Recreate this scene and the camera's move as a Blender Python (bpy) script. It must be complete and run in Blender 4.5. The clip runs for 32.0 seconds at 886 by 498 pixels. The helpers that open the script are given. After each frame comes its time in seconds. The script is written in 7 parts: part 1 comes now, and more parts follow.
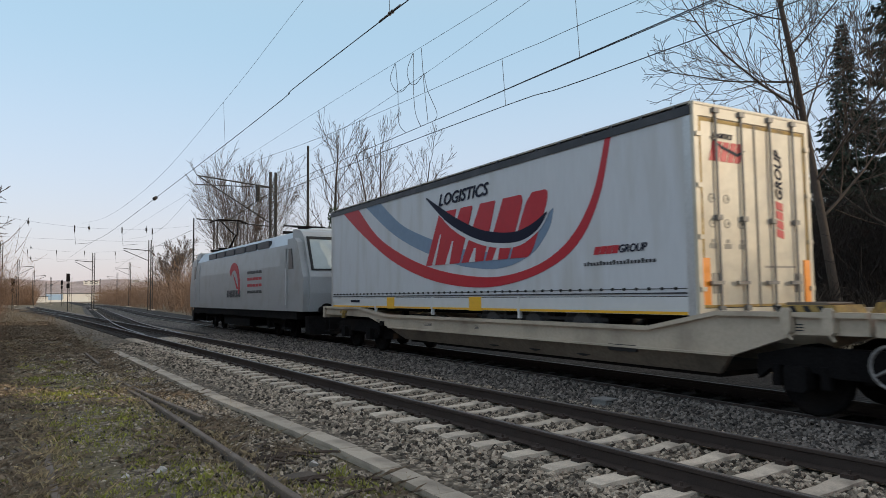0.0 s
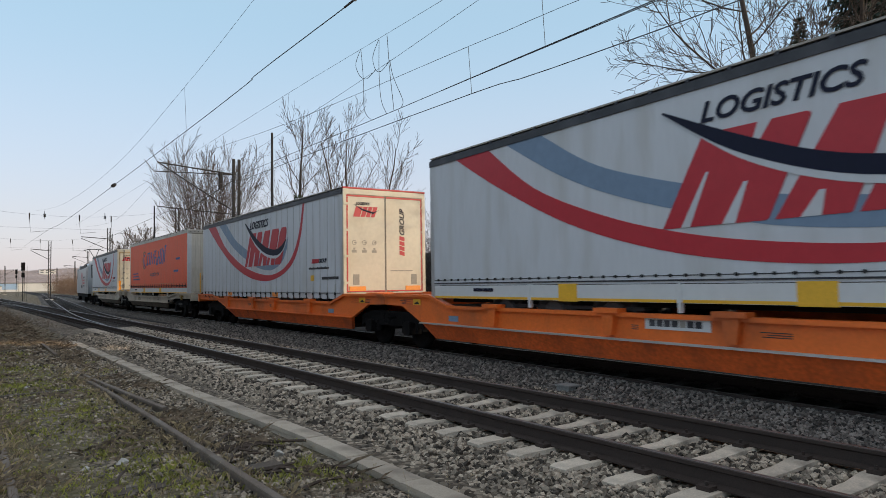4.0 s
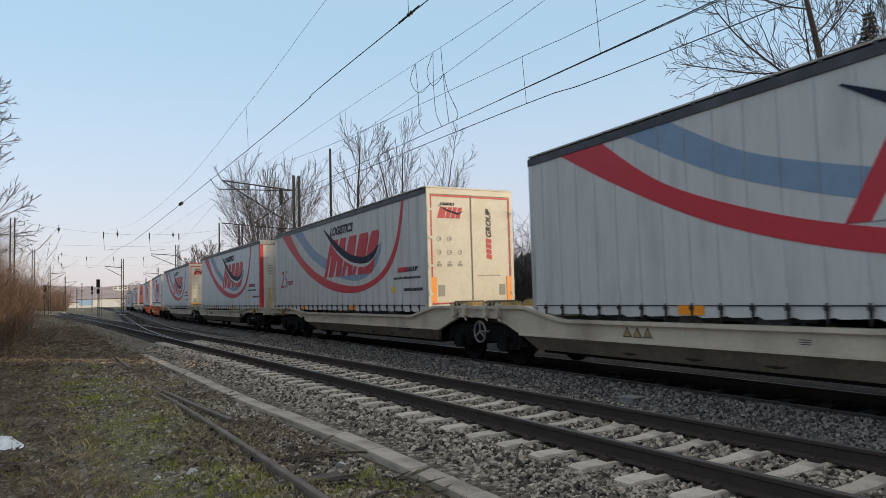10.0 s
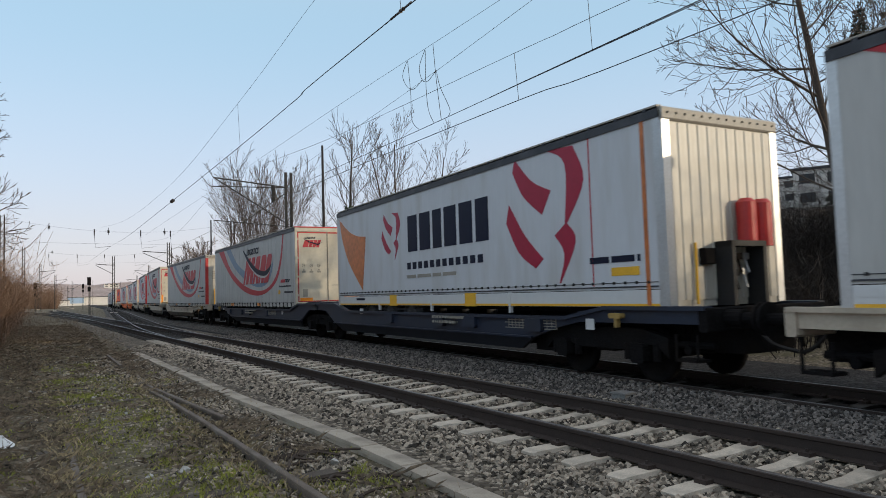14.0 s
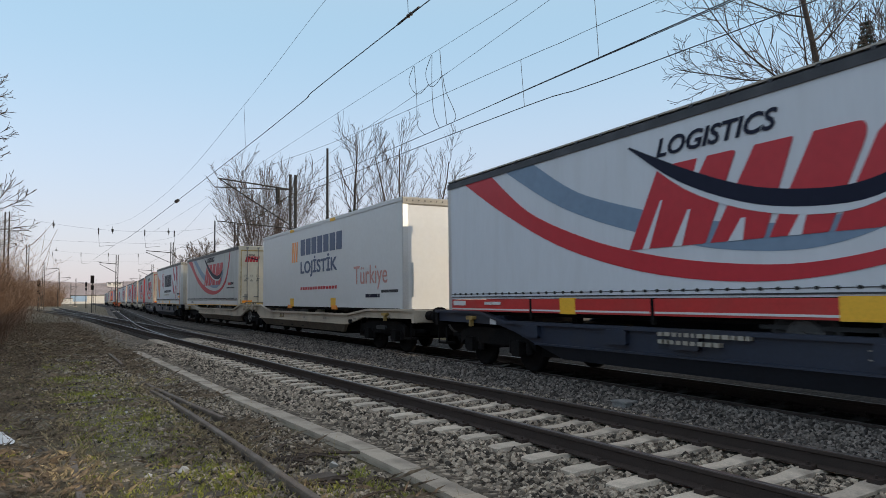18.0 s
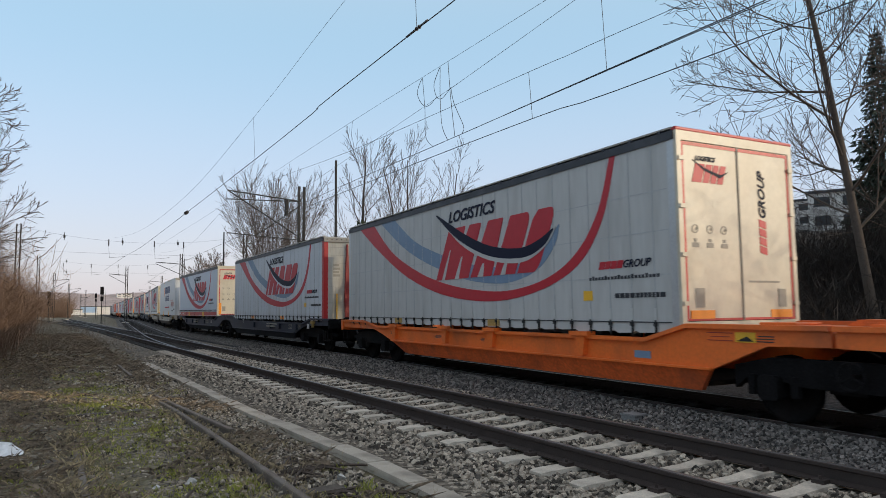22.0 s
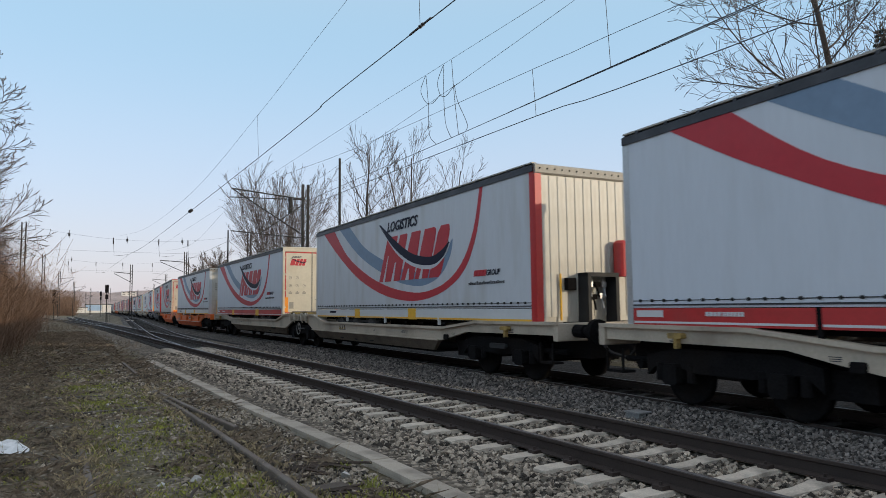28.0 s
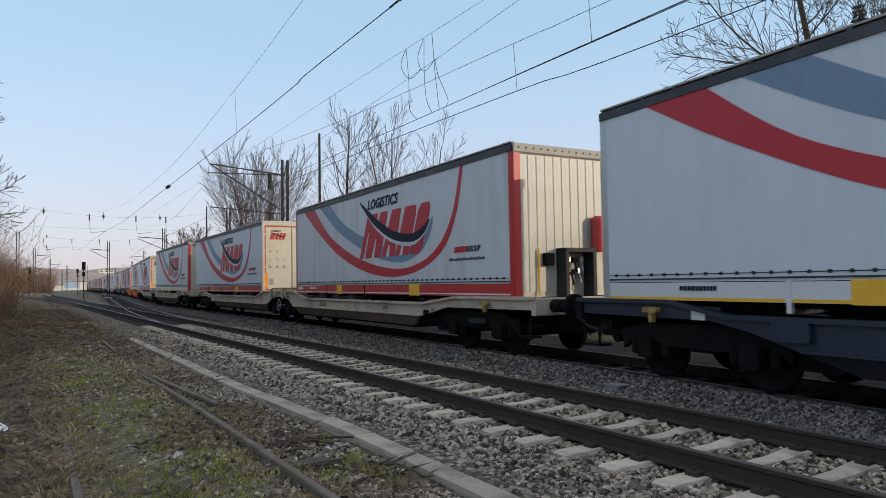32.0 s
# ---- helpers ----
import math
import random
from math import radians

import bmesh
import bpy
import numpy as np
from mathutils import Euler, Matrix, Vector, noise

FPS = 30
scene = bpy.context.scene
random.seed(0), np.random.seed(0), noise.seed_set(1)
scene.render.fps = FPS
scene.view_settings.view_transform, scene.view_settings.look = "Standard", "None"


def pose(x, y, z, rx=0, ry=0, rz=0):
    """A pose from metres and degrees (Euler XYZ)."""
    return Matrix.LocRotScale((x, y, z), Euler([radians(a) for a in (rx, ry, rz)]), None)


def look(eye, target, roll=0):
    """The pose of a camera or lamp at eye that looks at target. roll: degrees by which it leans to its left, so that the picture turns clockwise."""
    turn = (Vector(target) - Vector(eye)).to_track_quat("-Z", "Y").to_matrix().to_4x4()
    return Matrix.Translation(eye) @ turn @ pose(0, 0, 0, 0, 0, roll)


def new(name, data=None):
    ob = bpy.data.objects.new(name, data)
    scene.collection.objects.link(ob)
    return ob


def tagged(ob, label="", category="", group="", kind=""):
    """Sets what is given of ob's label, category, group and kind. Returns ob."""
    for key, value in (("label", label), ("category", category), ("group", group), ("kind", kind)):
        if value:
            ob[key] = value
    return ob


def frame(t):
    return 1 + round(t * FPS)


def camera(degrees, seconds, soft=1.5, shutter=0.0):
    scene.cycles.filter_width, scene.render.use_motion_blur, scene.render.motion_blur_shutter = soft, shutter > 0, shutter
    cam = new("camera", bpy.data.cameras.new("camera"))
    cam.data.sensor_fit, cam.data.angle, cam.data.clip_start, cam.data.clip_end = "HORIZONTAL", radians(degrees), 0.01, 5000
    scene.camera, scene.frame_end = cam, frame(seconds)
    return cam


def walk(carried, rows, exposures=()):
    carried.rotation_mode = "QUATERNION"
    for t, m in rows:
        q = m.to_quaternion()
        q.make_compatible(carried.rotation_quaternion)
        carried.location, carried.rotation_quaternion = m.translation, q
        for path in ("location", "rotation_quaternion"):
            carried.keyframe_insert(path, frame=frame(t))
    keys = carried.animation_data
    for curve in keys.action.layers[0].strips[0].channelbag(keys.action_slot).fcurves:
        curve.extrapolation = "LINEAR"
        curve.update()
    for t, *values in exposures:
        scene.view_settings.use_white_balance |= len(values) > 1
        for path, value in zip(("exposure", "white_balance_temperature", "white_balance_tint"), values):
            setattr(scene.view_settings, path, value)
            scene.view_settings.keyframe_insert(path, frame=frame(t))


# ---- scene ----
cam = camera(65.75, 32.0, soft=0.75, shutter=0.12)
EYE_Z = 1.49
# seconds, then the turns of the hand-held camera in degrees; it stands at one spot
TURNS = [
    (0, 93.85, 0.66, -32.81),
    (0.5, 93.53, 0.29, -33.59),
    (1, 93.67, 0.45, -35.10),
    (1.5, 93.64, 0.95, -35.61),
    (2, 93.59, 0.93, -35.68),
    (2.5, 93.67, 0.88, -35.75),
    (3, 93.46, 0.74, -36.11),
    (3.5, 93.22, 0.86, -35.98),
    (4, 92.83, 0.84, -35.64),
    (4.5, 92.53, 0.46, -35.82),
    (6.5, 92.69, 0.08, -35.39),
    (7, 92.77, 0.37, -34.04),
    (7.5, 92.50, 1.30, -32.68),
    (8, 92.11, 1.06, -32.59),
    (8.5, 92.56, 1.38, -32.24),
    (9, 92.94, 1.96, -32.07),
    (9.5, 93.70, 2.07, -31.31),
    (10, 93.88, 1.54, -30.82),
    (10.5, 94.44, 1.56, -31.05),
    (11, 94.42, 1.67, -31.14),
    (11.5, 93.72, 1.08, -30.82),
    (12, 93.33, 1.31, -30.94),
    (12.5, 93.42, 1.61, -31.16),
    (13, 93.66, 1.44, -31.31),
    (13.5, 93.65, 1.58, -31.34),
    (14, 93.59, 1.73, -31.42),
    (14.5, 93.62, 2.09, -31.48),
    (15, 93.59, 2.11, -31.66),
    (15.5, 93.65, 1.97, -31.76),
    (17.5, 94.03, 0.76, -31.40),
    (18, 94.00, 0.66, -31.23),
    (18.5, 94.02, 0.66, -30.99),
    (19, 94.25, 0.74, -30.95),
    (19.5, 94.72, 1.16, -30.63),
    (20, 95.08, 1.26, -30.53),
    (20.5, 95.23, 1.04, -30.58),
    (21, 95.17, 0.74, -30.48),
    (21.5, 95.13, 0.50, -30.49),
    (22, 94.98, 0.57, -30.56),
    (22.5, 95.00, 0.49, -30.79),
    (23, 94.90, 0.82, -30.96),
    (23.5, 94.46, 0.56, -30.62),
    (24, 94.54, 0.65, -29.95),
    (24.5, 94.95, 0.71, -29.53),
    (25, 95.34, 0.85, -29.05),
    (25.5, 95.52, 1.11, -28.88),
    (27.5, 94.59, 0.64, -29.65),
    (28, 94.80, 0.61, -30.24),
    (28.5, 94.94, 0.56, -30.65),
    (29, 95.13, 0.59, -30.61),
    (29.5, 95.17, 0.66, -30.41),
    (30, 95.39, 1.01, -30.19),
    (30.5, 95.57, 1.15, -30.07),
    (31, 95.29, 1.12, -30.49),
    (31.1, 94.40, 1.00, -30.52),
    (31.2, 93.00, 0.85, -30.86),
    (31.3, 92.25, 0.70, -31.67),
    (31.4, 92.03, 0.50, -32.28),
    (31.5, 91.98, 0.45, -32.44),
    (32, 92.75, 0.90, -31.81),]
walk(cam, [(t, pose(0, 0, EYE_Z, rx, ry, rz)) for t, rx, ry, rz in TURNS], exposures=[(0, 1.2, 6600, 10), (12, 1.2, 6550, 10), (24, 1.2, 6380, 10), (32, 1.2, 6330, 10)])

# ---------------------------------------------------------------- light
SUN_AZ, SUN_EL = 141.0, 12.0        # degrees clockwise from +y, and above the horizon
world = bpy.data.worlds.new("sky_world")
scene.world = world
world.use_nodes = True
wn = world.node_tree
sky = wn.nodes.new("ShaderNodeTexSky")
sky.sky_type = "NISHITA"
sky.sun_disc = False
sky.sun_elevation = radians(SUN_EL)
sky.sun_rotation = radians(SUN_AZ)
sky.air_density, sky.dust_density, sky.ozone_density = 1.0, 1.6, 1.2
bg = wn.nodes["Background"]
haze = wn.nodes.new("ShaderNodeMix")          # thin winter haze evens the sky
haze.data_type = "RGBA"
haze.inputs[0].default_value = 0.88
wtc = wn.nodes.new("ShaderNodeTexCoord")
wsep = wn.nodes.new("ShaderNodeSeparateXYZ")
wn.links.new(wtc.outputs["Generated"], wsep.inputs[0])
band = wn.nodes.new("ShaderNodeValToRGB")      # rosy at the horizon, clear blue higher up
band.color_ramp.interpolation = "B_SPLINE"
band.color_ramp.elements[0].position, band.color_ramp.elements[0].color = 0.0, (0.808, 0.728, 0.784, 1)
band.color_ramp.elements[1].position, band.color_ramp.elements[1].color = 0.80, (0.86, 0.86, 0.88, 1)
for at, col in ((0.06, (0.78, 0.752, 0.848)), (0.16, (0.688, 0.788, 0.968)), (0.28, (0.568, 0.772, 0.98)), (0.42, (0.432, 0.72, 0.944))):
    band.color_ramp.elements.new(at).color = (*col, 1)
wn.links.new(wsep.outputs[2], band.inputs[0])
gain = wn.nodes.new("ShaderNodeVectorMath")
gain.operation = "SCALE"
gain.inputs[3].default_value = 2.5
wn.links.new(band.outputs[0], gain.inputs[0])
wn.links.new(gain.outputs[0], haze.inputs[7])
wn.links.new(sky.outputs[0], haze.inputs[6])
wn.links.new(haze.outputs[2], bg.inputs[0])
bg.inputs[1].default_value = 0.15
lamp = bpy.data.lights.new("sun", "SUN")
lamp.energy, lamp.angle, lamp.color = 0.95, radians(0.6), (1.0, 0.82, 0.58)
sun_ob = new("sun", lamp)
sd = Vector((math.sin(radians(SUN_AZ)) * math.cos(radians(SUN_EL)), math.cos(radians(SUN_AZ)) * math.cos(radians(SUN_EL)), math.sin(radians(SUN_EL))))
sun_ob.matrix_world = look(sd * 100, (0, 0, 0))


# ---------------------------------------------------------------- materials
def mat(name, col, rough=0.6, metal=0.0, vary=0.15, scale=3.0, fine=40.0, bump=0.2, dirt=None, dirt_amt=0.4, dirt_scale=1.5,
        rand=0.0, stretch=(1, 1, 1), bump_dist=0.01, spec=0.5):
    """Base colour with variation at two scales, optional dirt patches, bump and a random shade for each piece."""
    m = bpy.data.materials.new(name)
    m.use_nodes = True
    nt = m.node_tree
    bsdf = nt.nodes["Principled BSDF"]
    bsdf.inputs["Roughness"].default_value = rough
    bsdf.inputs["Metallic"].default_value = metal
    bsdf.inputs["Specular IOR Level"].default_value = spec
    tc = nt.nodes.new("ShaderNodeTexCoord")
    mp = nt.nodes.new("ShaderNodeMapping")
    mp.inputs["Scale"].default_value = stretch
    nt.links.new(tc.outputs["Object"], mp.inputs[0])

    def noise_tex(s, detail=4.0):
        n = nt.nodes.new("ShaderNodeTexNoise")
        n.inputs["Scale"].default_value = s
        n.inputs["Detail"].default_value = detail
        nt.links.new(mp.outputs[0], n.inputs["Vector"])
        return n

    big, small = noise_tex(scale), noise_tex(fine, 3.0)
    mix = nt.nodes.new("ShaderNodeMath")
    mix.operation = "MULTIPLY_ADD"
    nt.links.new(big.outputs[0], mix.inputs[0])
    mix.inputs[1].default_value = 0.6
    nt.links.new(small.outputs[0], mix.inputs[2])
    ramp = nt.nodes.new("ShaderNodeMapRange")
    nt.links.new(mix.outputs[0], ramp.inputs[0])
    ramp.inputs[1].default_value, ramp.inputs[2].default_value = 0.5, 1.1
    ramp.inputs[3].default_value, ramp.inputs[4].default_value = 1.0 - vary, 1.0 + vary
    val = ramp.outputs[0]
    if rand:
        oi = nt.nodes.new("ShaderNodeObjectInfo")
        rr = nt.nodes.new("ShaderNodeMapRange")
        nt.links.new(oi.outputs["Random"], rr.inputs[0])
        rr.inputs[3].default_value, rr.inputs[4].default_value = 1 - rand, 1 + rand
        mu = nt.nodes.new("ShaderNodeMath")
        mu.operation = "MULTIPLY"
        nt.links.new(val, mu.inputs[0])
        nt.links.new(rr.outputs[0], mu.inputs[1])
        val = mu.outputs[0]
    sc = nt.nodes.new("ShaderNodeVectorMath")
    sc.operation = "SCALE"
    sc.inputs[0].default_value = col
    nt.links.new(val, sc.inputs[3])
    out = sc.outputs[0]
    if dirt is not None:
        dn = noise_tex(dirt_scale, 6.0)
        dr = nt.nodes.new("ShaderNodeMapRange")
        nt.links.new(dn.outputs[0], dr.inputs[0])
        dr.inputs[1].default_value, dr.inputs[2].default_value = 0.48, 0.72
        dr.inputs[3].default_value, dr.inputs[4].default_value = 0.0, dirt_amt
        dm = nt.nodes.new("ShaderNodeMix")
        dm.data_type = "RGBA"
        nt.links.new(dr.outputs[0], dm.inputs[0])
        nt.links.new(out, dm.inputs[6])
        dm.inputs[7].default_value = (*dirt, 1)
        out = dm.outputs[2]
    nt.links.new(out, bsdf.inputs["Base Color"])
    if bump:
        b = nt.nodes.new("ShaderNodeBump")
        b.inputs["Strength"].default_value = bump
        b.inputs["Distance"].default_value = bump_dist
        nt.links.new(mix.outputs[0], b.inputs["Height"])
        nt.links.new(b.outputs[0], bsdf.inputs["Normal"])
    return m


def stones_mat(name, dark, mid, light, size, disp=0.03, stain=None, stain_amt=0.5, stain_scale=0.6):
    """Gravel: cells of their own shade, with deep gaps."""
    m = bpy.data.materials.new(name)
    m.use_nodes = True
    nt = m.node_tree
    bsdf = nt.nodes["Principled BSDF"]
    bsdf.inputs["Roughness"].default_value = 0.9
    bsdf.inputs["Specular IOR Level"].default_value = 0.25
    tc = nt.nodes.new("ShaderNodeTexCoord")
    vo = nt.nodes.new("ShaderNodeTexVoronoi")
    vo.inputs["Scale"].default_value = 1.0 / size
    nt.links.new(tc.outputs["Object"], vo.inputs["Vector"])
    sep = nt.nodes.new("ShaderNodeSeparateColor")
    nt.links.new(vo.outputs["Color"], sep.inputs[0])
    cr = nt.nodes.new("ShaderNodeValToRGB")
    cr.color_ramp.elements[0].color = (*dark, 1)
    cr.color_ramp.elements[1].color = (*light, 1)
    e = cr.color_ramp.elements.new(0.7)
    e.color = (*mid, 1)
    nt.links.new(sep.outputs[0], cr.inputs[0])
    out = cr.outputs[0]
    if stain is not None:
        dn = nt.nodes.new("ShaderNodeTexNoise")
        dn.inputs["Scale"].default_value = stain_scale
        dn.inputs["Detail"].default_value = 6
        nt.links.new(tc.outputs["Object"], dn.inputs["Vector"])
        dr = nt.nodes.new("ShaderNodeMapRange")
        nt.links.new(dn.outputs[0], dr.inputs[0])
        dr.inputs[1].default_value, dr.inputs[2].default_value, dr.inputs[4].default_value = 0.42, 0.62, stain_amt
        dm = nt.nodes.new("ShaderNodeMix")
        dm.data_type = "RGBA"
        nt.links.new(dr.outputs[0], dm.inputs[0])
        nt.links.new(out, dm.inputs[6])
        dm.inputs[7].default_value = (*stain, 1)
        out = dm.outputs[2]
    nt.links.new(out, bsdf.inputs["Base Color"])
    b = nt.nodes.new("ShaderNodeBump")
    b.inputs["Strength"].default_value = 1.0
    b.inputs["Distance"].default_value = disp
    b.invert = True
    nt.links.new(vo.outputs["Distance"], b.inputs["Height"])
    nt.links.new(b.outputs[0], bsdf.inputs["Normal"])
    return m


M_BALLAST = stones_mat("ballast_gravel", (0.05, 0.04, 0.03), (0.19, 0.158, 0.122), (0.44, 0.37, 0.29), 0.055, stain=(0.06, 0.045, 0.035), stain_amt=0.45)
# Near-black gravel: besides oil, the shade under the train is put into it.
M_BALLAST_SHADED = stones_mat("oily_shade_dark_ballast", (0.010, 0.009, 0.009), (0.03, 0.027, 0.026), (0.07, 0.064, 0.062), 0.055, stain=(0.012, 0.010, 0.010), stain_amt=0.7)
M_GROUND = stones_mat("weedy_ground", (0.06, 0.048, 0.036), (0.19, 0.155, 0.115), (0.36, 0.30, 0.23), 0.045, stain=(0.125, 0.105, 0.052), stain_amt=0.8, stain_scale=1.4)
M_PALE_STONE = mat("pale_stone", (0.5, 0.48, 0.45), 0.85, vary=0.2, scale=9)
M_CONCRETE = mat("weathered_concrete", (0.55, 0.475, 0.39), 0.9, vary=0.2, scale=4, fine=60, bump=0.4, dirt=(0.14, 0.12, 0.1), dirt_amt=0.6, dirt_scale=3, rand=0.12)
M_TROUGH = mat("cable_trough_concrete", (0.42, 0.36, 0.29), 0.9, vary=0.18, scale=3, fine=70, bump=0.4, dirt=(0.12, 0.10, 0.08), dirt_amt=0.75, dirt_scale=2.2, rand=0.1)
M_RAIL = mat("brown_rail_steel", (0.045, 0.032, 0.027), 0.75, 0.3, vary=0.25, scale=5, fine=80, bump=0.3)
M_RAILTOP = mat("worn_rail_head", (0.17, 0.155, 0.15), 0.4, 0.7, vary=0.2, scale=2, fine=60, bump=0.1)
M_RUST = mat("rusty_old_rail", (0.15, 0.118, 0.095), 0.9, 0.1, vary=0.35, scale=5, fine=60, bump=0.5, dirt=(0.26, 0.235, 0.205), dirt_amt=0.6)
M_OLDWOOD = mat("rotten_sleeper_wood", (0.09, 0.07, 0.055), 0.95, vary=0.4, scale=3, fine=50, bump=0.6)
M_WHITE = mat("white_tarpaulin", (0.575, 0.595, 0.63), 0.5, vary=0.035, scale=0.9, fine=4, bump=0.22, bump_dist=0.03, dirt=(0.42, 0.41, 0.385), dirt_amt=0.5, dirt_scale=0.7, stretch=(1, 3.0, 0.6))
M_WHITE_OLD = mat("greyed_tarpaulin", (0.50, 0.495, 0.48), 0.55, vary=0.06, scale=0.9, fine=4, bump=0.25, bump_dist=0.03, dirt=(0.32, 0.31, 0.29), dirt_amt=0.55, dirt_scale=0.9, stretch=(1, 3.0, 0.6))
M_WHITE_NEW = mat("clean_white_tarpaulin", (0.60, 0.635, 0.695), 0.5, vary=0.03, scale=0.9, fine=4, bump=0.2, bump_dist=0.03, dirt=(0.50, 0.52, 0.55), dirt_amt=0.35, dirt_scale=0.7, stretch=(1, 3.0, 0.6))
M_BOXWHITE = mat("white_painted_box", (0.62, 0.63, 0.64), 0.4, vary=0.04, scale=0.8, fine=8, bump=0.1, dirt=(0.6, 0.59, 0.57), dirt_amt=0.3)
M_DOOR = mat("cream_white_door", (0.575, 0.525, 0.42), 0.42, vary=0.07, scale=1.2, fine=10, bump=0.15, dirt=(0.46, 0.37, 0.25), dirt_amt=0.5, dirt_scale=1.3)
M_HEAD = mat("white_headboard_paint", (0.50, 0.475, 0.415), 0.45, vary=0.09, scale=1.2, fine=10, bump=0.15, dirt=(0.27, 0.22, 0.15), dirt_amt=0.6, dirt_scale=1.6, stretch=(2.5, 1, 0.5))
M_HEADER = mat("weathered_top_rail", (0.36, 0.335, 0.29), 0.6, vary=0.15, scale=2, fine=20, bump=0.2, dirt=(0.20, 0.17, 0.13), dirt_amt=0.6)
M_ORANGE_T = mat("orange_tarpaulin", (0.88, 0.115, 0.035), 0.55, vary=0.07, scale=0.9, fine=6, bump=0.35, bump_dist=0.03, dirt=(0.66, 0.13, 0.06), dirt_amt=0.4, stretch=(1, 3.0, 0.6))
M_RED = mat("red_print", (0.47, 0.018, 0.032), 0.5, vary=0.08, scale=1.5, fine=9, bump=0.15, dirt=(0.44, 0.035, 0.045), dirt_amt=0.35)
M_REDPAINT = mat("red_painted_steel", (0.48, 0.030, 0.030), 0.45, vary=0.1, scale=2, fine=20, bump=0.1, dirt=(0.3, 0.06, 0.05), dirt_amt=0.4)
M_BLUE = mat("grey_blue_print", (0.17, 0.25, 0.36), 0.5, vary=0.08, scale=1.5, fine=9, bump=0.15)
M_NAVY = mat("dark_navy_print", (0.012, 0.015, 0.034), 0.55, vary=0.1, scale=2, fine=9, bump=0.1, spec=0.15)
M_BLACK = mat("black_rubber", (0.015, 0.015, 0.016), 0.7, vary=0.3, scale=5, fine=40, bump=0.2)
# Grime, and the shade under the wagons put into a near-black base.
M_DARK = mat("grimy_shade_dark_steel", (0.009, 0.0085, 0.009), 0.9, 0.0, vary=0.5, scale=4, fine=30, bump=0.4, dirt=(0.020, 0.015, 0.012), dirt_amt=0.5, spec=0.08)
M_ROOFRIM = mat("dark_grey_roof_rim", (0.024, 0.026, 0.034), 0.5, vary=0.3, scale=1.5, fine=20, bump=0.3, dirt=(0.10, 0.10, 0.11), dirt_amt=0.5)
M_ALU = mat("dull_aluminium", (0.55, 0.56, 0.57), 0.4, 0.6, vary=0.1, scale=3, fine=30, bump=0.1)
M_YELLOW = mat("yellow_marking", (0.80, 0.44, 0.03), 0.5, vary=0.1, scale=3, fine=30, bump=0.1)
M_REFLECT = mat("orange_reflector", (0.85, 0.28, 0.02), 0.35, vary=0.1, scale=6, fine=50, bump=0.2)
M_GREYWAGON = mat("pale_grey_wagon_paint", (0.47, 0.40, 0.315), 0.6, vary=0.12, scale=1.4, fine=20, bump=0.2, dirt=(0.2, 0.16, 0.125), dirt_amt=0.65, dirt_scale=1.1)
M_ORANGEWAGON = mat("orange_wagon_paint", (0.80, 0.16, 0.022), 0.5, vary=0.12, scale=1.4, fine=20, bump=0.2, dirt=(0.22, 0.07, 0.03), dirt_amt=0.5, dirt_scale=1.2)
M_BLUEWAGON = mat("dark_blue_wagon_paint", (0.013, 0.021, 0.042), 0.5, vary=0.2, scale=1.4, fine=20, bump=0.2, dirt=(0.03, 0.03, 0.034), dirt_amt=0.6, dirt_scale=1.2)
M_LOCO = mat("silver_grey_loco_paint", (0.36, 0.375, 0.39), 0.42, 0.1, vary=0.06, scale=1.2, fine=20, bump=0.08, dirt=(0.29, 0.285, 0.27), dirt_amt=0.6)
M_LOCOROOF = mat("loco_roof_grey", (0.5, 0.56, 0.63), 0.5, vary=0.12, scale=1.5, fine=20, bump=0.1)
M_GLASS = mat("dark_window_glass", (0.02, 0.025, 0.03), 0.3, vary=0.1, bump=0.0)
M_PALEGLASS = mat("pale_windscreen", (0.45, 0.5, 0.5), 0.15, vary=0.1, bump=0.0)
M_BARK = mat("grey_brown_bark", (0.075, 0.058, 0.046), 0.95, vary=0.3, scale=5, fine=30, bump=0.6)
M_TWIG = mat("brown_twigs", (0.078, 0.057, 0.045), 0.95, vary=0.35, scale=0.8, fine=8, bump=0.0)
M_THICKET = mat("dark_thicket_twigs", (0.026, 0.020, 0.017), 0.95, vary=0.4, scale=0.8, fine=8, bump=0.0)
M_HUB = mat("dusty_dark_hub", (0.05, 0.049, 0.05), 0.7, vary=0.3, scale=5, fine=30, bump=0.2)
M_SAPLING = mat("mauve_brown_saplings", (0.135, 0.092, 0.072), 0.95, vary=0.4, scale=0.6, fine=8, bump=0.0)
M_REDTWIG = mat("russet_twigs", (0.205, 0.128, 0.085), 0.95, vary=0.35, scale=0.6, fine=8, bump=0.0)
M_IVY = mat("dark_ivy_leaves", (0.025, 0.042, 0.014), 0.6, vary=0.4, scale=2, fine=10, bump=0.0)
M_NEEDLE = mat("dark_spruce_needles", (0.018, 0.032, 0.018), 0.7, vary=0.4, scale=1, fine=6, bump=0.0)
M_GRASS = mat("green_grass_blades", (0.275, 0.27, 0.055), 0.8, vary=1.0, scale=4, fine=20, bump=0.0)
M_DRYGRASS = mat("dry_straw_grass", (0.36, 0.275, 0.16), 0.85, vary=0.9, scale=4, fine=20, bump=0.0)
M_WIRE = mat("dark_copper_wire", (0.05, 0.05, 0.055), 0.6, 0.3, vary=0.2, bump=0.0)
M_INSUL = mat("brown_insulator", (0.035, 0.025, 0.02), 0.3, vary=0.2, bump=0.0)
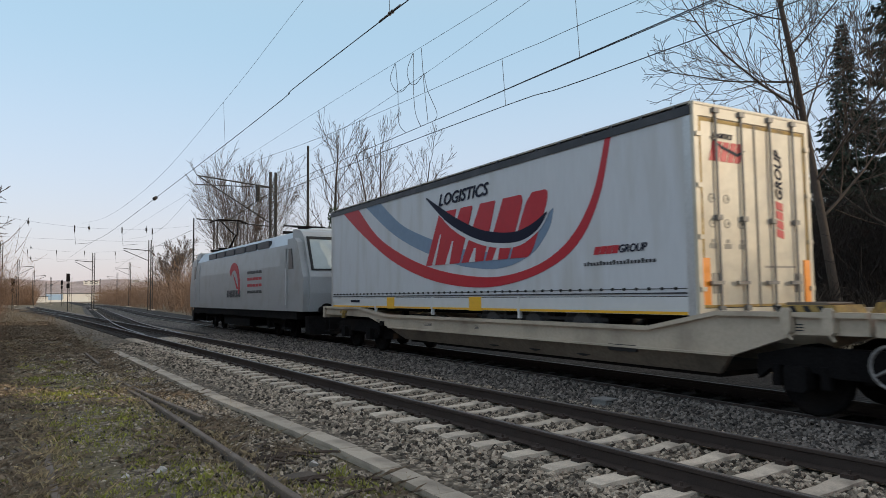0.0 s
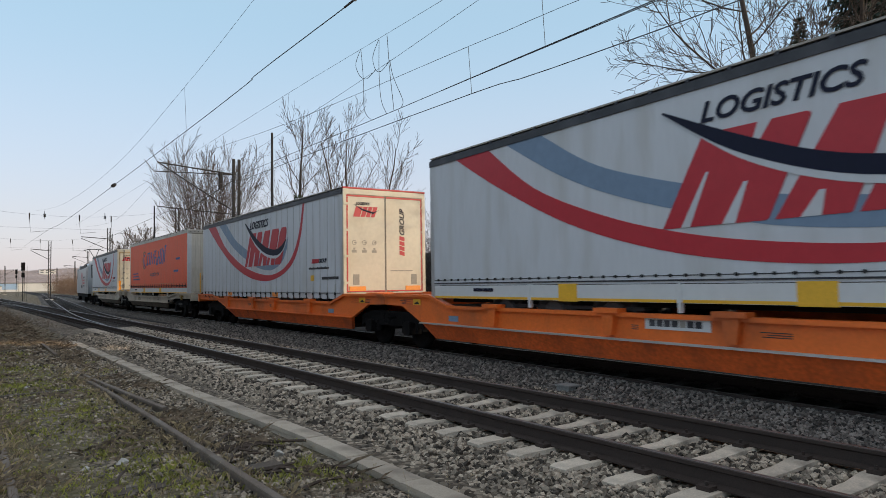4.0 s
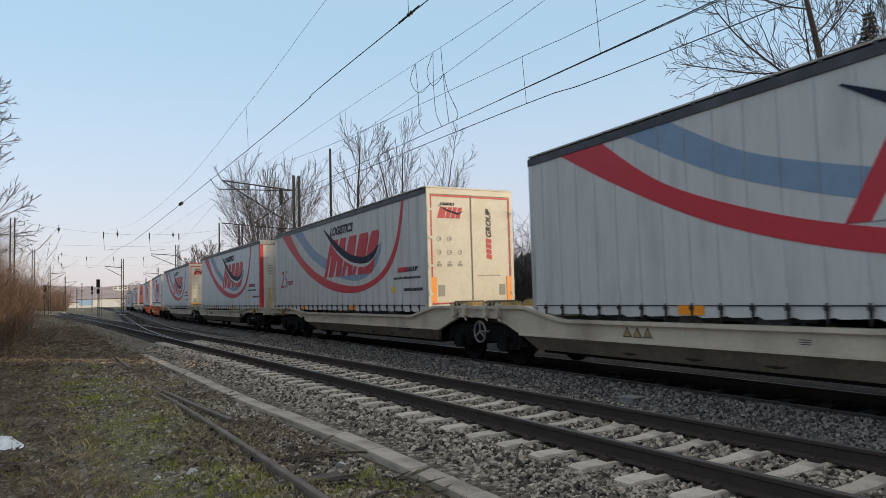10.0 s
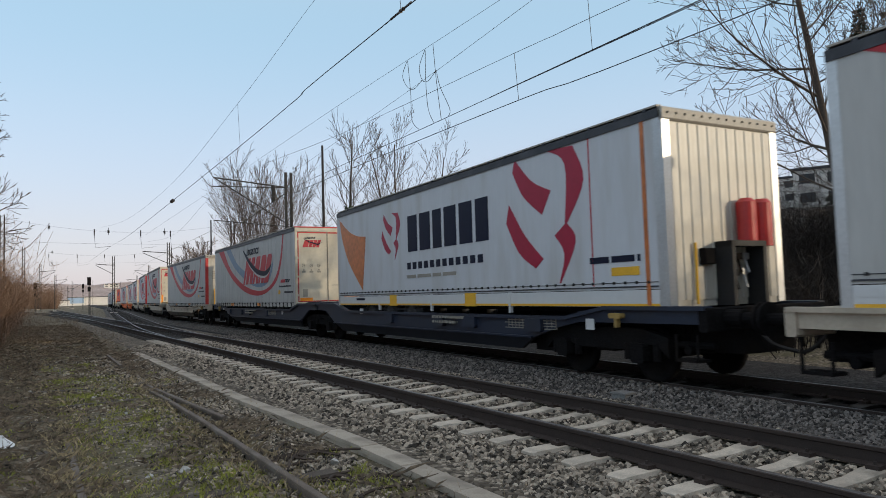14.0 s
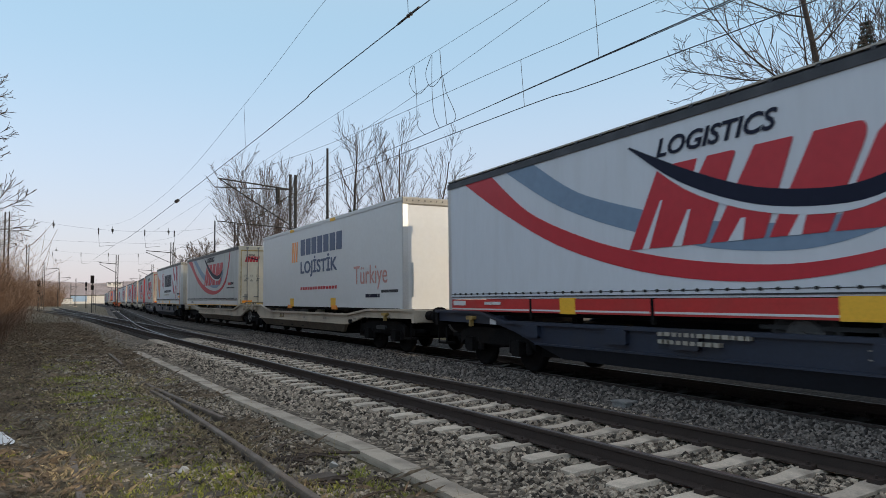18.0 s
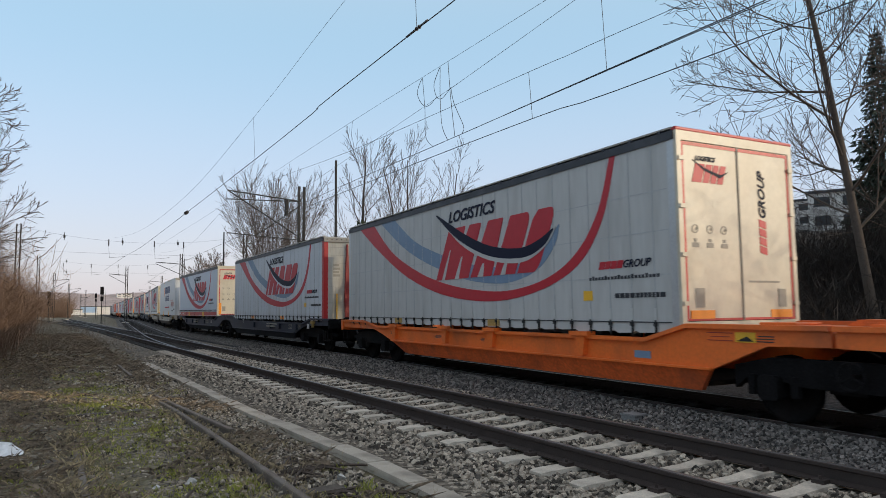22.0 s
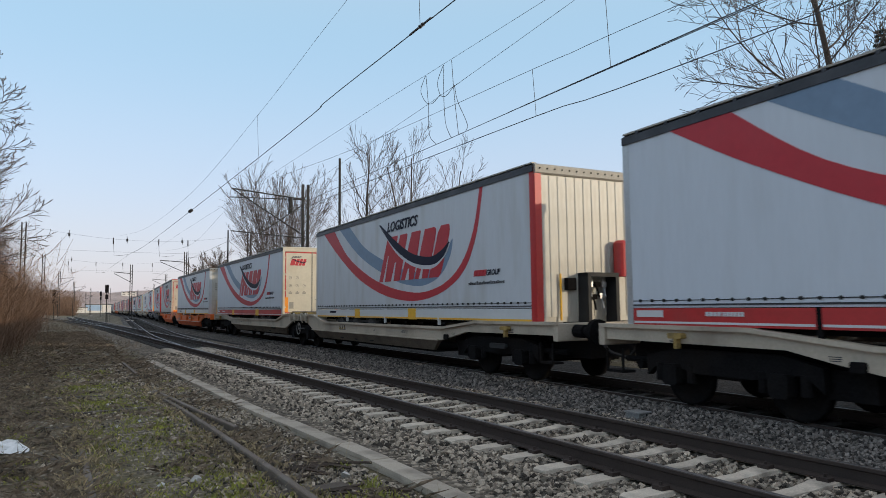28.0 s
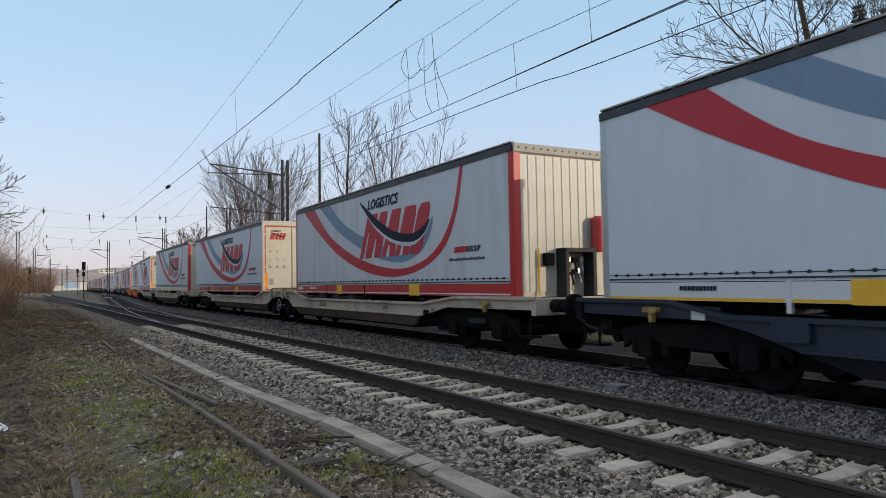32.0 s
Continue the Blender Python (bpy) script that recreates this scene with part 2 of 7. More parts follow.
M_MAST = mat("tarnished_mast_steel", (0.032, 0.029, 0.027), 0.8, 0.2, vary=0.3, scale=3, fine=30, bump=0.2)
M_HILL = mat("winter_woodland", (0.06, 0.045, 0.036), 0.95, vary=0.5, scale=0.08, fine=0.8, bump=1.0, bump_dist=1.5)
M_FACADE = mat("pale_facade_plaster", (0.62, 0.6, 0.57), 0.8, vary=0.08, scale=0.5, fine=4, bump=0.1)
M_ROOFTILE = mat("brown_roof_tiles", (0.16, 0.09, 0.07), 0.85, vary=0.25, scale=0.8, fine=6, bump=0.2)
M_RIM = mat("grimy_wheel_rim", (0.22, 0.215, 0.21), 0.6, 0.4, vary=0.3, scale=5, fine=30, bump=0.2)
M_SHOULDER = stones_mat("brown_shoulder_gravel", (0.035, 0.03, 0.027), (0.11, 0.096, 0.086), (0.25, 0.22, 0.2), 0.05, stain=(0.06, 0.05, 0.042), stain_amt=0.5)
# Grime, plus the shade of the downward slope, is put into these darker paints.
GRIME_SHADE = {"grey": mat("brown_grimed_shaded_paint", (0.15, 0.12, 0.09), 0.8, vary=0.3, scale=2, fine=20, bump=0.3, dirt=(0.06, 0.05, 0.04), dirt_amt=0.6),
         "orange": mat("grimed_shaded_orange_paint", (0.72, 0.125, 0.022), 0.75, vary=0.3, scale=2, fine=20, bump=0.3, dirt=(0.2, 0.06, 0.03), dirt_amt=0.5),
         "blue": mat("grimed_shaded_blue_paint", (0.010, 0.013, 0.022), 0.8, vary=0.3, scale=2, fine=20, bump=0.3)}
M_OILWOOD = mat("oil_soaked_sleeper", (0.035, 0.03, 0.027), 0.9, vary=0.35, scale=4, fine=40, bump=0.4)
M_CLAMP = mat("worn_yellow_clamp", (0.36, 0.24, 0.07), 0.7, vary=0.3, scale=4, fine=30, bump=0.3, dirt=(0.10, 0.075, 0.05), dirt_amt=0.7, dirt_scale=5)
M_BOX = mat("grey_box_concrete", (0.22, 0.215, 0.21), 0.9, vary=0.25, scale=5, fine=40, bump=0.3)
M_SEAM = mat("grey_curtain_seam", (0.42, 0.425, 0.43), 0.6, vary=0.15, scale=2, fine=20, bump=0.1)
# Distance haze is put into this pale woodland colour.
M_RIDGE = mat("far_hazed_woodland", (0.40, 0.31, 0.28), 0.95, vary=0.35, scale=0.05, fine=0.5, bump=1.0, bump_dist=1.5)
M_WEED = mat("dead_weed_stalks", (0.17, 0.12, 0.075), 0.95, vary=0.4, scale=1.0, fine=8, bump=0.0)
M_SCRIPT = mat("faded_blue_print", (0.045, 0.10, 0.30), 0.5, vary=0.1, scale=2, fine=9, bump=0.1)
M_SLATE = mat("slate_blue_print", (0.075, 0.105, 0.19), 0.5, vary=0.1, scale=2, fine=9, bump=0.1)
M_FADEDRED = mat("faded_red_print", (0.56, 0.27, 0.24), 0.5, vary=0.1, scale=2, fine=9, bump=0.1)
M_SUBTITLE = mat("muted_blue_print", (0.16, 0.10, 0.14), 0.5, vary=0.15, scale=2, fine=9, bump=0.1)
M_DARKRED = mat("dark_red_painted_rib", (0.33, 0.03, 0.028), 0.5, vary=0.15, scale=2, fine=20, bump=0.15, dirt=(0.14, 0.04, 0.03), dirt_amt=0.5)
M_STRAPDARK = mat("dark_red_strap", (0.12, 0.03, 0.022), 0.6, vary=0.2, scale=4, fine=20, bump=0.1)
M_GREENPRINT = mat("green_print", (0.05, 0.13, 0.05), 0.5, vary=0.1, scale=2, fine=9, bump=0.1)
M_MARK = mat("faded_grey_mark", (0.30, 0.28, 0.24), 0.6, vary=0.1, scale=2, fine=9, bump=0.0)
M_CRIMSON = mat("crimson_print", (0.36, 0.012, 0.045), 0.5, vary=0.1, scale=1.5, fine=9, bump=0.1)
M_COPPER = mat("copper_print", (0.55, 0.17, 0.05), 0.45, vary=0.25, scale=1.2, fine=8)
M_BRUSH = mat("trodden_brown_stalks", (0.20, 0.15, 0.105), 0.95, vary=1.0, scale=3, fine=16, bump=0.0)
M_RUSTLEAF = mat("rusty_dead_leaves", (0.30, 0.13, 0.045), 0.9, vary=0.4, scale=2, fine=9, bump=0.0)
M_BLUEWALL = mat("pale_blue_cladding", (0.30, 0.42, 0.58), 0.7, vary=0.1, scale=0.5, fine=4, bump=0.1)
M_LITTER = mat("white_plastic_litter", (0.8, 0.8, 0.8), 0.5, vary=0.1, scale=8, bump=0.2)


# ---------------------------------------------------------------- mesh helpers
class Shape:
    """Collects simple solids into one mesh."""

    def __init__(self):
        self.v, self.f = [], []

    def add(self, vs, fs):
        n = len(self.v)
        self.v.extend(vs)
        self.f.extend([tuple(i + n for i in f) for f in fs])
        return self

    def box(self, x0, x1, y0, y1, z0, z1, c=0.0):
        """A block; c cuts its edges along y and z."""
        if c <= 0:
            vs = [(x, y, z) for x in (x0, x1) for y in (y0, y1) for z in (z0, z1)]
            return self.add(vs, [(0, 1, 3, 2), (4, 6, 7, 5), (0, 4, 5, 1), (2, 3, 7, 6), (0, 2, 6, 4), (1, 5, 7, 3)])
        return self.prism([(y0 + c, z0), (y1 - c, z0), (y1, z0 + c), (y1, z1 - c), (y1 - c, z1), (y0 + c, z1), (y0, z1 - c), (y0, z0 + c)], x0, x1)

    def prism(self, poly, x0, x1, axis=0):
        """A polygon in the other two axes, extruded along the axis from x0 to x1."""
        n = len(poly)

        def place(a, p):
            return (a, p[0], p[1]) if axis == 0 else (p[0], a, p[1]) if axis == 1 else (p[0], p[1], a)
        vs = [place(x0, p) for p in poly] + [place(x1, p) for p in poly]
        fs = [tuple(range(n))[::-1], tuple(range(n, 2 * n))] + [(i, (i + 1) % n, n + (i + 1) % n, n + i) for i in range(n)]
        return self.add(vs, fs)

    def strip(self, a, b, x0, x1):
        """A band between two rows of (y, z) points, of equal count, extruded along x."""
        n = len(a)
        vs = [(x, p[0], p[1]) for x in (x0, x1) for row in (a, b) for p in row]
        fs = []
        for i in range(n - 1):
            fs += [(i, i + 1, n + i + 1, n + i), (2 * n + i, 3 * n + i, 3 * n + i + 1, 2 * n + i + 1)]
            fs += [(i, 2 * n + i, 2 * n + i + 1, i + 1), (n + i, n + i + 1, 3 * n + i + 1, 3 * n + i)]
        fs += [(0, n, 3 * n, 2 * n), (n - 1, 3 * n - 1, 4 * n - 1, 2 * n - 1)]
        return self.add(vs, fs)

    def tube(self, p, q, r0, r1=None, n=8, caps=True):
        r1 = r0 if r1 is None else r1
        p, q = Vector(p), Vector(q)
        d = (q - p).normalized()
        u = d.orthogonal().normalized()
        w = d.cross(u)
        vs = [tuple(c + r * (math.cos(a) * u + math.sin(a) * w)) for c, r in ((p, r0), (q, r1)) for a in [2 * math.pi * k / n for k in range(n)]]
        fs = [(i, (i + 1) % n, n + (i + 1) % n, n + i) for i in range(n)]
        if caps:
            fs += [tuple(range(n))[::-1], tuple(range(n, 2 * n))]
        return self.add(vs, fs)

    def path(self, pts, r, n=5):
        """A bent tube through points."""
        m = len(pts)
        pts = [Vector(p) for p in pts]
        vs = []
        for i, p in enumerate(pts):
            d = (pts[min(i + 1, m - 1)] - pts[max(i - 1, 0)]).normalized()
            u = d.cross(Vector((0.03, 0.02, 1))).normalized() if abs(d.z) < 0.95 else d.orthogonal().normalized()
            w = d.cross(u)
            rr = r[i] if isinstance(r, (list, tuple)) else r
            vs += [tuple(p + rr * (math.cos(2 * math.pi * k / n) * u + math.sin(2 * math.pi * k / n) * w)) for k in range(n)]
        fs = [(i * n + k, i * n + (k + 1) % n, (i + 1) * n + (k + 1) % n, (i + 1) * n + k) for i in range(m - 1) for k in range(n)]
        return self.add(vs, fs)

    def sweep(self, profile, pts):
        """A closed (x, z) profile carried along points of (x, y, z), kept upright."""
        n, m = len(profile), len(pts)
        vs = []
        for i, p in enumerate(pts):
            a, b = pts[max(i - 1, 0)], pts[min(i + 1, m - 1)]
            d = Vector((b[0] - a[0], b[1] - a[1], 0)).normalized()
            vs += [(p[0] + d.y * q[0], p[1] - d.x * q[0], p[2] + q[1]) for q in profile]
        fs = [(i * n + k, i * n + (k + 1) % n, (i + 1) * n + (k + 1) % n, (i + 1) * n + k) for i in range(m - 1) for k in range(n)]
        fs += [tuple(range(n))[::-1], tuple(range((m - 1) * n, m * n))]
        return self.add(vs, fs)

    def mesh(self, name, material, smooth=False):
        me = bpy.data.meshes.new(name)
        me.from_pydata([tuple(v) for v in self.v], [], self.f)
        bm = bmesh.new()
        bm.from_mesh(me)
        bmesh.ops.recalc_face_normals(bm, faces=bm.faces)
        bm.to_mesh(me)
        bm.free()
        me.materials.append(material)
        if smooth:
            me.shade_smooth()
        return me


def part(name, shape, material, parent=None, label="", smooth=False, at=None):
    """ONE mesh object under a thing or a part; shape is a Shape or a ready mesh."""
    me = shape.mesh(name, material, smooth) if isinstance(shape, Shape) else shape
    ob = new(name, me)
    if parent is not None:
        ob.parent = parent
    if at is not None:
        ob.matrix_basis = at
    if label:
        ob["label"] = label
    return ob


def thing(name, label, category, group="", kind="", at=None):
    ob = new(name)
    ob.empty_display_size = 0.3
    if at is not None:
        ob.matrix_basis = at
    return tagged(ob, label, category, group, kind)


def box(x0, x1, y0, y1, z0, z1, c=0.0):
    return Shape().box(x0, x1, y0, y1, z0, z1, c)


# ---------------------------------------------------------------- plan
NEAR_X = 5.757            # middle of the near track; rail heads at z = 0
GAUGE = 1.505             # between the middles of the rail heads
HALF = 1.275              # half the width of the train


def hinge(s, y0, w=10.0):
    u = s - y0
    return 0.0 if u < -w else u if u > w else (u + w) ** 2 / (4 * w)


def train_x(s):
    """Middle of the train's track at the distance s along y."""
    x = 7.381 + 0.07101 * s - 0.0493 * hinge(s, 15) - 0.0063 * hinge(s, 35) + 0.0714 * hinge(s, 60) - 0.0309 * hinge(s, 120)
    x += 0.0710 * hinge(-s, 12, 8)
    return x + HALF


# ---------------------------------------------------------------- ground and tracks
def curve_pts(pts, n=8):
    """A smooth row of points through the given ones."""
    out = []
    m = len(pts)
    for i in range(m - 1):
        p0, p1, p2, p3 = (np.array(pts[max(min(j, m - 1), 0)], float) for j in (i - 1, i, i + 1, i + 2))
        for k in range(n):
            t = k / n
            out.append(tuple(0.5 * ((2 * p1) + (p2 - p0) * t + (2 * p0 - 5 * p1 + 4 * p2 - p3) * t * t + (3 * p1 - p0 - 3 * p2 + p3) * t ** 3)))
    out.append(tuple(float(c) for c in pts[-1]))
    return [tuple(float(c) for c in p) for p in out]


def build_ground():
    """One sheet to the horizon, finer near the camera."""
    xs = sorted(set([-3000, -1200, -500, -200, -90, -50] + [i * 1.0 for i in range(-30, 31)] + [45, 60, 90, 200, 500, 1200, 3000]))
    ys = sorted(set([-3000, -1000, -400, -150, -60, -30, -15] + [i * 1.0 for i in range(-6, 61)] + [75, 100, 150, 250, 450, 900, 1800, 4500]))
    vs, fs = [], []
    for y in ys:
        for x in xs:
            z = -0.33
            if x < 3.2:
                z = -0.135 - 0.075 * min(max((x - 2.0) / 1.2, 0), 1)
                z += 0.035 * noise.noise((x * 0.7, y * 0.5, 0)) if -30 < x and -6 <= y <= 60 else 0
            if x > 12 + max(y, 0) * 0.11:
                z = -0.33 + min((x - 12 - max(y, 0) * 0.11) * 0.12, 2.0)
            vs.append((x, y, z))
    nx = len(xs)
    for j in range(len(ys) - 1):
        for i in range(nx - 1):
            a = j * nx + i
            fs.append((a, a + 1, a + nx + 1, a + nx))
    s = Shape()
    s.add(vs, fs)
    ob = part("ground", s, M_GROUND, smooth=True)
    tagged(ob, "weedy stony ground beside the railway tracks", "ground", kind="structure")


RAIL = [(-0.075, -0.172), (0.075, -0.172), (0.075, -0.160), (0.012, -0.140), (0.010, -0.05), (0.036, -0.036), (0.036, -0.006), (0.028, 0.0), (-0.028, 0.0), (-0.036, -0.006), (-0.036, -0.036), (-0.010, -0.05), (-0.012, -0.14), (-0.075, -0.16)]
HEADTOP = [(-0.027, -0.001), (0.027, -0.001), (0.025, 0.0025), (-0.025, 0.0025)]


def sleeper_mesh(name, material, half=1.3, wood=False):
    """A concrete sleeper: flat rail seats, a lower waist, sloping sides."""
    sec = [(-half, 0.13, 0.0), (-half + 0.06, 0.15, 0.012), (-0.95, 0.15, 0.014), (-0.55, 0.15, 0.014), (-0.25, 0.125, -0.008), (0.25, 0.125, -0.008), (0.55, 0.15, 0.014), (0.95, 0.15, 0.014), (half - 0.06, 0.15, 0.012), (half, 0.13, 0.0)]
    if wood:
        sec = [(-half, 0.12, 0.0), (half, 0.12, 0.0)]
    vs, fs = [], []
    for x, w, z in sec:
        vs += [(x, -w, -0.2), (x, -w * 0.72, z), (x, w * 0.72, z), (x, w, -0.2)]
    for i in range(len(sec) - 1):
        for k in range(3):
            fs.append((4 * i + k, 4 * i + k + 1, 4 * i + k + 5, 4 * i + k + 4))
    fs += [(0, 1, 2, 3), tuple(len(vs) - 4 + k for k in (3, 2, 1, 0))]
    s = Shape()
    s.add(vs, fs)
    return s.mesh(name, material)


def heading(fx, y):
    return math.degrees(-math.atan2(fx(y + 0.5) - fx(y - 0.5), 1.0))


def build_track(name, label, fx, y0, y1, single0, single1, zr=0.0, pitch=0.615, phase=0.0, step=4.0, bed=M_BALLAST, bed_half=2.3, rail_mat=M_RAIL, top_mat=M_RAILTOP, sleeper_mat=M_CONCRETE, wood_from=1e6):
    """Rails, sleepers and ballast bed along x = fx(y); sleepers between single0 and single1 are pieces of their own."""
    t = thing(name, label, "railway track", kind="structure")
    n = max(2, int((y1 - y0) / step))
    ys = [y0 + (y1 - y0) * i / n for i in range(n + 1)]
    prof = [(-bed_half - 0.45, -0.36), (-bed_half, -0.215), (bed_half, -0.215), (bed_half + 0.45, -0.36)]
    part("ballast_bed", Shape().sweep(prof, [(fx(y), y, zr) for y in ys]), bed, t)
    for side in (-1, 1):
        r = part("rail", Shape().sweep(RAIL, [(fx(y) + side * GAUGE / 2, y, zr) for y in ys]), rail_mat, t)
        part("rail_head", Shape().sweep(HEADTOP, [(fx(y) + side * GAUGE / 2, y, zr) for y in ys]), top_mat, r, "worn paler running surface")
    me = sleeper_mesh("sleeper", sleeper_mat)
    wooden = sleeper_mesh("sleeper", M_OILWOOD)
    rest, behind = Shape(), Shape()
    k = int(math.ceil((y0 - phase) / pitch))
    src_v = [tuple(v.co) for v in me.vertices]
    src_f = [tuple(p.vertices) for p in me.polygons]
    clip = Shape()
    while phase + k * pitch < y1:
        y = phase + k * pitch
        k += 1
        m = pose(fx(y), y, zr - 0.186, 0, 0, heading(fx, y))
        if single0 <= y <= single1:
            part("sleeper", wooden if y > wood_from else me, None, t, at=m)
            for side in (-1, 1):
                x = fx(y) + side * GAUGE / 2
                for q in (-1, 1):
                    clip.box(x + q * 0.13 - 0.05, x + q * 0.13 + 0.05, y - 0.06, y + 0.06, zr - 0.18, zr - 0.135)
                    clip.tube((x + q * 0.13, y, zr - 0.14), (x + q * 0.13, y, zr - 0.105), 0.016, n=6)
        elif y < 160:
            (behind if y < wood_from and wood_from < 1e5 else rest).add([tuple(m @ Vector(v)) for v in src_v], src_f)
    if clip.v:
        tagged(part("rail_clips", clip, M_RAIL, t), kind="stuff")
    if behind.v:
        tagged(part("near_sleepers", behind, sleeper_mat, t), kind="stuff")
    if rest.v:
        tagged(part("far_sleepers", rest, sleeper_mat if wood_from > 1e5 else M_OILWOOD, t), kind="stuff")
    return t


def near_x(y):
    return NEAR_X


def link_x(y):
    """Turnout track that leaves the near track and runs beside the train's track."""
    return NEAR_X + 0.085 * hinge(y, 36, 14)


def left_x(y):
    """Turnout track that leaves the near track on the other side, far off."""
    return NEAR_X - 0.07 * hinge(y, 78, 18)


def stone_piece(s, x, y, z, r):
    """One rough stone, eight corners pushed about."""
    q = []
    for dx, dy, dz in ((-1, -1, -1), (1, -1, -1), (1, 1, -1), (-1, 1, -1), (-1, -1, 1), (1, -1, 1), (1, 1, 1), (-1, 1, 1)):
        k = 0.62 if dz > 0 else 1.0
        q.append((dx * k * random.uniform(0.45, 1.0), dy * k * random.uniform(0.45, 1.0), dz * random.uniform(0.5, 0.9)))
    e = Euler((random.uniform(-0.7, 0.7), random.uniform(-0.7, 0.7), random.uniform(0, 6.3)))
    m = e.to_matrix()
    sx, sy, sz = r * random.uniform(0.7, 1.35), r * random.uniform(0.6, 1.0), r * random.uniform(0.5, 0.9)
    vs = []
    for p in q:
        v = m @ Vector((p[0] * sx, p[1] * sy, p[2] * sz))
        vs.append((v.x + x, v.y + y, v.z + z))
    s.add(vs, [(0, 3, 2, 1), (4, 5, 6, 7), (0, 1, 5, 4), (1, 2, 6, 5), (2, 3, 7, 6), (3, 0, 4, 7)])


def island_mat(name, dark, light, rough=0.9):
    """Each joined piece has a shade of its own, with fine mottling."""
    m = mat(name, (1, 1, 1), rough, vary=0.3, scale=12, fine=60, bump=0.3)
    nt = m.node_tree
    geo = nt.nodes.new("ShaderNodeNewGeometry")
    cr = nt.nodes.new("ShaderNodeValToRGB")
    cr.color_ramp.elements[0].color, cr.color_ramp.elements[1].color = (*dark, 1), (*light, 1)
    cr.color_ramp.elements[0].position, cr.color_ramp.elements[1].position = 0.1, 1.0
    nt.links.new(geo.outputs["Random Per Island"], cr.inputs[0])
    sc = [n for n in nt.nodes if n.type == "VECT_MATH"][0]
    nt.links.new(cr.outputs[0], sc.inputs[0])
    return m


M_CHIP = island_mat("ballast_stones", (0.040, 0.032, 0.025), (0.53, 0.44, 0.345))
M_CHIP_BROWN = island_mat("brown_ballast_stones", (0.030, 0.026, 0.024), (0.27, 0.235, 0.21))


def scatter_stones():
    near, between, verge = Shape(), Shape(), Shape()
    for _ in range(30000):
        y = 2.2 + 26 * random.random() ** 1.8
        x = random.uniform(3.25, 7.6)
        z = -0.215 if x < 8 else -0.3
        if x < 3.7:
            z -= (3.7 - x) * 0.2
        # kept off the rails and the sleepers' tops
        if min(abs(x - NEAR_X - GAUGE / 2), abs(x - NEAR_X + GAUGE / 2)) < 0.11:
            continue
        u = ((y - 0.198) / 0.6141) % 1.0
        if abs(x - NEAR_X) < 1.33 and (u < 0.22 or u > 0.78):
            continue
        r = random.uniform(0.018, 0.038) * (1 + y * 0.025)
        stone_piece(near, x, y, z + r * 0.35, r)
    for _ in range(17000):
        y = 2.2 + 30 * random.random() ** 1.6
        x = random.uniform(7.1, train_x(y) - 0.83)
        d = train_x(y) - x
        z = -0.045 - 0.17 * min(max((d - 1.0) / 0.7, 0), 1)
        r = random.uniform(0.016, 0.034) * (1 + y * 0.02)
        stone_piece(between, x, y, z + r * 0.3, r)
    for _ in range(14000):
        y = 2.0 + 22 * random.random() ** 1.6
        x = 2.95 - abs(random.gauss(0, 0.75 if random.random() < 0.7 else 1.7))
        if x < -3:
            continue
        r = random.uniform(0.01, 0.03) * (1 + y * 0.02)
        stone_piece(verge, x, y, -0.135 - 0.075 * min(max((x - 2.0) / 1.2, 0), 1) + r * 0.25, r)
    for s, m, name, lab in ((near, M_CHIP, "ballast_stones", "grey broken ballast stones round the near track"),
                            (between, M_CHIP_BROWN, "dark_ballast_stones", "brownish ballast stones heaped between the two tracks"),
                            (verge, M_CHIP, "verge_stones", "loose gravel strewn along the disused siding")):
        tagged(part(name, s, m), lab, "gravel", kind="stuff")


def build_trough():
    """Concrete cable trough with a row of lids, beside the near track."""
    t = thing("cable_trough", "weathered pale concrete cable trough with flat lids", "cable trough", kind="structure")
    def mid(y):
        return 3.035 + 0.125 * math.exp(-((y - 6.8) / 2.6) ** 2)
    part("trough_body", Shape().sweep([(-0.10, -0.14), (0.10, -0.14), (0.10, 0.0), (-0.10, 0.0)], [(mid(-8.2 + i * 0.4), -8.2 + i * 0.4, -0.17) for i in range(81)]), M_TROUGH, t)
    me = box(-0.112, 0.112, -0.492, 0.492, -0.025, 0.025, 0.008).mesh("lid", M_TROUGH)
    rnd = random.Random(4)
    for i in range(32):
        y = -7.7 + i * 1.0
        turn = math.degrees(-math.atan2(mid(y + 0.3) - mid(y - 0.3), 0.6))
        part("lid", me, None, t, at=pose(mid(y) + rnd.uniform(-0.008, 0.008), y, -0.143 + rnd.uniform(-0.006, 0.006), rnd.uniform(-0.4, 0.4), rnd.uniform(-1.5, 1.5), turn + rnd.uniform(-0.6, 0.6)))
    t["kind"] = "structure"


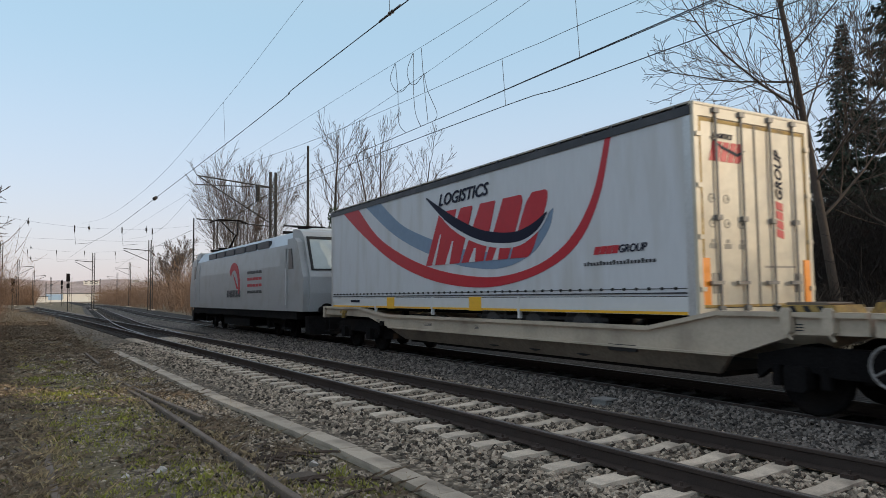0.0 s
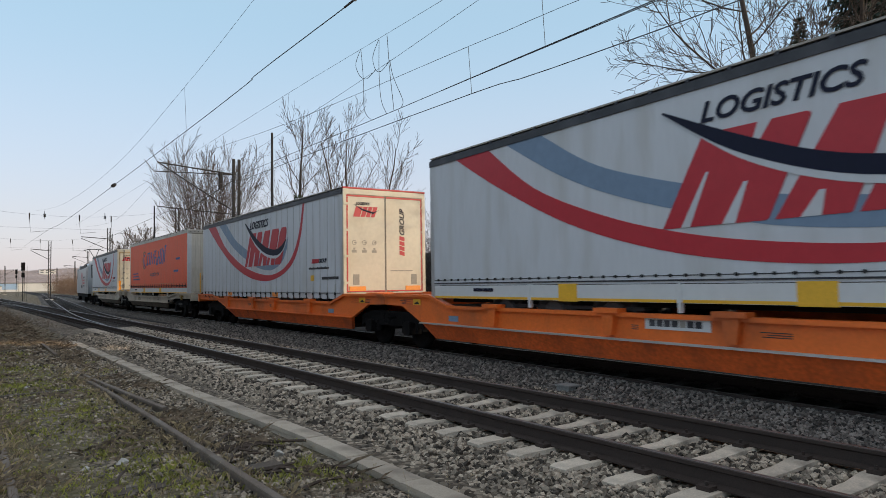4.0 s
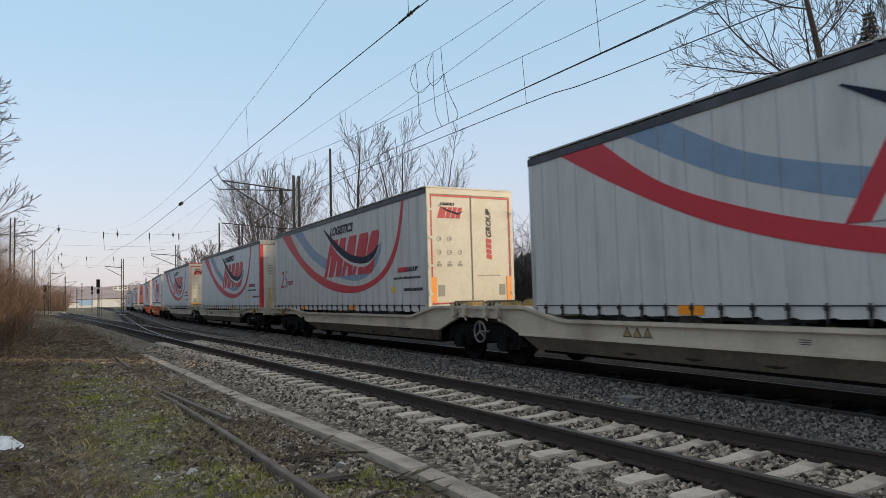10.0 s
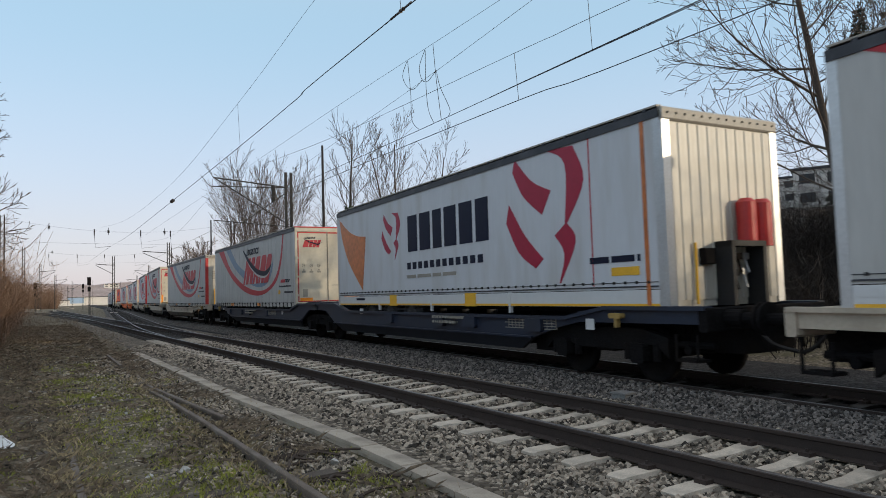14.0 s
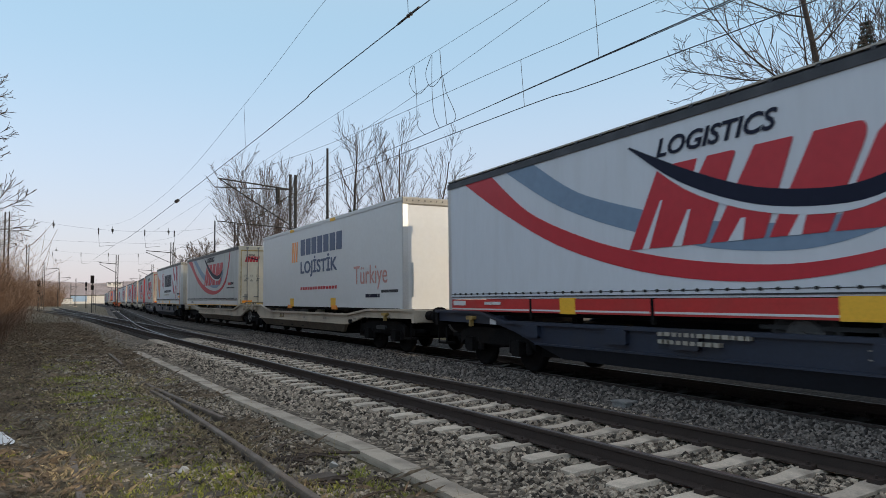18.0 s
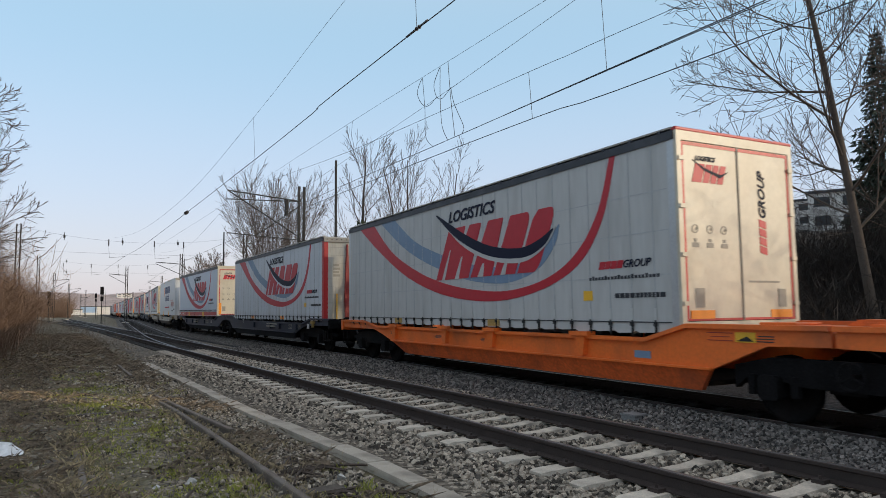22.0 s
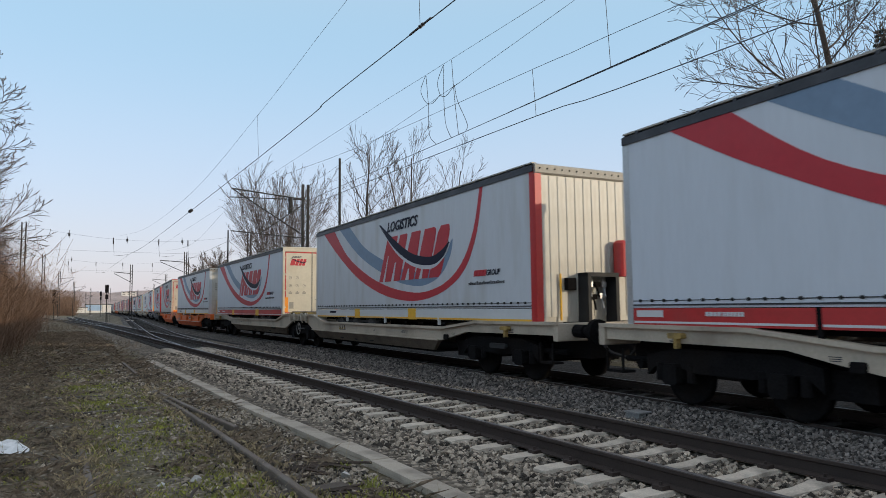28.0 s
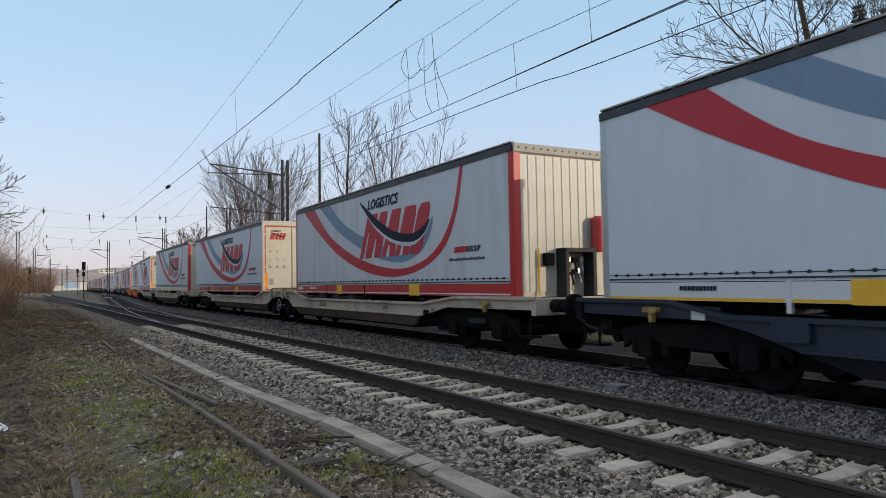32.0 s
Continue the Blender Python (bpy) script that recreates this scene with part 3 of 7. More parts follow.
def build_siding():
    """The disused track in the grass: two rusty rails, rotten sleepers and a stray length of rail."""
    t = thing("disused_siding", "rusty disused siding track sunk in grass and gravel", "railway track", kind="structure")
    low = [(p[0] * 0.9, p[1] - 0.03) for p in RAIL]
    for pts in (curve_pts([(1.92, -9, 0.0), (1.93, -2, 0.0), (1.95, 6, 0.0), (1.96, 9, -0.01), (1.95, 12.2, -0.04), (1.9, 15.5, -0.10)], 4),
                curve_pts([(0.36, -9, -0.05), (0.38, -2, -0.04), (0.40, 5, -0.045), (0.42, 6.3, -0.06), (0.46, 9, -0.09), (0.55, 14, -0.12)], 4)):
        part("rusty_rail", Shape().sweep(low, pts), M_RUST, t)
    part("switch_rail", Shape().sweep(low, [(2.26, 9.3, -0.02), (2.12, 11.2, -0.02), (1.99, 14.5, -0.06), (1.96, 15.5, -0.1)]), M_RUST, t)
    part("stray_rail", Shape().sweep(low, [(2.06, 18.6, -0.03), (2.13, 22.5, -0.02)]), M_RUST, t)
    me = sleeper_mesh("rotten_sleeper", M_OLDWOOD, 1.22, True)
    rnd = random.Random(9)
    for i in range(31):
        y = -6.98 + i * 0.72
        part("rotten_sleeper", me, None, t, at=pose(1.2 + rnd.uniform(-0.06, 0.06), y, -0.13 + rnd.uniform(-0.03, 0.01), 0, rnd.uniform(-1.5, 1.5), rnd.uniform(-3, 3)))


build_ground()
build_track("near_track", "near railway track with brown rails on pale concrete sleepers", near_x, -60, 180, 2.0, 62, phase=0.198, pitch=0.6141, wood_from=32)
# The bed and sleeper colours carry the shade under the wagons.
build_track("train_track", "oily railway track carrying the freight train, its shade put into colour", train_x, -420, 520, 3.0, 40, zr=0.0, phase=0.1, bed=M_BALLAST_SHADED, bed_half=1.9, step=6, sleeper_mat=M_OILWOOD)
build_track("turnout_track", "turnout track branching from the near track", link_x, 31, 300, 1000, 1000, zr=-0.012, bed_half=1.6, bed=M_SHOULDER, sleeper_mat=M_OILWOOD)
build_track("side_track", "far turnout track bending off the near track", left_x, 64, 260, 1000, 1000, zr=-0.016, bed_half=1.6, bed=M_SHOULDER, sleeper_mat=M_OILWOOD)
sh = [-30 + 4 * i for i in range(60)]
shoulder = part("gravel_shoulder", Shape().sweep([(-2.1, -0.4), (-1.72, -0.215), (-1.0, -0.05), (-0.795, -0.045), (-0.795, -0.4)], [(train_x(y), y, 0) for y in sh]), M_SHOULDER)
# Added strip: the dark seen beneath the wagons is put into its colour.
cess = part("far_shoulder", Shape().sweep([(0.795, -0.4), (0.795, -0.06), (1.6, -0.06), (3.6, -0.12), (3.9, -0.4)], [(train_x(y), y, 0) for y in sh]), M_BALLAST_SHADED)
tagged(cess, "ballast beyond the train's track, darkened for the shade under wagons", "ballast", kind="structure")
tagged(shoulder, "brownish ballast shoulder heaped against the train's track", "ballast", kind="structure")
build_trough()
build_siding()
scatter_stones()


# ---------------------------------------------------------------- the train: parts that repeat
def wheel_shape(r, w):
    s = Shape()
    prof = [(r * 0.25, w * 0.5), (r * 0.8, w * 0.35), (r * 0.86, w * 0.5), (r, w * 0.48), (r, -w * 0.48), (r * 0.86, -w * 0.5), (r * 0.8, -w * 0.35), (r * 0.25, -w * 0.5)]
    n = 20
    vs, fs = [], []
    for k in range(n):
        a = 2 * math.pi * k / n
        vs += [(x, q * math.cos(a), q * math.sin(a)) for q, x in prof]
    m = len(prof)
    for k in range(n):
        for j in range(m):
            fs.append((k * m + j, k * m + (j + 1) % m, ((k + 1) % n) * m + (j + 1) % m, ((k + 1) % n) * m + j))
    s.add(vs, fs)
    return s.tube((-w * 0.55, 0, 0), (w * 0.55, 0, 0), r * 0.26, n=10)


ME_RAILWHEEL = wheel_shape(0.43, 0.13).mesh("wheel", M_DARK, True)
ME_TYRE = wheel_shape(0.46, 0.34).mesh("wheel", M_BLACK, True)
ME_RIM = Shape().tube((-0.19, 0, 0), (-0.14, 0, 0), 0.24, 0.27, n=16).tube((-0.24, 0, 0), (-0.17, 0, 0), 0.11, n=12).mesh("rim", M_HUB)
ME_BUFFER = Shape().tube((0, 0, 0), (0, 0.3, 0), 0.12, n=12).tube((0, 0.3, 0), (0, 0.55, 0), 0.08, n=12).tube((0, 0.55, 0), (0, 0.60, 0), 0.22, 0.22, n=18).mesh("buffer", M_DARK)
ME_HOOK = Shape().box(-0.014, 0.0, -0.018, 0.018, -0.06, 0.16).box(-0.03, 0.0, -0.03, 0.03, 0.07, 0.13).tube((-0.02, 0, -0.02), (0.03, 0.03, -0.09), 0.014, n=6).mesh("buckle", M_BLACK)
ME_STRAP = Shape().box(-0.010, 0.0, -0.024, 0.024, 0.12, 0.34).mesh("strap", M_WHITE_OLD)
ME_SEAM = box(-0.006, 0.0, -0.011, 0.011, 0.0, 1.0).mesh("seam", M_SEAM)
def ring_mesh(r0, r1):
    s = Shape()
    n = 16
    vs = [(r * math.cos(2 * math.pi * k / n), y, r * math.sin(2 * math.pi * k / n)) for r in (r0, r1) for y in (0.0, -0.006) for k in range(n)]
    fs = []
    for k in range(n):
        j = (k + 1) % n
        fs += [(n + k, n + j, 3 * n + j, 3 * n + k), (k, 2 * n + k, 2 * n + j, j), (k, j, n + j, n + k), (2 * n + k, 3 * n + k, 3 * n + j, 2 * n + j)]
    return s.add(vs, fs)


ME_RING = ring_mesh(0.065, 0.05).tube((0.02, 0, 0), (0.02, -0.006, 0), 0.022, n=8).mesh("sticker", M_MARK)


def bogie(parent, y, rows=None):
    """A two-axle bogie under a wagon: side frames with axle boxes and springs, four wheels on two axles."""
    b = part("bogie", Shape().box(-1.0, 1.0, y - 0.22, y + 0.22, 0.45, 0.75), M_DARK, parent)
    for sx in (-1, 1):
        s = Shape().prism([(y - 1.45, 0.42), (y - 1.2, 0.62), (y - 0.45, 0.5), (y + 0.45, 0.5), (y + 1.2, 0.62), (y + 1.45, 0.42), (y + 1.45, 0.72), (y + 0.9, 0.84), (y - 0.9, 0.84), (y - 1.45, 0.72)], sx * 0.98, sx * 1.10)
        for d in (-0.9, 0.9):
            s.box(sx * 0.98, sx * 1.2, y + d - 0.14, y + d + 0.14, 0.32, 0.62, 0.04)
            for e in (-0.3, 0.3):
                s.tube((sx * 1.06, y + d + e, 0.36), (sx * 1.06, y + d + e, 0.62), 0.07, n=8)
        part("side_frame", s, M_DARK, b)
    for d in (-0.9, 0.9):
        part("axle", Shape().tube((-1.05, y + d, 0.43), (1.05, y + d, 0.43), 0.08), M_DARK, b)
        for sx in (-1, 1):
            part("wheel", ME_RAILWHEEL, None, b, at=pose(sx * 0.75, y + d, 0.43))
    return b


def handwheel(parent, y, z, r, material):
    s = Shape()
    n = 20
    for k in range(n):
        a, b = 2 * math.pi * k / n, 2 * math.pi * (k + 1) / n
        s.tube((-1.33, y + r * math.cos(a), z + r * math.sin(a)), (-1.33, y + r * math.cos(b), z + r * math.sin(b)), 0.018, n=5)
    for a in (90, 210, 330):
        s.tube((-1.33, y, z), (-1.33, y + r * math.cos(radians(a)), z + r * math.sin(radians(a))), 0.014, n=5)
    s.tube((-1.1, y, z), (-1.34, y, z), 0.03)
    part("handbrake_wheel", s, material, parent)


def wagon_half(first, paint, style, rnd):
    """Half of an articulated pocket wagon. Local y runs forwards; its y = 0 lies at the front of the trailer that it carries.
    The first half has buffers ahead, the second behind; both meet over the middle bogie."""
    words = {"grey": "pale grey", "orange": "bright orange", "blue": "dark blue"}[style]
    t = thing("pocket_wagon", f"{words} half of an articulated pocket wagon carrying a semi-trailer", "freight wagon", "wagons of the freight train")
    # v is the distance from the buffer end towards the joint
    L, E = 17.08, 0.60           # the joint, and the headstock behind the buffers

    def Y(v):
        return 1.27 - v if first else -(13.62 + 1.27) + v
    top = [(E, 1.16), (3.0, 1.14), (4.4, 0.93), (13.9, 0.93), (15.2, 1.22), (L, 1.22)]
    zl, zd = {"grey": (0.68, 0.42), "orange": (0.63, 0.32), "blue": (0.60, 0.36)}[style]
    if style == "grey":
        top = [(E, 1.16), (3.5, 1.15), (5.1, 0.985), (14.0, 0.985), (15.2, 1.22), (L, 1.22)]
    if style == "orange":
        top = [(E, 1.14), (2.6, 1.14), (3.6, 1.0), (14.2, 1.0), (15.0, 1.22), (L, 1.22)]
    if style == "blue":
        top = [(E, 1.16), (2.6, 1.16), (3.6, 0.98), (14.2, 0.98), (15.2, 1.2), (L, 1.2)]
    for sx in (-1, 1):
        k = 0.7 if style == "grey" else 0.0
        mid = [(L, 1.0), (16.25, 0.985), (15.35, zl), (4.6 + k, zl), (3.9 + k, 0.80), (3.3 + k, 0.92), (E, 0.94)]
        s = Shape().prism([(Y(v), z) for v, z in top + mid], sx * 1.17, sx * 1.25)
        side = part("side_beam", s, paint, t)
        lo = Shape()
        for v0, v1, v2, v3 in ((4.6 + k, 15.35, 15.05, 5.2 + k),):
            lo.add([(sx * 1.25, Y(v0), zl), (sx * 1.25, Y(v1), zl), (sx * 1.09, Y(v2), zd), (sx * 1.09, Y(v3), zd), (sx * 1.17, Y(v0), zl), (sx * 1.17, Y(v1), zl), (sx * 1.01, Y(v2), zd), (sx * 1.01, Y(v3), zd)],
                   [(0, 1, 2, 3), (4, 7, 6, 5), (0, 4, 5, 1), (3, 2, 6, 7), (0, 3, 7, 4), (1, 5, 6, 2)])
        part("lower_plate", lo, GRIME_SHADE[style], side, "grimy inward-sloping lower plate, coloured darker for its downward slope")
        # flanges along the upper and lower edges
        f = Shape()
        for row in (top,):
            for (v0, z0), (v1, z1) in zip(row[:-1], row[1:]):
                f.prism([(Y(v0), z0 - 0.03), (Y(v1), z1 - 0.03), (Y(v1), z1 + 0.03), (Y(v0), z0 + 0.03)], sx * 1.16, sx * 1.315)
        part("flange", f, paint, side)
        if sx < 0:
            r = Shape().prism([(Y(4.6 + k), zl), (Y(15.4), zl), (Y(15.4), zl + 0.03), (Y(4.6 + k), zl + 0.03)], -1.30, -1.25)
            part("side_rib", r, M_ALU if style == "orange" and not first else paint, side)
            if style == "orange":
                for v in ((14.9 - 2.17, 14.9 - 5.06, 14.9 - 7.1, 14.9 - 10.0) if first else (1.27 + 13.62 - 12.6, 4.9, 7.8, 9.83, 12.7)[1:]):
                    b = Shape().prism([(Y(v) - 0.13, 1.06), (Y(v) + 0.13, 1.06), (Y(v) + 0.07, 0.70), (Y(v) - 0.07, 0.70)], -1.34, -1.25)
                    b.box(-1.38, -1.2, Y(v) - 0.24, Y(v) + 0.24, 1.02, 1.09)
                    part("bracket", b, paint, side)
                yw = Y(15.75)
                wp = part("warning_plate", Shape().box(-1.262, -1.24, yw - 0.34, yw - 0.04, 1.02, 1.15), M_YELLOW, side, "yellow warning plate with a black wedge")
                part("black_wedge", Shape().prism([(yw - 0.32, 1.035), (yw - 0.06, 1.035), (yw - 0.22, 1.10)], -1.266, -1.25), M_BLACK, wp)
                part("notice_frame", Shape().box(-1.256, -1.24, yw, yw + 0.42, 1.03, 1.04).box(-1.256, -1.24, yw, yw + 0.42, 1.13, 1.14).box(-1.256, -1.24, yw + 0.05, yw + 0.36, 1.08, 1.09), M_DARKRED, side, "thin dark red framed notice")
                part("blue_plate", Shape().box(-1.258, -1.24, Y(14.1) - 0.17, Y(14.1) + 0.17, 0.72, 0.83), M_BLUE, side, "small blue plate")
                if not first:
                    pl = part("name_plate", Shape().box(-1.262, -1.24, -6.76, -5.70, 0.82, 1.0), M_BOXWHITE, side, "white plate with dark blocks")
                    for k in range(7):
                        part("dark_block", Shape().box(-1.266, -1.25, -5.88 - k * 0.125, -5.78 - k * 0.125, 0.86, 0.95), M_ROOFRIM if k != 4 else M_MARK, pl)
            elif style == "grey":
                for v in (4.9,):
                    part("bracket", Shape().box(-1.30, -1.25, Y(v) - 0.09, Y(v) + 0.09, 0.72, 0.84, 0.02), M_DARK, side)
                part("opening", Shape().box(-1.262, -1.2, -12.5, -11.9, 0.62, 0.72, 0.03), M_BLACK, side, "dark drainage opening")
            else:
                for v in (4.5, 6.8, 8.2, 11.0):
                    part("bracket", Shape().box(-1.33, -1.25, Y(v) - 0.25, Y(v) + 0.25, 0.72, 0.95, 0.03), paint, side)
            # inscriptions too small to read
            if style == "blue":
                for k in range(2):
                    a = -6.45
                    for q in range(13 - 4 * k):
                        w = rnd.choice((0.05, 0.08, 0.08, 0.1))
                        part("white_mark", Shape().box(-1.336, -1.24, a - w, a, 0.90 - 0.11 * k, 0.955 - 0.11 * k), M_MARK, side)
                        a -= w + 0.045
                for a, b in ((-9.4, -10.1), (-10.2, -11.0)):
                    s2 = Shape()
                    for k in range(5):
                        s2.box(-1.256, -1.24, b, a - 0.1 * (k % 2), 0.76 + 0.05 * k, 0.775 + 0.05 * k)
                    for k in range(6):
                        s2.box(-1.256, -1.24, b + (a - b) * k / 6 - 0.01, b + (a - b) * k / 6, 0.76, 0.96)
                    part("inscription", s2, M_MARK, side, "faded white table of small print")
                part("white_square", Shape().box(-1.258, -1.24, -12.0, -11.8, 0.80, 0.98), M_BOXWHITE, side)
                part("white_square", Shape().box(-1.258, -1.24, -1.95, -1.72, 0.92, 1.08), M_BOXWHITE, side)
            else:
                if style == "grey" and not first:
                    for k in range(3):
                        y = -2.40 - 0.22 * k
                        tri = part("hazard_triangle", Shape().prism([(y, 0.77), (y - 0.2, 0.77), (y - 0.1, 0.93)], -1.258, -1.24), M_ROOFRIM, side, "dark-edged yellow warning triangle")
                        part("yellow_field", Shape().prism([(y - 0.035, 0.785), (y - 0.165, 0.785), (y - 0.1, 0.895)], -1.261, -1.25), M_CLAMP, tri)
                for v, w, zz, hh in ((2.2, 0.22, 1.0, 0.10), (4.6, 0.2, 0.86, 0.07), (7.3, 0.45, 0.84, 0.08), (9.4, 0.16, 0.84, 0.08), (16.2, 0.3, 1.08, 0.10)):
                    s2 = Shape()
                    for k in range(3):
                        s2.box(-1.254, -1.24, Y(v) - w / 2, Y(v) + w / 2 * rnd.uniform(0.3, 1.0), zz - hh / 2 + k * hh / 3, zz - hh / 2 + k * hh / 3 + hh / 7)
                    part("inscription", s2, M_ROOFRIM, side)
    # Block also added to fill the shade under the end deck with dark.
    part("centre_sill", Shape().box(-0.55, 0.55, min(Y(E), Y(5.2)), max(Y(E), Y(5.2)), 0.5, 0.93), M_DARK, t)
    part("brake_gear", Shape().box(-0.95, 0.95, min(Y(4.3), Y(4.9)), max(Y(4.3), Y(4.9)), 0.35, 0.7).tube((-0.9, Y(0.8), 0.62), (-0.9, Y(4.8), 0.62), 0.05).tube((-1.0, Y(1.2), 0.55), (1.0, Y(1.2), 0.55), 0.07), M_DARK, t)
    if style != "orange":
        part("pull_handle", Shape().box(-1.36, -1.25, Y(2.3) - 0.13, Y(2.3) + 0.13, 1.0, 1.08, 0.02).box(-1.34, -1.26, Y(2.3) - 0.03, Y(2.3) + 0.03, 0.86, 1.04), M_CLAMP, t, "small yellow release handle")
    part("pocket_floor", Shape().box(-0.98, 0.98, min(Y(6.0), Y(15.0)), max(Y(6.0), Y(15.0)), 0.36, 0.43), M_DARK, t)
    part("end_deck", Shape().box(-1.17, 1.17, min(Y(E), Y(3.4)), max(Y(E), Y(3.4)), 0.95, 1.10), paint, t)
    part("joint_deck", Shape().box(-1.17, 1.17, min(Y(15.2), Y(L - 0.03)), max(Y(15.2), Y(L - 0.03)), 1.02, 1.19), paint, t)
    d = 1 if first else -1
    part("headstock", Shape().box(-1.3, 1.3, min(Y(E - 0.02), Y(E + 0.12)), max(Y(E - 0.02), Y(E + 0.12)), 0.84, 1.17, 0.02), paint if style != "blue" else M_DARK, t)
    for sx in (-0.875, 0.875):
        part("buffer", ME_BUFFER, None, t, at=pose(sx, Y(E) - d * 0.02, 1.02, 0, 0, 0 if first else 180))
    part("coupling", Shape().box(-0.05, 0.05, min(Y(0.02), Y(E)), max(Y(0.02), Y(E)), 0.92, 1.02).tube((0, Y(0.1), 0.6), (0, Y(0.18), 0.95), 0.04), M_DARK, t)
    part("brake_hose", Shape().path(curve_pts([(-0.35, Y(E), 0.95), (-0.35, Y(0.32), 0.66), (-0.2, Y(0.03), 0.55)], 4), 0.03), M_BLACK, t)
    part("step", Shape().box(-1.3, -1.05, Y(E + 0.35) - 0.2, Y(E + 0.35) + 0.2, 0.42, 0.46).box(-1.3, -1.27, Y(E + 0.35) - 0.2, Y(E + 0.35) - 0.17, 0.42, 0.8).box(-1.3, -1.27, Y(E + 0.35) + 0.17, Y(E + 0.35) + 0.2, 0.42, 0.8), M_DARK, t)
    bogie(t, Y(2.92))
    if first:
        bogie(t, Y(L))
        handwheel(t, Y(L) - 0.25, 0.70, 0.22 if style == "grey" else 0.15, M_RIM if style == "grey" else M_DARK)
    # trailer hitch stand at one end of the pocket, yellow clamps at the other
    part("hitch_stand", Shape().prism([(Y(3.0) - 0.5, 1.1), (Y(3.0) + 0.5, 1.1), (Y(3.0) + 0.25, 1.24), (Y(3.0) - 0.25, 1.24)], -0.5, 0.5), M_DARK, t)
    inner = -1 if first else 1
    for sx in (-1, 1):
        a, b = Y(L) - inner * 0.28, Y(L) - inner * 1.05
        x0, x1 = (-1.30, -0.72) if sx < 0 else (0.72, 1.30)
        zc = 1.33 if style == "grey" else 1.25
        cl = part("clamp", Shape().prism([(a, 1.19), (b, 1.19), (b + inner * 0.10, zc), (a - inner * 0.06, zc)], x0, x1), M_CLAMP if style == "grey" else paint, t, "worn yellow locking clamp with black stripes" if style == "grey" else "")
        if style == "grey" and sx < 0:
            for k in range(4):
                y = a - inner * (0.12 + 0.17 * k)
                part("stripe", Shape().prism([(y, 1.21), (y - inner * 0.07, 1.21), (y - inner * 0.13, 1.318), (y - inner * 0.06, 1.318)], -1.306, -1.29), M_BLACK, cl)
        part("clamp_plate", Shape().box(x0 + 0.05, x1 - 0.05, min(a, b) + 0.14, max(a, b) - 0.12, zc, zc + 0.03, 0.01), M_RUST if style == "grey" else paint, cl)
    if style == "grey":
        for k in (-0.35, 0.15):
            part("clamp_hook", Shape().box(-1.36, -1.25, Y(16.4) + k, Y(16.4) + k + 0.12, 1.0, 1.3, 0.03).tube((-1.33, Y(16.4) + k + 0.06, 1.02), (-1.30, Y(16.4) + k + 0.02, 0.93), 0.02, n=6), M_GREYWAGON, t)
    return t


# ---------------------------------------------------------------- the train: trailers
# trailers whose print differs in width or place: widening, shift, scale, shift of the small print
EMBLEM = {0: (1.04,), 2: (1.0, -0.1, 0.94, 1.0), 5: (1.06, -0.13), 6: (1.09,), 8: (1.08, -0.05, 1.0, 0.0, -0.06), 10: (1.11, -0.6, 1.0, 0.0, 0.13), 12: (1.02, -0.2), 14: (1.09,), 16: (1.01, -0.36), 17: (1.0, -0.12), 18: (1.02,), 19: (1.0, -0.08)}
X0, X1 = -HALF - 0.009, -HALF + 0.002


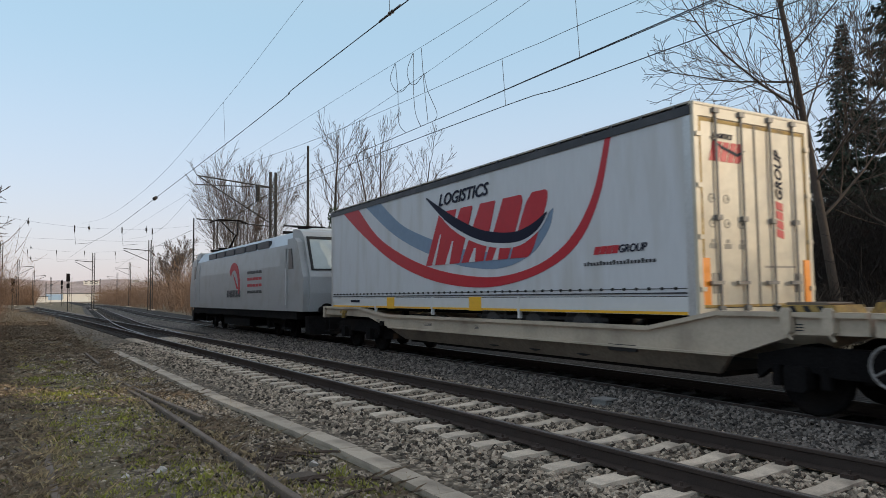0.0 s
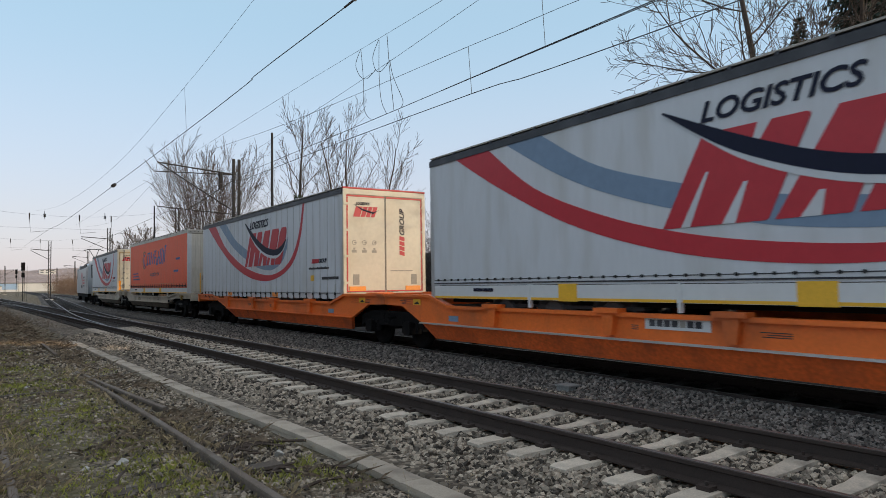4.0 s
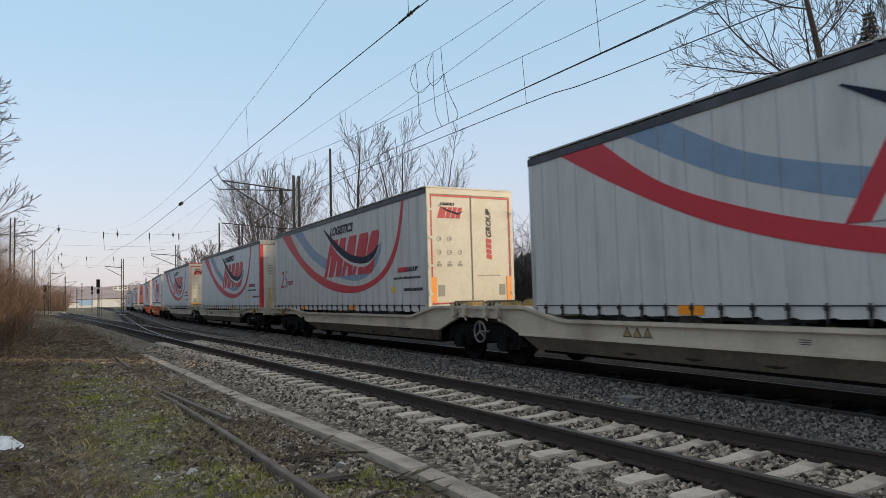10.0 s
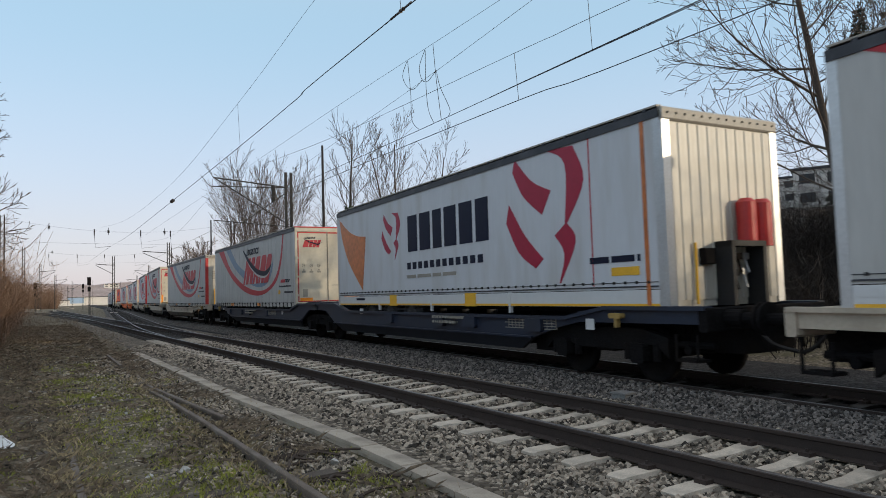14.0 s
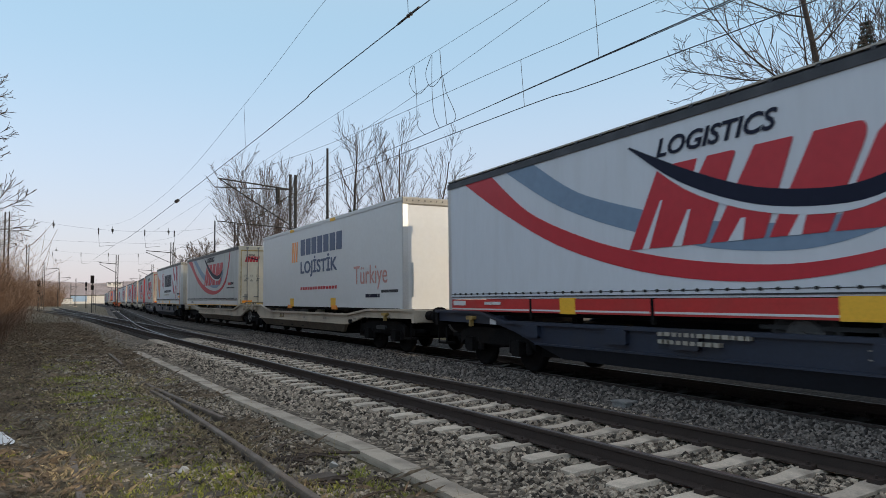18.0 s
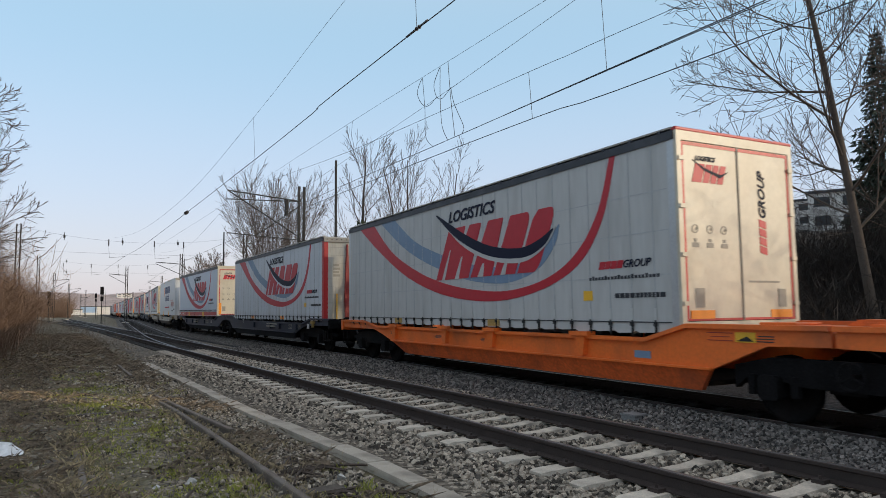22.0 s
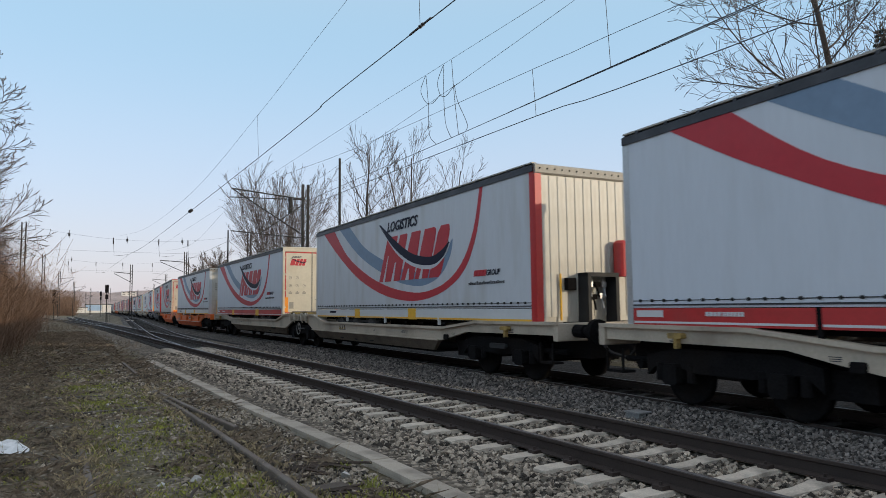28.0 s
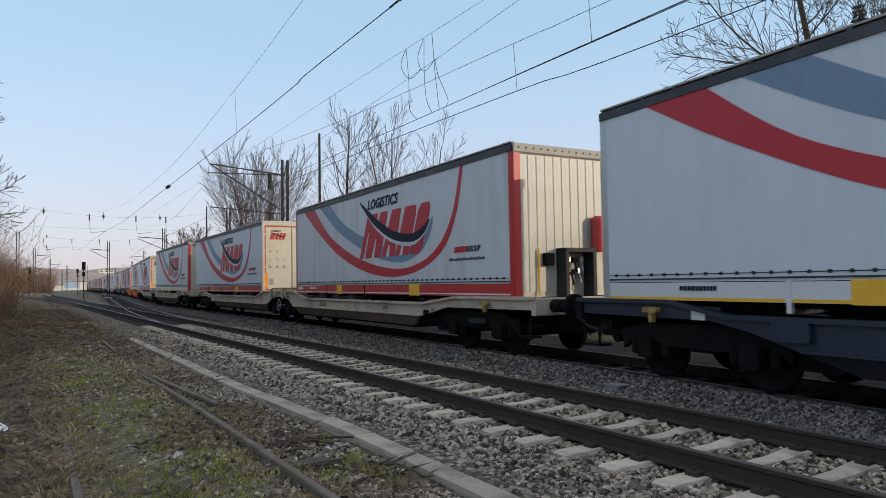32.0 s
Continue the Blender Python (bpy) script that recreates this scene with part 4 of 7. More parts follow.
def big_emblem(t, zt, wide=1.0, shift=0.0, scale=1.0, note=0.0, rise=0.0, base=None):
    """The curved red and blue bands, the leaning red blocks with a navy sweep and the small navy row above them."""
    k = (zt - 1.5) / 2.6

    def P(v, z):
        v = v if v < 6.1 else 6.1 + (v - 6.1) * wide
        return (-(v * scale + shift), 1.5 + rise + (z - 1.5) * k)

    def row(pts, n=5):
        return curve_pts([P(v, z) for v, z in pts], n)
    top = (zt - 0.15 - rise - 1.5) / k + 1.5
    part("red_band", Shape().strip(row([(1.02, top), (2.43, 3.20), (4.23, 2.40), (6.0, 1.90), (7.56, 1.67), (8.93, 1.66), (10.2, 1.89), (11.07, 2.31), (11.59, 3.02), (11.87, top)]),
                                   row([(2.12, top), (3.4, 3.08), (5.0, 2.46), (6.4, 2.1), (7.7, 1.90), (8.93, 1.84), (10.08, 2.02), (10.90, 2.42), (11.45, 3.08), (11.75, top)]), X0, X1), M_RED, t, "curved red printed band")
    part("blue_band", Shape().strip(row([(2.66, top), (4.1, 3.18), (5.4, 2.68), (6.9, 2.26), (7.8, 2.07), (8.94, 2.00), (9.86, 2.21), (10.36, 2.62), (10.5, 2.98)]),
                                    row([(3.6, top), (4.7, 3.32), (5.7, 2.96), (7.0, 2.60), (7.9, 2.42), (8.94, 2.32), (9.62, 2.44), (10.16, 2.74), (10.49, 3.0)]), X0 + 0.003, X1), M_BLUE, t, "grey-blue printed band")
    lean, zb, h = 0.58, 2.17, 1.18
    for v, w, n, rt, rb in ((6.08, 1.42, 0.1, 0.05, 0.03), (7.58, 0.80, 0.28, 0.05, 0.03), (8.45, 0.74, 0.08, 0.22, 0.03), (9.26, 0.62, 0.02, 0.26, 0.22)):
        # corners of a leaning block, the far upper and lower ones rounded
        def at(u, q, v=v, w=w, n=n):
            return P(v + w * u + lean * q + n * 0.5 * q * (1 - 2 * u), zb + h * q)
        far = [at(1 - rb + rb * math.sin(radians(a)), rb * (1 - math.cos(radians(a)))) for a in range(0, 91, 18)]
        far += [at(1 - rt + rt * math.cos(radians(a)), 1 - rt + rt * math.sin(radians(a))) for a in range(0, 91, 18)]
        part("red_block", Shape().prism([at(0, 0)] + far + [at(0.0 if w != 0.62 else 0.16, 1.0), at(0.0, 0.86)], X0 - 0.004, X1), M_RED, t, "leaning red printed block")
    for v, w, z0, z1 in ((6.36, 0.13, 0.0, 0.58), (6.93, 0.17, 0.0, 0.42), (6.84, 0.16, 1.0, 0.70), (7.86, 0.22, 0.0, 0.24), (8.70, 0.17, 0.0, 0.30)):
        o = lean * z0
        e = lean * z1
        part("pale_slit", Shape().prism([P(v + o, zb + h * z0), P(v + w + o, zb + h * z0), P(v + w * 0.6 + e, zb + h * z1), P(v + w * 0.3 + e, zb + h * z1)], X0 - 0.007, X1), base, t)
    part("white_sweep", Shape().strip(row([(6.2, 3.70), (7.2, 2.95), (8.3, 2.51), (9.4, 2.38), (10.1, 2.62), (10.42, 2.96)]), row([(6.2, 3.72), (7.3, 3.14), (8.3, 2.76), (9.3, 2.62), (9.9, 2.74), (10.40, 2.98)]), X0 - 0.009, X1), base, t)
    part("navy_sweep", Shape().strip(row([(6.12, 3.74), (7.1, 3.07), (8.29, 2.60), (9.42, 2.47), (10.05, 2.63), (10.36, 2.92)]), row([(6.14, 3.76), (7.3, 3.20), (8.3, 2.82), (9.3, 2.67), (9.9, 2.76), (10.34, 2.95)]), X0 - 0.012, X1), M_NAVY, t, "dark navy sweep across the blocks")
    a = P(6.68, 3.49)
    lettering("LOGISTICS", t, M_NAVY, (X0 - 0.004, a[0], a[1]), 1.98 * scale * (1 + (wide - 1) * 0.4), 0.27 * k, "dark navy slanting lettering")
    a, b = P(note + 11.98, 2.11), P(note + 12.53, 2.11)
    lettering("GROUP", t, M_NAVY, (X0, a[0], a[1]), a[0] - b[0], 0.125, "small navy slanting lettering")
    for i in range(4):
        v = note + 11.44 + i * 0.13
        part("small_red_mark", Shape().prism([P(v, 2.11), P(v + 0.115, 2.11), P(v + 0.155, 2.235), P(v + 0.04, 2.235)], X0, X1), M_RED, t)
    s3 = Shape()
    for i in range(21):
        v = note + 11.22 + i * 0.07
        z = 1.985 + (0.02 if i % 4 == 1 else 0)
        s3.prism([P(v, 1.935), P(v + 0.045, 1.935), P(v + 0.045, z), P(v, z)], X0, X1)
    tagged(part("fine_print", s3, M_ROOFRIM, t), kind="stuff")


LETTERS = {}


def letter_mesh(words, material, shear=0.3):
    """Bold slanting letters filling a unit square."""
    key = (words, material.name, shear)
    if key not in LETTERS:
        cu = bpy.data.curves.new("lettering", "FONT")
        cu.body, cu.size, cu.shear, cu.extrude, cu.resolution_u, cu.offset = words, 1.0, shear, 0.003, 3, 0.022
        tmp = new("lettering", cu)
        me = bpy.data.meshes.new_from_object(tmp.evaluated_get(bpy.context.evaluated_depsgraph_get()))
        bpy.data.objects.remove(tmp)
        xs, ys = [v.co.x for v in me.vertices], [v.co.y for v in me.vertices]
        for v in me.vertices:
            v.co.x = (v.co.x - min(xs)) / (max(xs) - min(xs))
            v.co.y = (v.co.y - min(ys)) / (max(ys) - min(ys))
        me.materials.clear()
        me.materials.append(material)
        LETTERS[key] = me
    return LETTERS[key]


def lettering(words, t, material, at, wide, high, label="", rear=False, shear=0.3):
    """Letters on the near side, or upright along a rear door."""
    ob = part("lettering", letter_mesh(words, material, shear), None, t, label)
    m = Matrix(((0, 0, -1), (-1, 0, 0), (0, 1, 0))) if not rear else Matrix(((0, -1, 0), (0, 0, -1), (1, 0, 0))) if rear == "up" else Matrix(((1, 0, 0), (0, 0, -1), (0, 1, 0)))
    ob.matrix_basis = Matrix.Translation(at) @ m.to_4x4() @ Matrix.Diagonal((wide, high, 1, 1))
    return ob


def text_part(words, t, material, v, z, size, label, shear=0.2, x=None):
    """Raised lettering on the near side."""
    cu = bpy.data.curves.new("lettering", "FONT")
    cu.body, cu.size, cu.shear, cu.extrude, cu.resolution_u = words, size, shear, 0.003, 3
    tmp = new("lettering", cu)
    dg = bpy.context.evaluated_depsgraph_get()
    me = bpy.data.meshes.new_from_object(tmp.evaluated_get(dg))
    bpy.data.objects.remove(tmp)
    me.materials.clear()
    me.materials.append(material)
    ob = part("lettering", me, None, t, label)
    ob.matrix_basis = Matrix(((0, 0, -1, X0 if x is None else x), (-1, 0, 0, -v), (0, 1, 0, z), (0, 0, 0, 1)))
    return ob


def bars_row(t, name, material, v, z, h, widths, gap=0.04, lean=0.0):
    for w in widths:
        part(name, Shape().prism([(-v, z), (-v - w, z), (-v - w - lean, z + h), (-v - lean, z + h)], X0, X1), material, t)
        v += w + gap


def ring(t, name, material, v, z, r0, r1, a0=0, a1=360, n=24, squash=1.0):
    a = [radians(a0 + (a1 - a0) * i / n) for i in range(n + 1)]
    s = Shape().strip([(-v - r0 * math.cos(q), z + squash * r0 * math.sin(q)) for q in a], [(-v - r1 * math.cos(q), z + squash * r1 * math.sin(q)) for q in a], X0, X1)
    return part(name, s, material, t)


def doors(t, zt, frame_mat, rods, reflect):
    """Two rear doors facing backwards, with frame, hinges, stickers and reflectors."""
    y = -13.62
    zb = 1.17
    fr = Shape().box(-HALF, -HALF + 0.09, y - 0.05, y + 0.02, zb, zt - 0.02).box(HALF - 0.09, HALF, y - 0.05, y + 0.02, zb, zt - 0.02)
    fr.box(-HALF + 0.09, HALF - 0.09, y - 0.05, y + 0.02, zt - 0.16, zt - 0.02).box(-HALF + 0.09, HALF - 0.09, y - 0.05, y + 0.02, zb, zb + 0.10)
    part("rear_frame", fr, M_DOOR, t)
    for sx in (-1, 1):
        a, b = (-HALF + 0.10, -0.008) if sx < 0 else (0.008, HALF - 0.10)
        d = part("rear_door", Shape().box(a, b, y - 0.035, y + 0.01, zb + 0.11, zt - 0.17), M_DOOR, t, "cream-white rear door")
        tr = Shape().box(a, b, y - 0.042, y - 0.03, zt - 0.225, zt - 0.175).box(a, b, y - 0.042, y - 0.03, zb + 0.11, zb + 0.145)
        xo = a if sx < 0 else b - 0.04
        tr.box(xo, xo + 0.04, y - 0.042, y - 0.03, zb + 0.145, zt - 0.225)
        part("door_trim", tr, M_REDPAINT if frame_mat is M_REDPAINT or not rods else M_CLAMP, d, "thin coloured edge line")
        part("door_seal", Shape().box(-0.02 if sx < 0 else 0.008, -0.008 if sx < 0 else 0.02, y - 0.045, y - 0.03, zb + 0.11, zt - 0.17), M_MARK, d)
        for z in (1.5, 2.2, 2.9, 3.6):
            part("hinge", Shape().box(sx * (HALF - 0.02) - 0.1 * (sx > 0), sx * (HALF - 0.02) + 0.1 * (sx < 0), y - 0.075, y - 0.045, z, z + 0.06), M_DOOR, d)
        if reflect:
            part("reflector", Shape().box(sx * 1.12 - 0.075, sx * 1.12 + 0.075, y - 0.05, y - 0.03, zb + 0.15, zb + 0.78), M_REFLECT, d, "orange reflecting panel")
        else:
            part("reflector", Shape().box(min(sx * 0.62, sx * 1.1), max(sx * 0.62, sx * 1.1), y - 0.05, y - 0.03, zb + 0.14, zb + 0.26), M_REFLECT, d, "orange reflecting strip")
        part("lamp_panel", Shape().box(sx * 0.9 - 0.09, sx * 0.9 + 0.09, y - 0.045, y - 0.03, zb + 0.3, zb + 0.58), M_MARK, d)
        if rods:
            for xx in (0.32, 0.86):
                s = Shape().tube((sx * xx, y - 0.07, zb + 0.04), (sx * xx, y - 0.07, zt - 0.06), 0.018)
                for z in (zb + 0.06, zt - 0.1, zb + 1.3):
                    s.box(sx * xx - 0.05, sx * xx + 0.05, y - 0.10, y - 0.03, z, z + 0.07)
                s.box(sx * xx - 0.22, sx * xx + 0.02, y - 0.11, y - 0.07, zb + 0.42, zb + 0.47)
                part("lock_rod", s, M_RIM, d)
        if sx < 0:
            for i, w in enumerate((0.2, 0.13, 0.12, 0.12)):
                x = -0.98 + sum((0.2, 0.13, 0.12, 0.12)[:i]) + i * 0.025
                part("red_block", Shape().prism([(x, zt - 0.76), (x + w, zt - 0.76), (x + w + 0.09, zt - 0.48), (x + 0.09, zt - 0.48)], y - 0.042, y - 0.03, axis=1), M_RED, d, "small leaning red block")
            part("navy_sweep", Shape().prism([(-0.96, zt - 0.43), (-0.72, zt - 0.58), (-0.38, zt - 0.67), (-0.2, zt - 0.56), (-0.38, zt - 0.62), (-0.7, zt - 0.54)], y - 0.045, y - 0.03, axis=1), M_NAVY, d)
            lettering("LOGISTICS", d, M_NAVY, (-0.9, y - 0.045, zt - 0.44), 0.42, 0.075, "small navy lettering", "flat")
            for r in range(2 if reflect else 1):
                for c in range(2 if reflect and r == 0 else 3):
                    part("sticker", ME_RING, None, d, at=pose(-0.95 + c * 0.30, y - 0.036, zt - (1.28 if reflect else 1.45) - r * 0.34))
            zm = zt - (1.97 if reflect else 1.72)
            for c in range(3):
                part("small_mark", Shape().box(-1.02 + c * 0.30, -0.88 + c * 0.30, y - 0.04, y - 0.03, zm, zm + 0.07).box(-0.98 + c * 0.30, -0.92 + c * 0.30, y - 0.04, y - 0.03, zm + 0.08, zm + 0.13), M_MARK, d)
        else:
            for i in range(4):
                z0 = zt - 1.80 + i * 0.135
                part("red_mark", Shape().prism([(0.44, z0 + 0.04), (0.60, z0), (0.60, z0 + 0.115), (0.44, z0 + 0.155)], y - 0.042, y - 0.03, axis=1), M_RED, d)
            lettering("GROUP", d, M_NAVY, (0.60, y - 0.042, zt - 1.22), 0.74, 0.16, "navy lettering reading upwards", "up")
            tagged(part("fine_print", Shape().box(0.15, 0.85, y - 0.04, y - 0.03, zt - 2.22, zt - 2.19), M_MARK, d), kind="stuff")


def headboard(t, zt, post_mat, cylinders, plain=False, smooth=False, pale=False):
    """The flat front wall of a trailer that rides backwards: ribs, corner posts, couplings, refrigerator box or cylinders."""
    y = -13.62
    zb = 1.17
    part("headboard_panel", Shape().box(-HALF + 0.1, HALF - 0.1, y - 0.02, y + 0.02, zb, zt - 0.05), M_HEAD if not plain else M_BOXWHITE, t, "pale ribbed front wall")
    if smooth:
        for x in (-0.42, 0.42):
            part("tapered_rib", Shape().prism([(x - 0.07, zb + 0.05), (x + 0.07, zb + 0.05), (x + 0.085, zb + 0.9), (x + 0.02, zt - 0.25), (x - 0.02, zt - 0.25), (x - 0.085, zb + 0.9)], y - (0.05 if pale else 0.12), y - 0.02, axis=1), M_HEAD if pale else M_DARKRED, t, "pale upright rib" if pale else "dark red tapered rib")
        for k in range(9):
            part("seam_line", Shape().box(-1.1, 1.1, y - 0.023, y - 0.015, zb + 0.28 + k * 0.28, zb + 0.288 + k * 0.28), M_MARK, t)
        for k in range(4):
            part("notice", Shape().box(-0.92, -0.66 - 0.05 * (k % 2), y - 0.026, y - 0.018, 2.66 + k * 0.12, 2.74 + k * 0.12), M_MARK, t)
        part("hose_cluster", Shape().path(curve_pts([(-0.1, y - 0.12, 1.78), (0.02, y - 0.2, 1.5), (0.14, y - 0.1, 1.35)], 4), 0.022).path(curve_pts([(0.1, y - 0.12, 1.8), (0.2, y - 0.2, 1.55), (0.3, y - 0.1, 1.3)], 4), 0.022), M_DARK if pale else M_DARKRED, t, "coiled air hoses")
    elif not plain:
        me = Shape().prism([(-0.10, y - 0.02), (-0.085, y - 0.036), (0.085, y - 0.036), (0.10, y - 0.02)], zb + 0.1, zt - 0.22, axis=2).mesh("rib", M_HEAD)
        for i in range(11):
            part("rib", me, None, t, at=pose(-1.05 + i * 0.21, 0, 0))
    for sx in (-1, 1):
        part("corner_post", Shape().box(min(sx * HALF, sx * (HALF - 0.15)), max(sx * HALF, sx * (HALF - 0.15)), y - 0.05, y + 0.03, zb, zt - 0.06, 0.02), post_mat, t)
    part("header", Shape().box(-HALF, HALF, y - 0.07, y + 0.03, zt - 0.2, zt, 0.03), M_HEADER, t, "weathered top rail with rivets")
    rv = Shape()
    for i in range(14):
        x = -1.17 + i * 0.18
        rv.tube((x, y - 0.068, zt - 0.09), (x, y - 0.082, zt - 0.09), 0.018, n=6)
    tagged(part("rivets", rv, M_DARK, t), kind="stuff")
    if plain:
        part("door_handle", Shape().tube((-1.0, y - 0.06, 1.5), (-1.0, y - 0.06, 2.4), 0.025), M_ALU, t)
        return
    if smooth:
        part("air_coupling", Shape().box(-0.15, 0.15, y - 0.14, y - 0.03, zb + 0.5, zb + 0.62).box(-0.02, 0.1, y - 0.12, y - 0.03, zb + 0.7, zb + 0.85), M_DARK, t)
        part("grab_rail", Shape().tube((-0.8, y - 0.08, 1.1), (-0.8, y - 0.08, 2.05), 0.025), M_YELLOW, t)
        part("name_plate", Shape().box(0.62, 0.86, y - 0.03, y - 0.015, 2.05, 2.3), M_MARK, t)
        return
    fr = Shape().box(-0.28, -0.20, y - 0.34, y - 0.02, zb, zb + 0.95).box(0.42, 0.50, y - 0.34, y - 0.02, zb, zb + 0.95).box(-0.28, 0.50, y - 0.34, y - 0.02, zb + 0.87, zb + 0.95)
    part("coupling_frame", fr, M_BLACK, t, "black frame round the air couplings")
    for i, (x, z) in enumerate(((-0.05, 1.85), (0.14, 1.85), (0.3, 1.85), (0.05, 1.6), (0.25, 1.62))):
        part("air_coupling", Shape().box(x - 0.06, x + 0.06, y - 0.13, y - 0.03, z, z + 0.10).tube((x, y - 0.1, z), (x, y - 0.16, z - 0.2), 0.02), M_DARK if i % 2 else M_ALU, t)
    part("junction_box", Shape().box(-0.62, -0.42, y - 0.16, y - 0.03, 1.78, 2.02, 0.02), M_DARK, t)
    part("grab_rail", Shape().tube((-0.74, y - 0.08, 1.2), (-0.74, y - 0.08, 2.1), 0.02), M_YELLOW, t)
    for i in range(cylinders):
        xc = (0.72 if cylinders == 1 else 0.30) + i * 0.36
        part("extinguisher_case", Shape().tube((xc, y - 0.17, 2.05), (xc, y - 0.17, 2.72), 0.145, n=16).tube((xc, y - 0.17, 2.72), (xc, y - 0.17, 2.78), 0.145, 0.09, n=16), M_REDPAINT, t, "red extinguisher case")


def trailer(c, zt, cover, sill, end, art):
    """A curtain-sided semi-trailer of 13.62 m; local y = 0 at its leading end, z = 0 at the rail head."""
    covers = {"white": (M_WHITE, "white"), "clean": (M_WHITE_NEW, "clean white"), "old": (M_WHITE_OLD, "greyed white"), "orange": (M_ORANGE_T, "orange"), "box": (M_BOXWHITE, "smooth white")}
    cm, word = covers[cover]
    arts = {"emblem": "with curved red and blue bands", "years": "with red bands and large figures", "script": "with faded blue script shapes", "flame": "with red twists and navy blocks", "words": "with slate-blue blocks and faded red lettering"}
    ends = {"doors": "red-framed doors", "rods": "rodded doors", "pale": "pale doors", "head": "ribbed end", "posts": "red end posts", "plain": "plain end"}
    t = thing("semi_trailer", f"{word} semi-trailer {arts[art]}, {ends[end]}", "semi-trailer", "trailers on the freight train")
    zs = 1.47 if sill != "hooks" else 1.245 if cover != "box" else 1.2
    y1 = -13.62
    core = Shape().prism([(-HALF + 0.012, max(1.30, zs - 0.03)), (HALF - 0.012, max(1.30, zs - 0.03)), (HALF - 0.012, zt - 0.05), (HALF - 0.06, zt - 0.015), (-HALF + 0.06, zt - 0.015), (-HALF + 0.012, zt - 0.05)], y1 + 0.02, -0.02, axis=1)
    part("body", core, cm, t)
    for sx in (-1, 1):
        part("curtain" if cover != "box" else "side_panel", Shape().box(min(sx * HALF, sx * (HALF - 0.02)), max(sx * HALF, sx * (HALF - 0.02)), y1 + 0.14, -0.12, zs, zt - 0.12), cm, t)
        if cover != "box":
            rim = Shape().prism([(sx * (HALF - 0.03), zt - 0.15), (sx * (HALF + 0.022), zt - 0.15), (sx * (HALF + 0.022), zt - 0.03), (sx * (HALF - 0.04), zt + 0.012), (sx * (HALF - 0.10), zt + 0.012), (sx * (HALF - 0.10), zt - 0.03)], y1, 0, axis=1)
            part("roof_rim", rim, M_ROOFRIM if cover != "orange" else M_HEAD, t, "dark grey roof rim" if cover != "orange" else "pale roof rim")
        else:
            part("roof_rim", Shape().box(min(sx * HALF, sx * (HALF + 0.015)), max(sx * HALF, sx * (HALF + 0.015)), y1, 0, zt - 0.10, zt), M_BOXWHITE, t)
    lips = Shape()
    for i in range(22):
        v = 0.35 + i * 0.62
        lips.box(-HALF - 0.026, -HALF + 0.02, -v - 0.03, -v + 0.03, zt - 0.03, zt + 0.012)
    if cover != "box":
        # Pale strip: light along the rail's top is put into its colour.
        part("roof_edge", Shape().box(-HALF - 0.012, -HALF + 0.09, y1 + 0.02, -0.02, zt + 0.008, zt + 0.035), M_HEADER, t, "weathered roof edge, paled like the rail's lit top")
        tagged(part("roof_roller", lips, M_ROOFRIM, t), kind="stuff")
    for y in (-0.06, y1 + 0.07):
        part("corner_post", Shape().box(-HALF - 0.004, -HALF + 0.12, y - 0.065, y + 0.065, 1.17, zt - 0.13, 0.015), M_REDPAINT if (end == "posts" and (y < -5 or c == 19)) else M_ALU if cover != "box" else M_BOXWHITE, t)
    part("chassis", Shape().box(-1.0, 1.0, y1 + 0.1, -0.4, 1.10, 1.36), M_DARK, t)
    # sill along the near side
    if sill in ("yellow", "red"):
        base = M_BOXWHITE if sill == "yellow" else M_REDPAINT
        cuts = (0.09, 3.2, 6.3, 9.6, 13.52)
        for a, b in zip(cuts[:-1], cuts[1:]):
            s = part("sill_panel", Shape().box(-HALF + 0.004, -HALF + 0.05, -b + 0.035, -a - 0.035, 1.18, 1.43, 0.01), base, t)
            part("reflex_strip", Shape().box(-HALF - 0.002, -HALF + 0.03, -b + 0.05, -a - 0.05, 1.185 if sill == "yellow" else 1.21, 1.225 if sill == "yellow" else 1.24), M_YELLOW if sill == "yellow" else M_BOXWHITE, s)
        for v in cuts[1:-1]:
            part("sill_support", Shape().box(-HALF + 0.002, -HALF + 0.06, -v - 0.03, -v + 0.03, 1.05, 1.44, 0.008), base if sill == "yellow" else M_DARK, t)
        for v, w in () if c == 10 else ((3.95, 0.42), (7.9, 0.45)) if sill == "yellow" else ((4.1, 0.42), (9.12, 0.55)):
            part("clamp_mark", Shape().box(-HALF - 0.004, -HALF + 0.03, -v - w, -v, 1.17, 1.45), M_YELLOW, t, "yellow lifting mark")
        part("plate", Shape().box(-HALF - 0.002, -HALF + 0.03, -0.75, -0.2, 1.3, 1.40), M_BOXWHITE, t)
        bars_row(t, "number_print", M_BOXWHITE if sill == "red" else M_NAVY, 1.55, 1.32, 0.06, (0.05, 0.05, 0.05, 0.05, 0.0, 0.04, 0.04, 0.04, 0.04, 0.04, 0.04), 0.018)
        studs = Shape()
        for i in range(54):
            v = 0.3 + i * 0.245
            studs.tube((-HALF + 0.01, -v, zs + 0.075), (-HALF - 0.028, -v, zs + 0.075), 0.024, n=6)
        tagged(part("studs", studs, M_BLACK, t, "row of black fastening studs"), kind="stuff")
        part("edge_rope", Shape().box(-HALF - 0.006, -HALF, y1 + 0.15, -0.13, zs + 0.068, zs + 0.08), M_ROOFRIM, t)
        part("hem", Shape().box(-HALF - 0.005, -HALF, y1 + 0.15, -0.13, zs, zs + 0.022), M_ROOFRIM, t)
    else:
        part("side_rail", Shape().box(-HALF + 0.06, -HALF + 0.12, y1 + 0.1, -0.1, 1.12, 1.30), M_DARK, t)
